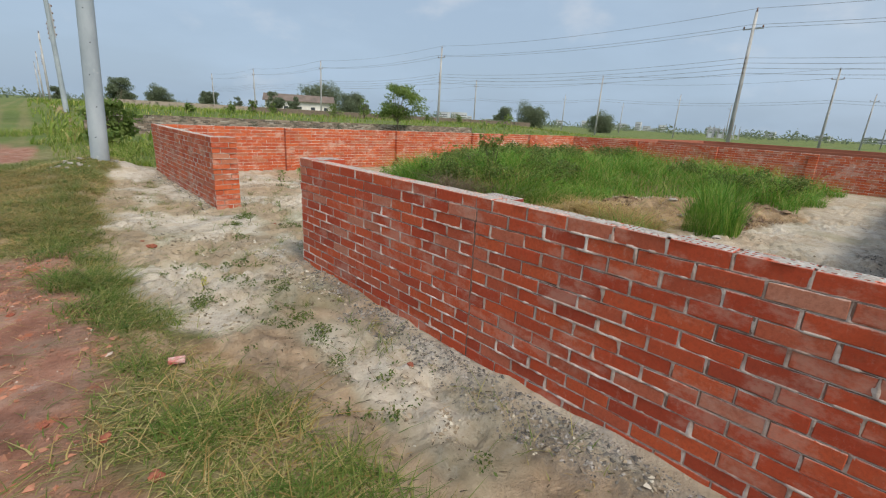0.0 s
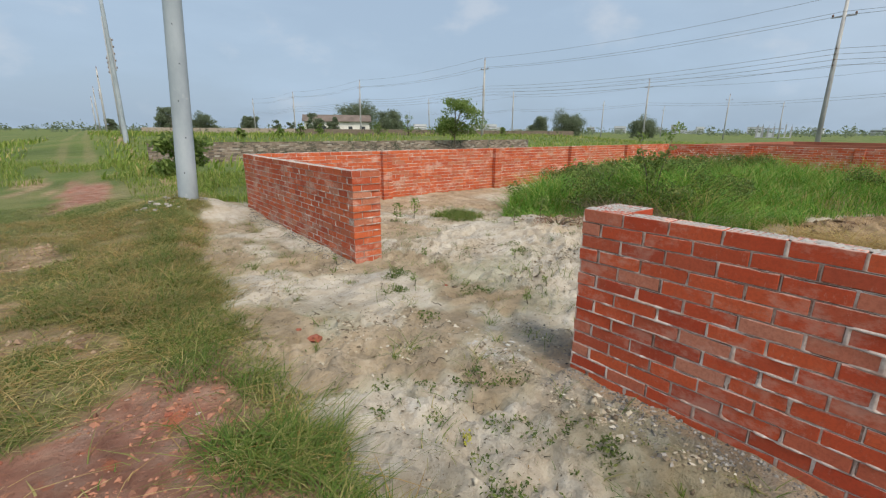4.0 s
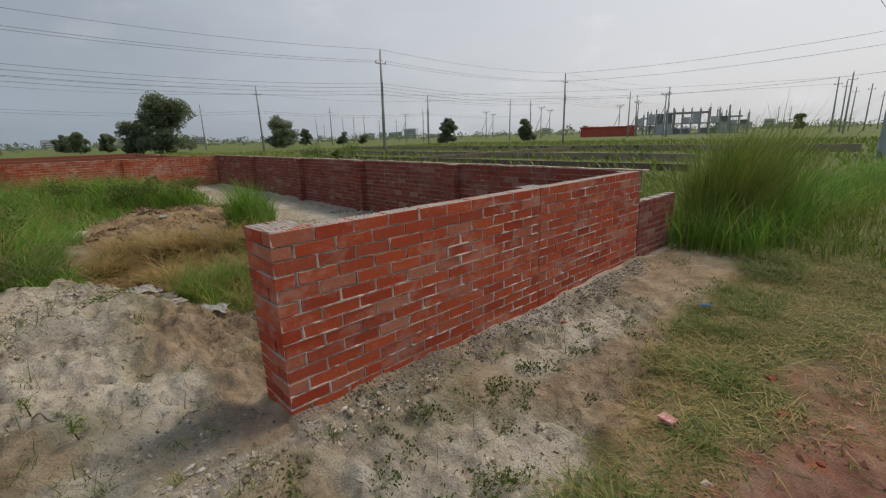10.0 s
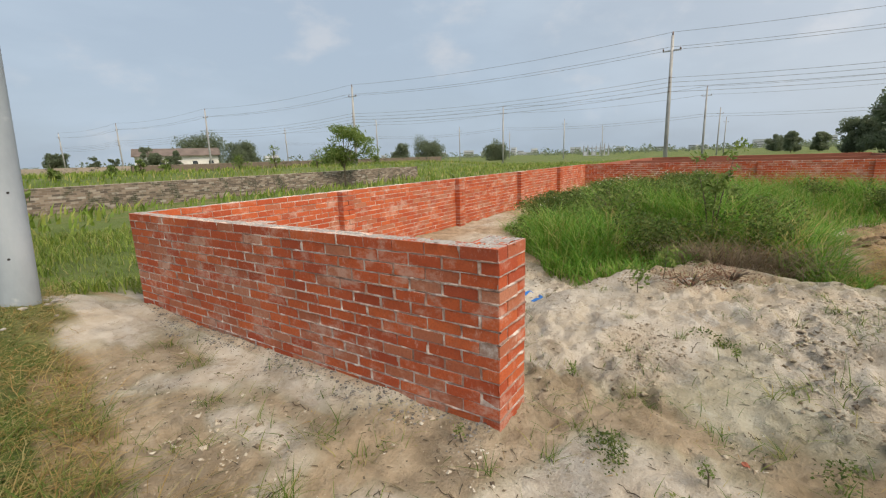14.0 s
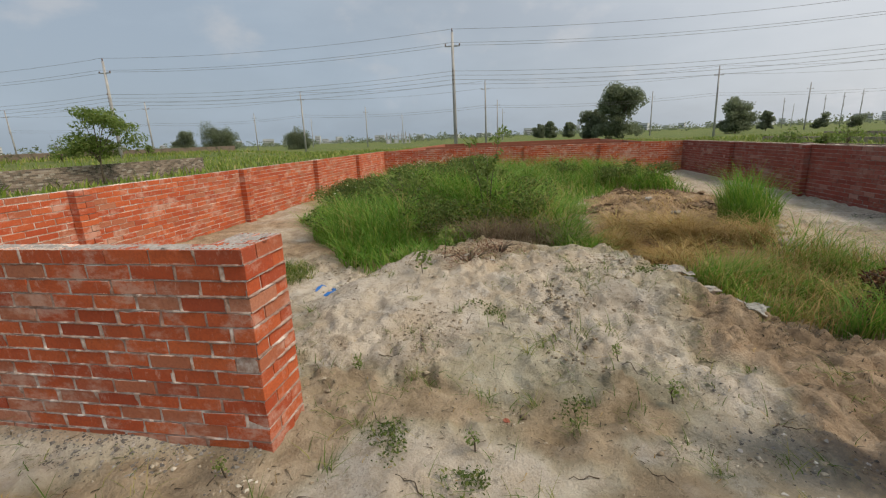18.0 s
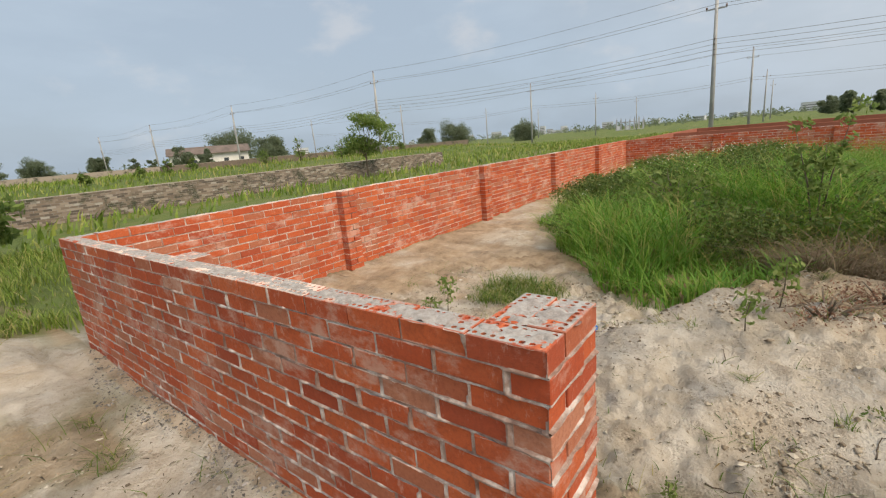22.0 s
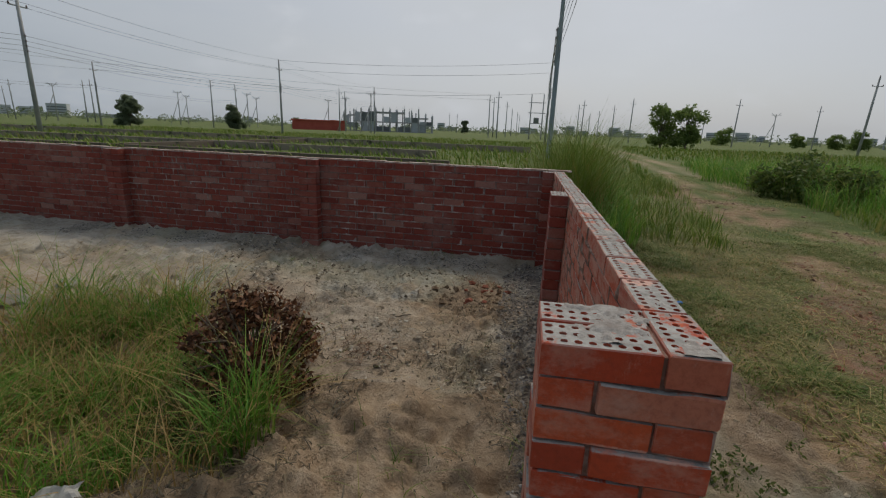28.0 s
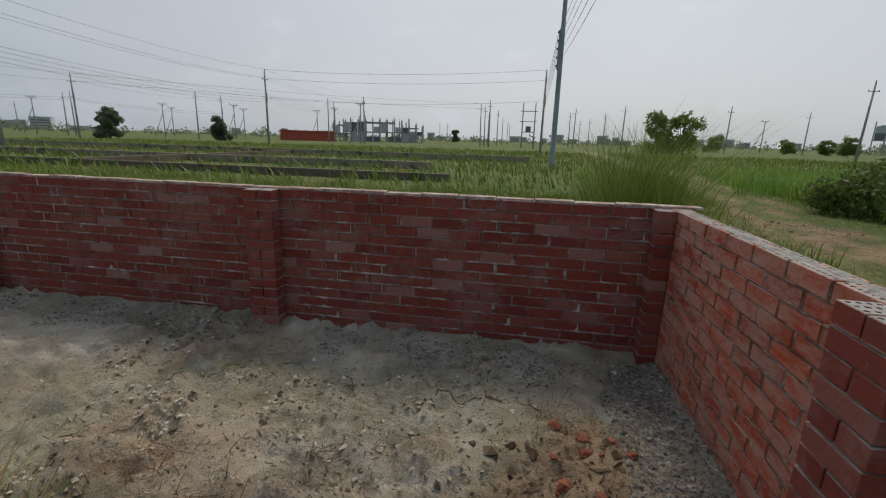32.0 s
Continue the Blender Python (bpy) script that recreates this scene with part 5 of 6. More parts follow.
tagged(new("track_crumbs", mesh_np("track_crumbs", v, f, m_track)), "brown dry crumbs of earth on the grassy track", "gravel", kind="stuff")
_b = sample(26000, 0.9, 6.2, 0.2, 8.6, lambda x, y: loose(x, y) * (0.12 + 0.88 * ss(np.hypot((x - 3.2) / 1.6, (y - 4.6) / 2.0), 1.1, 0.4)) * (np.abs(x - 2.13) > 0.16), 72)
v, f = clods(_b, 0.007, 0.030, 73)
_t = sample(30000, 1.0, 5.8, 3.0, 8.2, lambda x, y: loose(x, y) * ss(vnoise(x, y, 0.30, 94) + 0.4 * (vnoise(x, y, 0.1, 95) - 0.5), 0.60, 0.74), 96)
v2, f2 = clods(_t, 0.005, 0.022, 97)
v, f = np.concatenate([v, v2]), np.concatenate([f, f2 + len(v)])
tagged(new("sand_lumps", mesh_np("sand_lumps", v, f, m_lump, True)), "broken lumps of trodden sandy soil", "sand", kind="stuff")
v, f = clods(_c, 0.004, 0.020, 54)
tagged(new("sand_clods", mesh_np("sand_clods", v, f, m_clod)), "loose crumbs and clods of sand", "sand", kind="stuff")
v, f = clods(sample(15000, -2.2, 0.6, -1.5, 6.3, lambda x, y: zones(x, y)[1] * (0.2 + 0.8 * ss(vnoise(x, y, 0.4, 30), 0.45, 0.65)), 20), 0.005, 0.030, 55)
tagged(new("brick_chips", mesh_np("brick_chips", v, f, m_chips)), "crushed red brick chips on the track", "gravel", kind="stuff")
v, f = clods(sample(6500, 7.6, 12.6, 1.7, 5.0, lambda x, y: (inside(EARTH, x, y) > 0) * ss(vnoise(x, y, 0.6, 51), 0.4, 0.6), 56), 0.014, 0.12, 58)
v2, f2 = clods(sample(420, 2.4, 3.5, 0.7, 1.8, lambda x, y: ss(1 - np.hypot((x - 2.95) / 0.5, (y - 1.25) / 0.5), 0, 0.5), 57), 0.008, 0.045, 59)
v, f = np.concatenate([v, v2]), np.concatenate([f, f2 + len(v)])
tagged(new("earth_clods", mesh_np("earth_clods", v, f, m_earth_clod)), "broken lumps of brown earth", "earth", kind="stuff")
grass("straw_litter", "dry straw litter on the sand", _d, m_straw, 0.008, 0.022, 0.006, 4.5, 52, sink=0.003)


# ---- bushes and trees ----
def leaves(centres, radii, n, size, seed, flat=0.7):
    """Leaf quads scattered through ellipsoid clumps."""
    r = np.random.RandomState(seed)
    c = np.asarray(centres, float)
    q = np.asarray(radii, float)
    w = q ** 2 / (q ** 2).sum()
    pick = r.choice(len(c), n, p=w)
    d = r.normal(size=(n, 3))
    d /= np.linalg.norm(d, axis=1)[:, None]
    p = c[pick] + d * (q[pick] * r.uniform(0.2, 1.35, n) ** 0.6)[:, None] * np.array([1, 1, flat])
    a = r.normal(size=(n, 3))
    a /= np.linalg.norm(a, axis=1)[:, None]
    b = np.cross(a, r.normal(size=(n, 3)))
    b /= np.linalg.norm(b, axis=1)[:, None]
    s = (size * r.uniform(0.6, 1.3, n))[:, None]
    v = np.stack([p - a * s, p - b * s * 0.45, p + a * s, p + b * s * 0.45], 1).reshape(-1, 3)
    return v, np.arange(4 * n).reshape(-1, 4)


v, f = leaves(np.column_stack([_w, ground_z(_w[:, 0], _w[:, 1], False) + _wr.uniform(0.25, 0.62, len(_w))]), _wr.uniform(0.10, 0.22, len(_w)), 34000, 0.030, 45)
tagged(new("leafy_weeds", mesh_np("leafy_weeds", v, f, m_leaf_weed)), "leafy green weeds mixed into the tall grass", "weeds", kind="stuff")

_f = sample(420, 7.6, 12.5, 6.8, 9.8, lambda x, y: (inside(TALL, x, y) > 0.3) * ss(vnoise(x, y, 1.1, 74), 0.45, 0.6), 75)
v, f = leaves(np.column_stack([_f, ground_z(_f[:, 0], _f[:, 1], False) + _wr.uniform(0.62, 0.86, len(_f))]), np.full(len(_f), 0.02), 420, 0.013, 76)
tagged(new("small_flowers", mesh_np("small_flowers", v, f, m_flower)), "tiny white flowers over the tall weeds", "flowers", kind="stuff")
_p = [(1.52, 2.88), (1.50, 3.26), (1.59, 3.90), (1.53, 1.99), (1.66, 4.51), (0.93, 3.76), (0.93, 4.70), (1.47, 4.62), (1.33, 4.12), (1.81, 5.54), (2.02, 6.38), (2.20, 6.76), (2.68, 5.72), (2.34, 6.85), (2.04, 6.32), (1.28, 3.03), (1.36, 2.29), (1.35, 1.71), (1.58, 3.68), (1.51, 3.13), (3.75, 6.44), (3.80, 6.18), (4.6, 4.9), (4.75, 4.75)]
_p = [(x + _wr.normal(0, 0.07), y + _wr.normal(0, 0.07)) for x, y in _p for _ in range(4)] + [(_wr.uniform(0.9, 1.9), _wr.uniform(-0.4, 5.2)) for _ in range(36)]
_p = np.array(_p)
v, f = leaves(np.column_stack([_p, ground_z(_p[:, 0], _p[:, 1]) + 0.02]), _wr.uniform(0.03, 0.10, len(_p)), 4200, 0.013, 77, 0.35)
tagged(new("creeping_weeds", mesh_np("creeping_weeds", v, f, m_leaf_weed)), "low creeping green weeds on the bare sand", "weeds", kind="stuff")


def tree(name, label, at, height, radius, seed, trunk=0.35, n=2600, leaf=0.22, mat=None, lobes=60, flat=0.75, girth=0.028):
    r = random.Random(seed)
    t = thing(name, label, "tree", at)
    bm = bmesh.new()
    k0, rad = height * trunk, girth * height
    radius *= 0.82
    tube(bm, [(0, 0, -0.3), (0.05 * rad, 0.02, k0 * 0.5), (rad * 0.6, -rad * 0.4, k0), (rad, 0, height * 0.8)], [rad, rad * 0.75, rad * 0.6, rad * 0.15], 7)
    cs, rs = [], []
    low = k0 * 0.75
    mid, tall = (height + low) / 2, (height - low) / 2
    heads = max(5, lobes // 4)
    for i in range(heads):
        a, e = i * 2.4 + r.uniform(-0.5, 0.5), r.uniform(-0.95, 0.95)
        reach = r.uniform(0.30, 0.72)
        hc = Vector((math.cos(a) * math.cos(e) * radius * reach, math.sin(a) * math.cos(e) * radius * reach, mid + math.sin(e) * tall * 0.72))
        if i % 3 == 0:
            hc.z = low + tall * r.uniform(0.12, 0.4)
            hc.x, hc.y = 1.25 * hc.x, 1.25 * hc.y
        hr = r.uniform(0.26, 0.46)
        tube(bm, [(rad * 0.4, 0, k0 * r.uniform(0.6, 1.0)), (hc.x * 0.5, hc.y * 0.5, (k0 + hc.z) / 2), hc], [rad * 0.4, rad * 0.25, rad * 0.06], 5)
        for q in range(6):
            d = Vector((r.gauss(0, 1), r.gauss(0, 1), 0.6 * r.gauss(0, 1))).normalized() * hr * radius * r.uniform(0.3, 1.0)
            cs.append(tuple(hc + d))
            rs.append(radius * hr * r.uniform(0.50, 0.80))
    part("trunk", bm, m_bark, t)
    v, f = leaves(cs, rs, n, leaf, seed, flat)
    part("crown", mesh_np("crown", v, f, mat or m_leaf_hazed), None, t)
    return t


def polar(az, d, origin=(0.8, 6.0)):
    return origin[0] + d * math.cos(radians(az)), origin[1] + d * math.sin(radians(az)), 0.0


# small pale tree in the field, and a slender sapling in the grass of the plot
tree("field_tree", "small pale-leaved tree with an open crown", (19.7, 26.8, 0), 4.0, 2.15, 9, 0.42, 5200, 0.085, m_leaf_light, 60, 0.45, 0.016)
t = thing("sapling", "slender leafy sapling standing in tall grass", "tree", (7.55, 6.6, 0.2))
_sr = random.Random(12)
cs, rs = [], []
for lean, h in ((0.22, 1.42), (-0.28, 1.30), (0.02, 1.05)):
    bm = bmesh.new()
    tube(bm, [(0, 0, -0.1), (lean * 0.2, -lean * 0.4, h * 0.5), (lean * 0.5, -lean, h)], [0.012, 0.008, 0.003], 6)
    part("stem", bm, m_bark, t)
    for q in range(9):
        f = _sr.uniform(0.5, 1.0)
        cs.append((lean * 0.5 * f + _sr.uniform(-0.09, 0.09), -lean * f + _sr.uniform(-0.09, 0.09), h * f + _sr.uniform(-0.04, 0.08)))
        rs.append(_sr.uniform(0.05, 0.11))
v, f = leaves(cs, rs, 560, 0.040, 12, 0.8)
part("crown", mesh_np("crown", v, f, m_leaf_light), None, t)

FAR_TREES = [(83.0, 170, 2.4, 1.5), (79.6, 180, 1.6, 1.5), (67.3, 100, 2.35, 1.3), (62.1, 140, 3.4, 2.9), (58.1, 112, 2.25, 2.0), (65.1, 98, 1.7, 1.0), (39.3, 150, 1.7, 1.4), (36.0, 155, 2.3, 2.3), (27.3, 140, 1.5, 1.8),
             (-11.5, 95, 5.9, 2.7), (-8.9, 100, 2.9, 1.8), (-3.8, 130, 1.8, 0.9), (-6.0, 140, 1.5, 0.8), (-23.3, 110, 2.8, 1.9), (-25.9, 140, 1.4, 0.7), (-43.5, 110, 2.2, 1.3), (-53.2, 110, 1.9, 1.1), (-2.7, 170, 1.3, 1.0)]
FAR_TREES_2 = [(-104.9, 75, 4.3, 1.85), (-102.4, 76, 4.0, 1.95), (-109.0, 150, 1.4, 1.1), (-115.4, 160, 1.15, 0.8), (-118.4, 160, 1.05, 0.8), (-120.0, 150, 1.4, 1.0), (-124.6, 140, 1.7, 1.1), (-127.9, 140, 1.45, 1.2), (-130.2, 150, 0.9, 1.0),
               (88.0, 300, 1.2, 0.6), (74.7, 160, 1.7, 1.1), (57.0, 170, 1.3, 0.9), (71.8, 190, 1.2, 0.7), (70.2, 190, 1.1, 0.6), (-60.0, 170, 0.9, 0.6), (-30.1, 150, 0.9, 0.8), (-32.7, 150, 0.85, 0.7), (-80.4, 200, 1.3, 0.5)]
for i, (az, d, el, half) in enumerate(FAR_TREES + FAR_TREES_2):
    h = 1.6 + d * math.tan(radians(el))
    x, y, _ = polar(az, d)
    lift = float(ground_z(np.array([x]), np.array([y]), False)[0])
    h -= 0.8 * lift
    # haze sits in the leaf colour; southern trees take the lighter set
    tree("tree", "dark green leafy tree far across the fields", (x, y, lift), h, max(1.12 * d * math.tan(radians(half)), h * 0.34), 20 + i, 0.10, 4200 if h < 5 or az < -100 else 13000, 0.12 + 0.014 * h, m_leaf_light if az < -100 else m_leaf_hazed, 54 if h < 5 else 96, 0.8)


def bush(name, label, at, radius, height, seed, mat, n=900, leaf=0.05, clumps=16):
    r = random.Random(seed)
    t = thing(name, label, "bush", at)
    for i in range(14 if clumps < 40 else 34):
        bm = bmesh.new()
        a, d = r.uniform(0, 6.28), radius * r.uniform(0.2, 0.95)
        tube(bm, [(0, 0, -0.05), (d * 0.5 * math.cos(a), d * 0.5 * math.sin(a), height * r.uniform(0.4, 0.7)), (d * math.cos(a), d * math.sin(a), height * r.uniform(0.5, 1.05))], [0.012, 0.008, 0.003], 5)
        part("stem", bm, m_bark, t)
    cs, rs = [], []
    for _ in range(clumps):
        a, d = r.uniform(0, 6.28), math.sqrt(r.uniform(0, 1))
        cs.append((radius * 0.85 * d * math.cos(a), radius * 0.85 * d * math.sin(a), height * r.uniform(0.1, 0.95 - 0.5 * d * d)))
        rs.append(radius * r.uniform(0.3, 0.5) * (16 / clumps) ** 0.45)
    v, f = leaves(cs, rs, n, leaf, seed)
    part("leaves", mesh_np("leaves", v, f, mat), None, t)
    return t


bush("dead_bush", "withered brown heap of cut brush", (4.12, 2.95, -0.10), 0.46, 0.66, 4, m_brown, 7000, 0.022, 80)
bush("bush", "dark green bush beside the track", (-5.2, -9.3, 0), 1.4, 1.25, 5, m_leaf_weed, 5200, 0.075, 34)
bush("bush", "dark green bush beside the track", (-8.6, -7.2, 0), 1.4, 1.1, 6, m_leaf_weed, 5200, 0.075, 34)
bush("weed_bush", "leafy weed bush among the tall grass", (8.6, 8.2, 0.2), 0.8, 0.8, 7, m_leaf_light, 1500, 0.05)
for i, (az, d, h, w) in enumerate([(68.9, 44, 1.5, 0.4), (66.6, 46, 1.6, 0.45), (59.0, 50, 1.6, 0.9), (55.1, 52, 2.9, 0.7), (50.3, 50, 2.3, 0.7), (71.5, 43, 1.0, 0.4), (47.0, 60, 1.2, 0.7), (-28.0, 36, 1.3, 0.8), (-32.5, 40, 1.5, 1.0), (-31.0, 37, 1.0, 0.5), (43.0, 62, 1.4, 0.6), (76.0, 40, 1.1, 0.4)]):
    x, y, _ = polar(az, d)
    bush("field_shrub", "tall leafy weed shrub in the field grass", (x, y, float(ground_z(np.array([x]), np.array([y]), False)[0])), w, h, 60 + i, m_leaf_light, 420, 0.10)
bush("bush", "small round bush in the field grass", (8.75, 16.0, 0.0), 0.42, 0.85, 9, m_leaf_light, 1400, 0.04)
bush("weed_bush", "leafy weed bush beside the pole", (2.2, 20.0, 0), 0.8, 1.9, 8, m_leaf_light, 1300, 0.12)


# ---- poles and wires ----
def far_pole():
    t = thing("utility_pole", "grey concrete utility pole with crossarm", "utility pole", (0, 0, 0), 0, "utility poles across the fields")
    part("shaft", tube(bmesh.new(), [(0, 0, -0.3), (0, 0, 5), (0, 0, 10.2)], [0.17, 0.14, 0.10], 10), m_pole_far, t)
    arm = part("crossarm", one_box(-0.05, 0.05, -0.65, 0.65, 9.05, 9.13, 0.01), m_steel, t)
    for y in (-0.6, 0.6):
        part("insulator", tube(bmesh.new(), [(0, y, 9.13), (0, y, 9.2), (0, y, 9.3)], [0.05, 0.07, 0.03], 8), m_insul, arm)
    part("insulator", tube(bmesh.new(), [(0, 0, 10.2), (0, 0, 10.3), (0, 0, 10.5)], [0.04, 0.07, 0.03], 8), m_insul, t)
    rack = part("rack", one_box(-0.19, -0.13, -0.03, 0.03, 5.9, 7.3, 0.006), m_steel, t)
    for z in (6.05, 6.4, 6.75, 7.1):
        part("spool", tube(bmesh.new(), [(-0.2, 0, z - 0.05), (-0.2, 0, z), (-0.2, 0, z + 0.05)], [0.05, 0.035, 0.05], 8), m_insul, rack)
    return t


master = far_pole()
LINE_1 = [(40.5, y) for y in (-97, -57.5, -23.2, 11.6, 46.3, 79.5, 113, 146)]
LINE_2 = [(77.5, y) for y in (-98, -61, -24, 11.5, 44.3, 75.8, 108)]
LINE_3 = [(120, y) for y in (-60, -26, 11.5, 47, 80)]
LINE_4 = [(160, y) for y in (-60, -24, 11.5, 47, 82)]
LINE_0 = [(1.6, -57.9), (2.3, 50.0), (2.5, 90.0), (2.6, 131.0), (2.7, 170.0)]
OTHERS = [(15.2, -112), (16.2, -145), (-8.9, -140), (-19.2, -113.5), (-40.7, -109.4), (-64.8, -125), (-40.4, -66.8), (-90.2, -119.9), (-118.6, -138.7), (52, -103), (76.8, -88.3), (55.6, -114.5)]
OTHERS += [tuple(round(v, 1) for v in polar(az, d)[:2]) for az, d in [(-83.65, 128), (-83.99, 109), (-85.25, 144), (-86.07, 182), (-86.78, 212), (-87.14, 250), (-94.18, 130), (-95.23, 202), (-96.24, 182), (-97.68, 148), (-107.18, 190), (-79.51, 262), (-78.56, 257), (-27.15, 205), (-27.87, 270), (-30.25, 205), (-31.53, 195), (-32.84, 182), (-34.65, 223), (-35.13, 178), (-36.73, 223), (-40.19, 154), (-40.8, 150)]]
first = True
for x, y in LINE_1 + LINE_2 + LINE_3 + LINE_4 + LINE_0 + OTHERS:
    m = pose(x, y, 0, rng.uniform(-0.8, 0.8), rng.uniform(-0.8, 0.8), 90 if (x, y) in OTHERS else 0)
    if first:
        master.matrix_basis = m
        first = False
    else:
        copy_thing(master, m)


def vee_pole():
    t = thing("braced_pole", "thin concrete pole with branching crossarms", "utility pole", (0, 0, 0), 0, "braced poles on the horizon")
    part("shaft", tube(bmesh.new(), [(0, 0, -0.3), (0, 0, 9.6)], [0.16, 0.11], 8), m_pole_far, t)
    for s in (-1, 1):
        part("arm", tube(bmesh.new(), [(0, 0, 8.7), (0, s * 1.1, 9.9)], [0.06, 0.05], 6), m_steel, t)
    part("crossarm", one_box(-0.05, 0.05, -1.2, 1.2, 9.3, 9.42, 0.01), m_steel, t)
    part("brace", tube(bmesh.new(), [(0, 0, 7.0), (0, 2.6, 0)], [0.09, 0.09], 6), m_pole_far, t)
    return t


vee = vee_pole()
for i, (x, y) in enumerate([(122.6, -133.5), (96, -134), (71, -136), (109.6, -115.2), (86.5, -115.5), (-67, -151.2), (-141, -173.7), (44, -104), (130, -95), (60, -125)]):
    m = pose(x, y, 0, 0, 0, math.degrees(math.atan2(y, x)))
    if i == 0:
        vee.matrix_basis = m
    else:
        copy_thing(vee, m)


def near_pole(at, lean, h, label, rack):
    t = thing("utility_pole", label, "utility pole", at)
    t.matrix_basis = pose(*at, 0, lean, 0)
    bm = bmesh.new()
    tube(bm, [(0, 0, -0.4)] + [(0, 0, h * i / 10) for i in range(11)], [0.167] + [0.165 - 0.0052 * i for i in range(11)], 28)
    part("shaft", bm, m_pole, t)
    for i in range(14):
        z = 0.55 + 0.62 * i
        a = math.radians(250 + (i % 2) * 24)
        r = 0.165 - 0.0052 * z / h * 10
        bm = bmesh.new()
        tube(bm, [(r * 0.96 * math.cos(a), r * 0.96 * math.sin(a), z), (r * 1.004 * math.cos(a), r * 1.004 * math.sin(a), z)], [0.012, 0.012], 8)
        part("step_hole", bm, m_hole, t)
    if rack:
        bar = part("rack", one_box(0.12, 0.2, -0.04, 0.04, h * 0.52, h * 0.72, 0.006), m_steel, t)
        for i in range(5):
            z = h * (0.54 + 0.042 * i)
            part("spool", tube(bmesh.new(), [(0.22, 0, z - 0.05), (0.22, 0, z), (0.22, 0, z + 0.05)], [0.06, 0.04, 0.06], 10), m_insul, bar)
    return t


near_pole((1.09, 12.1, 0.25), 2.9, 10.2, "thick smooth grey concrete pole standing in rubble", False)
near_pole((2.0, 42.0, 0.0), -0.4, 10.4, "thick smooth grey concrete pole in tall verge grass", True)
near_pole((1.75, -25.0, 0.0), 0.0, 10.8, "tall grey concrete pole with a wire rack beside the track", True)


def wires(a, b, heights, sag, offs, radius, along="y"):
    t = thing("overhead_wires", "thin dark overhead wires between two poles", "wires", (a[0], a[1], 0), 0, "wire spans")
    for h, o in zip(heights, offs):
        bm = bmesh.new()
        pts = []
        for i in range(13):
            s = i / 12
            pts.append(((b[0] - a[0]) * s + o[0], (b[1] - a[1]) * s + o[1], h - sag * 4 * s * (1 - s)))
        tube(bm, pts, [radius] * 13, 4, False)
        part("wire", bm, m_wire, t)


HV = (10.45, 9.28, 9.28, 7.1, 6.75, 6.4, 6.05)
HO = ((0, 0), (-0.6, 0), (0.6, 0), (-0.2, 0), (-0.2, 0), (-0.2, 0), (-0.2, 0))
for a, b in zip(LINE_1, LINE_1[1:]):
    wires(a, b, HV, 0.55, HO, 0.012)
for a, b in zip(LINE_2, LINE_2[1:]):
    wires(a, b, (10.4, 9.2, 6.6, 6.2), 0.6, HO[:4], 0.014)
wires((40.5, -57.5), (1.6, -57.9), (10.4, 9.2, 6.6), 0.6, HO[:3], 0.016)
wires((77.5, -61), (15.2, -112), (10.4, 9.2), 0.6, HO[:2], 0.02)
NEAR_W = [10.8 * (0.54 + 0.042 * i) for i in range(5)]
wires((1.75, -25.0), (1.3, 12.1), NEAR_W, 0.7, [(0.22, 0)] * 5, 0.009)
wires((1.75, -25.0), (1.6, -57.9), NEAR_W, 0.6, [(0.22, 0)] * 5, 0.012)

# transformer frame far down the track
t = thing("transformer_frame", "two concrete poles carrying a transformer", "transformer", (3.4, -106, 0))
for x in (-1.4, 1.4):
    part("pole", tube(bmesh.new(), [(x, 0, -0.3), (x, 0, 10.3)], [0.17, 0.12], 8), m_pole_far, t)
for z in (6.0, 8.3):
    part("crossarm", one_box(-2.0, 2.0, -0.08, 0.08, z, z + 0.16, 0.01), m_steel, t)
part("platform", one_box(-1.5, 1.5, -0.5, 0.5, 3.6, 3.75, 0.01), m_steel, t)
part("tank", one_box(-0.6, 0.6, -0.45, 0.45, 3.75, 5.0, 0.08), m_conc_dark, t)


# ---- far buildings ----
def house(at, rz, w, d, h):
    t = thing("house", "long low white house with a dark sheet roof", "house", at, rz)
    part("wall", one_box(-w / 2, w / 2, -d / 2, d / 2, -1.2, h, 0.02), m_white, t)
    bm = bmesh.new()
    pr = [(-d / 2 - 0.6, h - 0.1), (0, h + 1.5), (d / 2 + 0.6, h - 0.1), (d / 2 + 0.6, h + 0.05), (0, h + 1.68), (-d / 2 - 0.6, h + 0.05)]
    a = [bm.verts.new((-w / 2 - 0.5, y, z)) for y, z in pr]
    b = [bm.verts.new((w / 2 + 0.5, y, z)) for y, z in pr]
    bm.faces.new(a[::-1])
    bm.faces.new(b)
    for i in range(6):
        bm.faces.new((a[i], a[(i + 1) % 6], b[(i + 1) % 6], b[i]))
    part("roof", bm, m_roof, t)
    for i in range(5):
        x = -w / 2 + w * (i + 0.5) / 5
        part("window", one_box(x - 0.5, x + 0.5, -d / 2 - 0.04, -d / 2 + 0.05, 1.0, 2.2, 0.01), m_glass, t)
    return t


house((*polar(64.6, 118)[:2], 0.35), 64.6 - 90, 16, 6, 3.4)


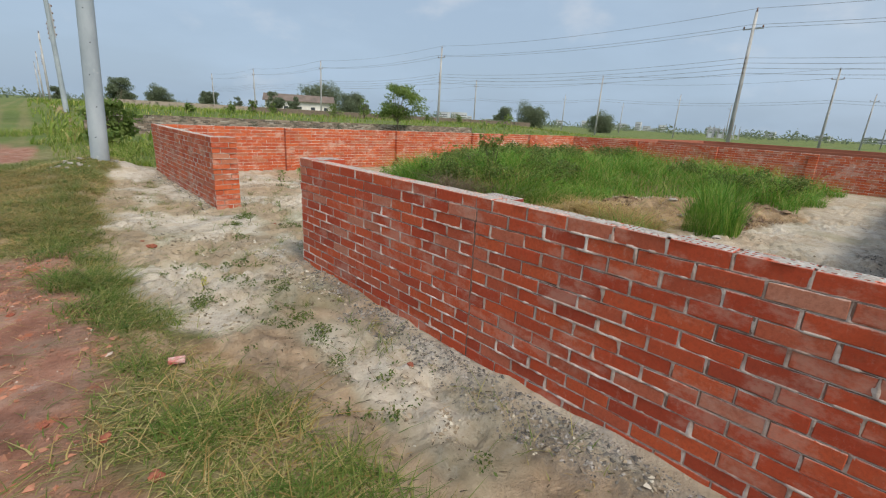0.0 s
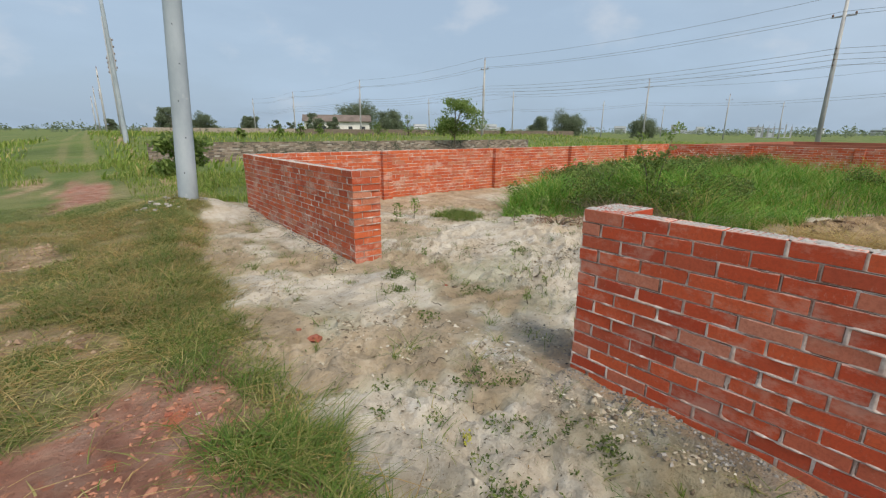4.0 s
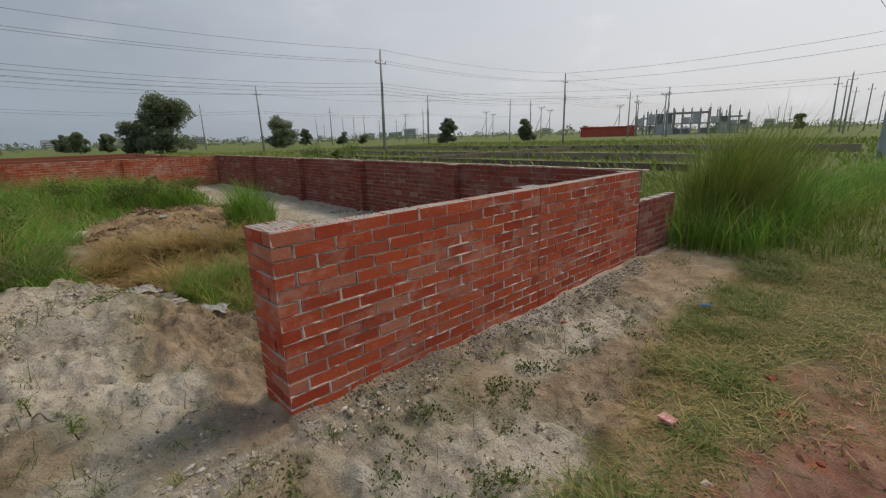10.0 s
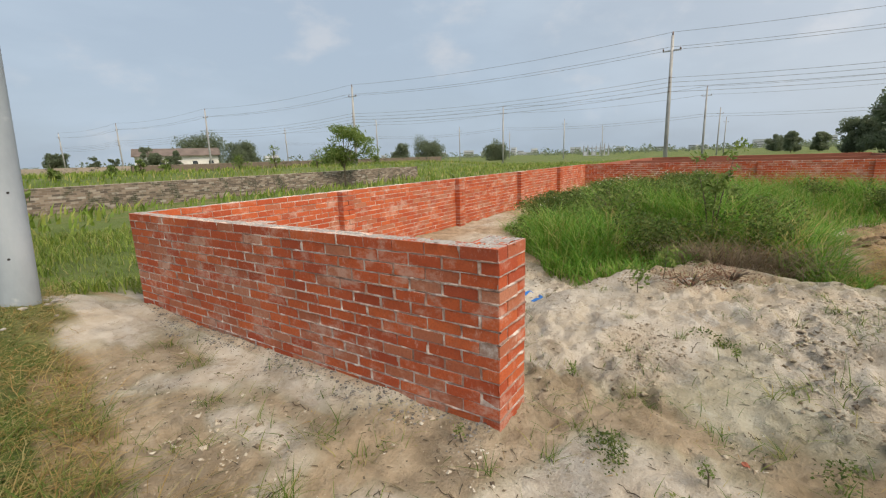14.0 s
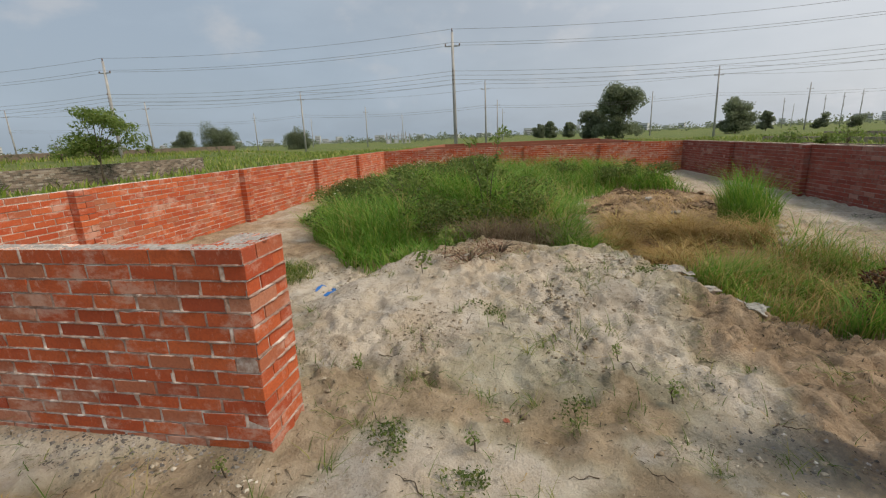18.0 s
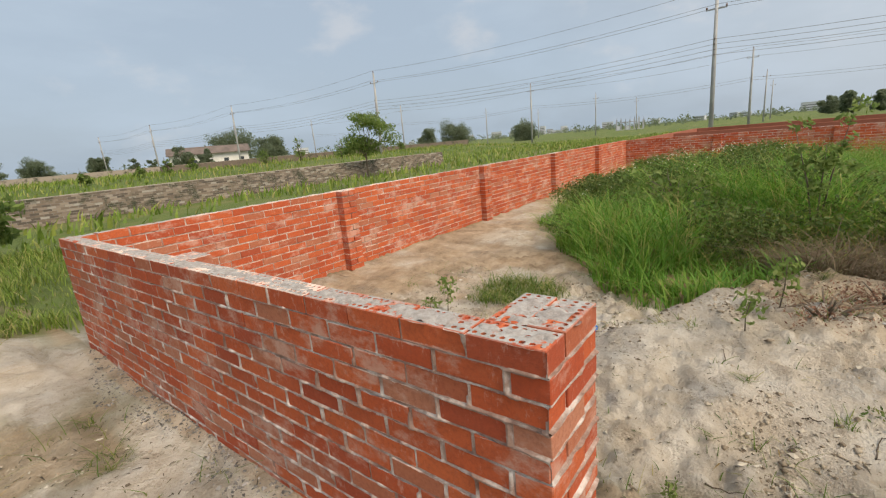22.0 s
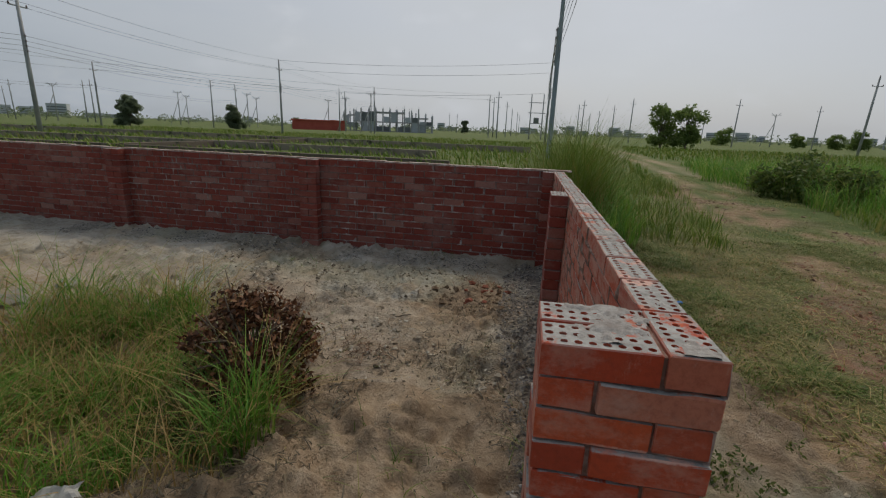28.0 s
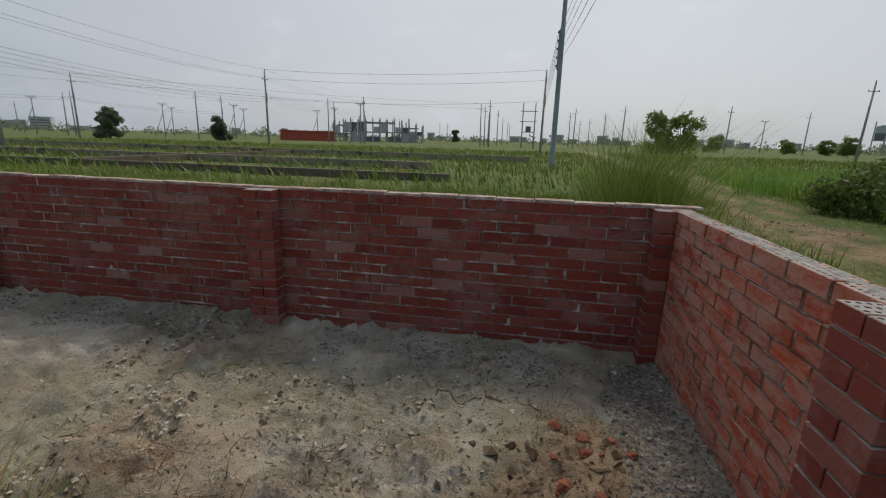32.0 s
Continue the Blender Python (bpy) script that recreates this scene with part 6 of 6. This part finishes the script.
def frame_building(label, at, rz, w, d, floors, fh, bays, infill, seed):
    r = random.Random(seed)
    t = thing("building_frame", label, "building", at, rz)
    for f in range(floors + 1):
        span = w if f < floors else w * 0.55
        part("slab", one_box(-span / 2, span / 2, -d / 2, d / 2, f * fh - 0.15, f * fh + 0.15), m_conc, t)
    for i in range(bays + 1):
        x = -w / 2 + 0.3 + (w - 0.6) * i / bays
        for y in (-d / 2 + 0.3, d / 2 - 0.3):
            top = floors * fh + r.uniform(0.4, 1.6)
            post = part("column", one_box(x - 0.22, x + 0.22, y - 0.22, y + 0.22, 0, top), m_conc, t)
            part("rebar", tube(bmesh.new(), [(x, y, top - 0.1), (x + 0.05, y, top + r.uniform(0.6, 1.3))], [0.05, 0.035], 4), m_conc_dark, post)
    for f in range(floors):
        for i in range(bays):
            if r.random() < infill:
                x = -w / 2 + 0.3 + (w - 0.6) * i / bays
                part("infill_wall", one_box(x + 0.3, x + (w - 0.6) / bays - 0.3, -d / 2 + 0.2, -d / 2 + 0.4, f * fh + 0.16, f * fh + fh * r.choice((0.55, 0.95))), m_far if r.random() < 0.65 else m_conc_dark, t)
    return t


frame_building("grey concrete building under construction with open floors", polar(-70.6, 170), -70.6 + 90 + 180, 23, 14, 2, 3.3, 9, 0.85, 3)
frame_building("grey concrete wing under construction", polar(-66.6, 172), -66.6 + 270, 7, 12, 2, 2.7, 3, 0.6, 4)
frame_building("grey concrete wing under construction", polar(-75.0, 172), -75.0 + 270, 8, 12, 2, 2.5, 3, 0.5, 5)
frame_building("tall open concrete frame under construction", polar(-122.8, 260), -122.8 + 270, 8, 8, 4, 2.9, 2, 0.3, 6)
frame_building("low reddish unfinished building frame", polar(15.1, 210), 15.1 + 270, 11, 8, 1, 3.2, 6, 0.3, 7)

t = thing("long_shed", "long low red painted shed", "building", polar(-62.6, 150), -62.6 + 270)
part("wall", one_box(-8, 8, -3, 3, -0.2, 2.6, 0.02), m_redwall, t)
part("roof", one_box(-8.3, 8.3, -3.3, 3.3, 2.6, 3.0, 0.05), m_redwall, t)

for i, (x, w, y, d, h) in enumerate([(19.2, 17.0, 11.9, 0.12, 1.06), (22.6, 16.0, -0.1, 0.12, 1.02), (36.2, 0.12, 0.0, 12.0, 1.06), (28.4, 0.12, 0.0, 12.0, 1.02)]):
    plain_wall("wall_far_%d" % (i + 1), "red brick wall of a neighbouring plot", x, x + w, y, y + d, h, m_farbrick)
for i, (x, w, y, d, h) in enumerate([(6, 30, -13.2, 0.25, 0.30), (8, 45, -19.5, 0.25, 0.38), (3, 60, -31, 0.25, 0.45), (22, 0.25, -31, 18, 0.35), (-34, 28, -18, 0.25, 0.3), (4, 34, 37.5, 0.25, 0.66), (18, 50, 52, 0.25, 1.7), (5, 60, 66, 0.25, 1.75)]):
    plain_wall("wall_low_%d" % (i + 1), "low dark weathered plot wall in the grass", x, x + w, y, y + d, h, m_old)

# skyline: pale blocks and a belt of trees on the horizon, haze painted into their colours
r = random.Random(17)
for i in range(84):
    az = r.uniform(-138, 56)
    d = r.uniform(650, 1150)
    t = thing("apartment_block", "distant apartment block on the skyline, paled with painted haze", "building", polar(az, d), az - 90 + r.uniform(-20, 20), "skyline blocks")
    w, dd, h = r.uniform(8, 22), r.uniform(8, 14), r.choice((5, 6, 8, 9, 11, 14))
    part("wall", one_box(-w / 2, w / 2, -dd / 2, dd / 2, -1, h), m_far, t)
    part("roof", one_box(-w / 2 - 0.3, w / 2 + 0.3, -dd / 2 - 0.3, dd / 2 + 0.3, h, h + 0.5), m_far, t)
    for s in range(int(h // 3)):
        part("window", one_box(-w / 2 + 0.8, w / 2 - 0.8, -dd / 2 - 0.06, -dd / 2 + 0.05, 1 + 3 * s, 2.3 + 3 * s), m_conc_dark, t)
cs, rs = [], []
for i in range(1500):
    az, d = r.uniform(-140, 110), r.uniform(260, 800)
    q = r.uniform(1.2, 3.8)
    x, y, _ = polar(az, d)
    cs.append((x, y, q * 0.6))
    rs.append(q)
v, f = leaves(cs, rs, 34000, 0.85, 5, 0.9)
tagged(new("far_woods", mesh_np("far_woods", v, f, m_leaf_hazed)), "belt of far trees and scrub on the horizon", "woods", kind="stuff")


# ---- small things on the ground ----
def lump(seed, size, mat, name):
    bm = bmesh.new()
    bmesh.ops.create_icosphere(bm, subdivisions=2, radius=1.0)
    r = random.Random(seed)
    for v in bm.verts:
        v.co *= 0.75 + 0.5 * noise.noise(v.co * 1.6 + Vector((seed, 0, 0)))
        v.co = Vector((v.co.x * size[0], v.co.y * size[1], v.co.z * size[2]))
    return mesh_bm(name, bm, mat)


def gz(x, y):
    return float(ground_z(np.array([x]), np.array([y]))[0])


def set_down(name, label, cat, me, x, y, lift=0.0, rz=0.0, group=""):
    ob = new(name, me)
    ob.matrix_basis = pose(x, y, gz(x, y) + lift, 0, 0, rz)
    return tagged(ob, label, cat, group)


for i in range(26):
    a, d = rng.uniform(0, 6.28), rng.uniform(0.16, 0.75)
    s = rng.uniform(0.02, 0.07)
    set_down("rubble_stone", "pale lump of concrete rubble at the pole base", "stone", lump(i, (s, s * 0.8, s * 0.55), m_stone, "rubble_stone"), 1.02 + d * math.cos(a) * 0.9 - 0.1, 12.1 + d * math.sin(a) * 0.6 - 0.1, 0.0, rng.uniform(0, 360), "rubble by the pole")
for i, (x, y, s) in enumerate([(7.35, 2.28, 0.17), (6.75, 2.45, 0.22), (6.62, 2.08, 0.13), (6.0, 6.0, 0.13), (6.8, 6.2, 0.10), (4.98, 5.95, 0.07), (4.9, 4.55, 0.15), (4.45, 4.35, 0.10), (5.05, 4.32, 0.12), (7.8, 2.05, 0.12), (9.3, 3.1, 0.13), (9.7, 3.5, 0.11), (8.9, 3.3, 0.10)]):
    set_down("stone", "pale broken concrete lump", "stone", lump(50 + i, (s, s * 0.75, s * 0.4), m_stone, "stone"), x, y, 0.02, rng.uniform(0, 360), "broken concrete lumps")
for i, (x, y, s) in enumerate([(0.35, 5.54, 0.035), (-0.12, 5.33, 0.03), (-0.83, 5.41, 0.045), (0.48, 5.16, 0.035), (0.88, 6.05, 0.03), (0.94, 5.86, 0.075), (0.30, 1.9, 0.05), (0.16, 2.3, 0.045), (-0.05, 2.6, 0.03), (0.42, 2.1, 0.03), (1.75, 2.0, 0.035), (-0.5, 3.4, 0.03), (-0.2, 4.2, 0.035), (-0.9, 2.9, 0.03), (2.5, 6.15, 0.03)]):
    set_down("brick_piece", "broken piece of orange-red brick on the dirt", "brick piece", lump(90 + i, (s, s * 0.8, s * 0.5), m_chip, "brick_piece"), x, y, s * 0.1, rng.uniform(0, 360), "brick pieces")
for i in range(11):
    x, y, s = rng.gauss(2.85, 0.22), rng.gauss(1.1, 0.16), rng.uniform(0.02, 0.05) if i > 3 else rng.uniform(0.05, 0.065)
    set_down("brick_piece", "broken piece of red brick on the plot's sand", "brick piece", lump(110 + i, (s, s * 0.8, s * 0.6), m_chip, "brick_piece"), x, y, s * 0.1, rng.uniform(0, 360), "brick pieces")
for i, (x, y, s) in enumerate([(0.41, 6.5, 0.09), (0.35, 6.65, 0.06), (0.22, 8.7, 0.04)]):
    set_down("stone", "brown earthy stone in the verge grass", "stone", lump(130 + i, (s, s * 0.7, s * 0.6), m_clay, "stone"), x, y, s * 0.15, rng.uniform(0, 360), "verge stones")
for i in range(60):
    x, y, s = (rng.gauss(1.95, 0.14), rng.gauss(4.86, 0.17), rng.uniform(0.006, 0.028)) if i < 42 else (rng.gauss(1.44, 0.05), rng.gauss(5.25, 0.06), rng.uniform(0.006, 0.02))
    set_down("lime_lump", "small white lump of lime mortar", "stone", lump(140 + i, (s, s * 0.7, s * 0.3), m_lime, "lime_lump"), x, y, 0, rng.uniform(0, 360), "lime lumps")

# dead roots and twigs
for i in range(64):
    if i < 34:
        x, y = rng.uniform(2.6, 6.5), rng.uniform(0.5, 2.6)
    else:
        x, y = rng.uniform(1.0, 4.6), rng.uniform(4.6, 9.0)
    if abs(x - 2.13) < 0.3 and not GAP[0] + 0.2 < y < GAP[1] - 0.2:
        continue
    a, n, d = rng.uniform(0, 6.28), 7, rng.uniform(0.012, 0.035)
    bm, pts = bmesh.new(), []
    px, py = x, y
    for q in range(n):
        pts.append((px - x, py - y, gz(px, py) - gz(x, y) + 0.004 + (0.012 if q in (2, 5) else 0)))
        a += rng.uniform(-0.5, 0.5)
        px, py = px + d * math.cos(a), py + d * math.sin(a)
    tube(bm, pts, [rng.uniform(0.0025, 0.0045) * (1 - 0.09 * q) for q in range(n)], 5)
    set_down("twig", "thin dead root lying on the sand", "twig", mesh_bm("twig", bm, m_twig), x, y, 0, 0, "dead roots and twigs")

bm = bmesh.new()
pts = [(0.16 * math.cos(a) * (1 + 0.25 * math.sin(3 * a)), 0.10 * math.sin(a), 0.02 + 0.012 * math.sin(2 * a)) for a in [i * 0.45 for i in range(13)]]
tube(bm, pts, [0.014 + 0.008 * math.sin(i) ** 2 for i in range(13)], 8)
set_down("blue_cloth", "crumpled strip of blue cloth on the sand", "cloth", mesh_bm("blue_cloth", bm, m_blue), 4.62, 8.2, 0.0, 20)


def packet(name, label, x, y, size, mat, rz):
    bm = box(bmesh.new(), -size[0] / 2, size[0] / 2, -size[1] / 2, size[1] / 2, 0, size[2], 0.003)
    for v in bm.verts:
        v.co.z += 0.006 * noise.noise(v.co * 30)
    ob = set_down(name, label, "litter", mesh_bm(name, bm, mat), x, y, 0.02, rz)
    return ob


m_pack = plaster("printed_card", (0.45, 0.04, 0.04), (0.62, 0.55, 0.52), 22.0)
packet("cigarette_packet", "crushed red and white card packet in grass", 0.57, 2.82, (0.06, 0.09, 0.022), m_pack, 75)
packet("plastic_wrapper", "small blue plastic wrapper on the sand", 1.03, 0.81, (0.08, 0.05, 0.014), m_blue, 25)
packet("paper_scrap", "white paper scrap on the sand heap", 4.72, 6.35, (0.05, 0.03, 0.006), m_film, 60)


def sheet(name, label, x, y, w, d, mat, rz):
    n = 14
    u = np.linspace(-0.5, 0.5, n)
    uu, vv = np.meshgrid(u, u, indexing="ij")
    px, py = uu * w * (1 + 0.3 * np.sin(5 * vv)), vv * d * (1 + 0.25 * np.sin(7 * uu))
    zz = 0.03 + 0.05 * vnoise(px, py, 0.07, 40) + 0.03 * vnoise(px, py, 0.03, 41)
    ids = np.arange(n * n).reshape(n, n)
    q = np.stack([ids[:-1, :-1], ids[1:, :-1], ids[1:, 1:], ids[:-1, 1:]], -1).reshape(-1, 4)
    ob = set_down(name, label, "litter", mesh_np(name, np.stack([px, py, zz], -1).reshape(-1, 3), q, mat, False), x, y, -0.02, rz)
    mod = ob.modifiers.new("thick", "SOLIDIFY")
    mod.thickness = 0.004
    return ob


sheet("plastic_sheet", "crumpled pale plastic sheet half buried in sand", 4.26, 4.07, 0.24, 0.15, m_film, 30)
sheet("cement_bag", "torn grey cement bag on the sand", 4.75, 4.6, 0.32, 0.2, m_stone, 70)


def weed(at, h, seed, mat, label):
    r = random.Random(seed)
    x, y = at
    t = thing("weed_plant", label, "plant", (x, y, gz(x, y)), r.uniform(0, 360), "young weeds on the sand")
    bm = bmesh.new()
    tube(bm, [(0, 0, -0.02), (0.02, 0.01, h * 0.5), (0.0, 0.03, h)], [0.005, 0.004, 0.002], 6)
    part("stem", bm, m_bark, t)
    v, f = leaves([(0, 0.02, h * q) for q in (0.45, 0.6, 0.75, 0.9, 1.0)], [h * 0.28] * 5, 70, h * 0.09, seed, 0.5)
    part("leaves", mesh_np("leaves", v, f, mat), None, t)


for i, (x, y, h) in enumerate([(4.85, 6.88, 0.34), (4.5, 7.05, 0.3), (2.2, 6.3, 0.12), (3.2, 5.4, 0.12), (3.0, 7.2, 0.15), (1.9, 7.5, 0.12), (3.9, 9.3, 0.3), (4.4, 9.5, 0.34), (2.7, 5.2, 0.14), (3.6, 6.2, 0.1)]):
    weed((x, y), h, 300 + i, m_leaf_light, "young green weed growing in sand")
weed((1.08, 4.2), 0.1, 320, leaf_material("yellow_weed_leaves", ((0.0, (0.30, 0.33, 0.05)), (0.5, (0.42, 0.42, 0.06)), (1.0, (0.55, 0.50, 0.08)))), "low weed with yellow flowers in sand")
bush("dry_plant", "withered reddish plant on the sand heap", (4.93, 6.62, gz(4.93, 6.62)), 0.34, 0.14, 330, m_red_dry, 900, 0.012)
bush("dry_plant", "withered reddish plant on the sand heap", (5.25, 6.3, gz(5.25, 6.3)), 0.26, 0.12, 331, m_red_dry, 500, 0.012)
_h = np.concatenate([np.random.RandomState(400 + i).normal(c, 0.12, (160, 2)) for i, c in enumerate([(4.48, 1.78), (4.93, 1.57), (2.9, 0.9), (3.6, 2.4)])])
grass("straw_heaps", "small heaps of dead straw and roots", _h, m_brown, 0.04, 0.12, 0.005, 2.5, 64)
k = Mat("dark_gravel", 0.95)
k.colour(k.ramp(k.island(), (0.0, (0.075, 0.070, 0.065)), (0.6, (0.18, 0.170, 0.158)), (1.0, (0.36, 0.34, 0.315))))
v, f = clods(np.concatenate([sample(8500, 2.2, 2.75, 0.0, 4.0, lambda x, y: 1.0 * (grit_and_shade(x, y) > 0.3), 37), sample(500, 1.6, 3.0, 4.3, 5.1, lambda x, y: 1.0 * (grit_and_shade(x, y) > 0.2), 38), sample(6000, 2.3, 9.0, -0.1, 0.5, lambda x, y: 1.0 * (grit_and_shade(x, y) > 0.3), 39), sample(7000, 1.72, 2.08, -0.1, 4.3, lambda x, y: ss(x + 0.4 * (vnoise(x, y, 0.2, 45) - 0.5), 1.75, 2.0), 48), sample(5000, 1.78, 2.08, 7.4, 11.7, lambda x, y: 0.7 * ss(x + 0.4 * (vnoise(x, y, 0.2, 45) - 0.5), 1.85, 2.05), 49)]), 0.004, 0.018, 65)
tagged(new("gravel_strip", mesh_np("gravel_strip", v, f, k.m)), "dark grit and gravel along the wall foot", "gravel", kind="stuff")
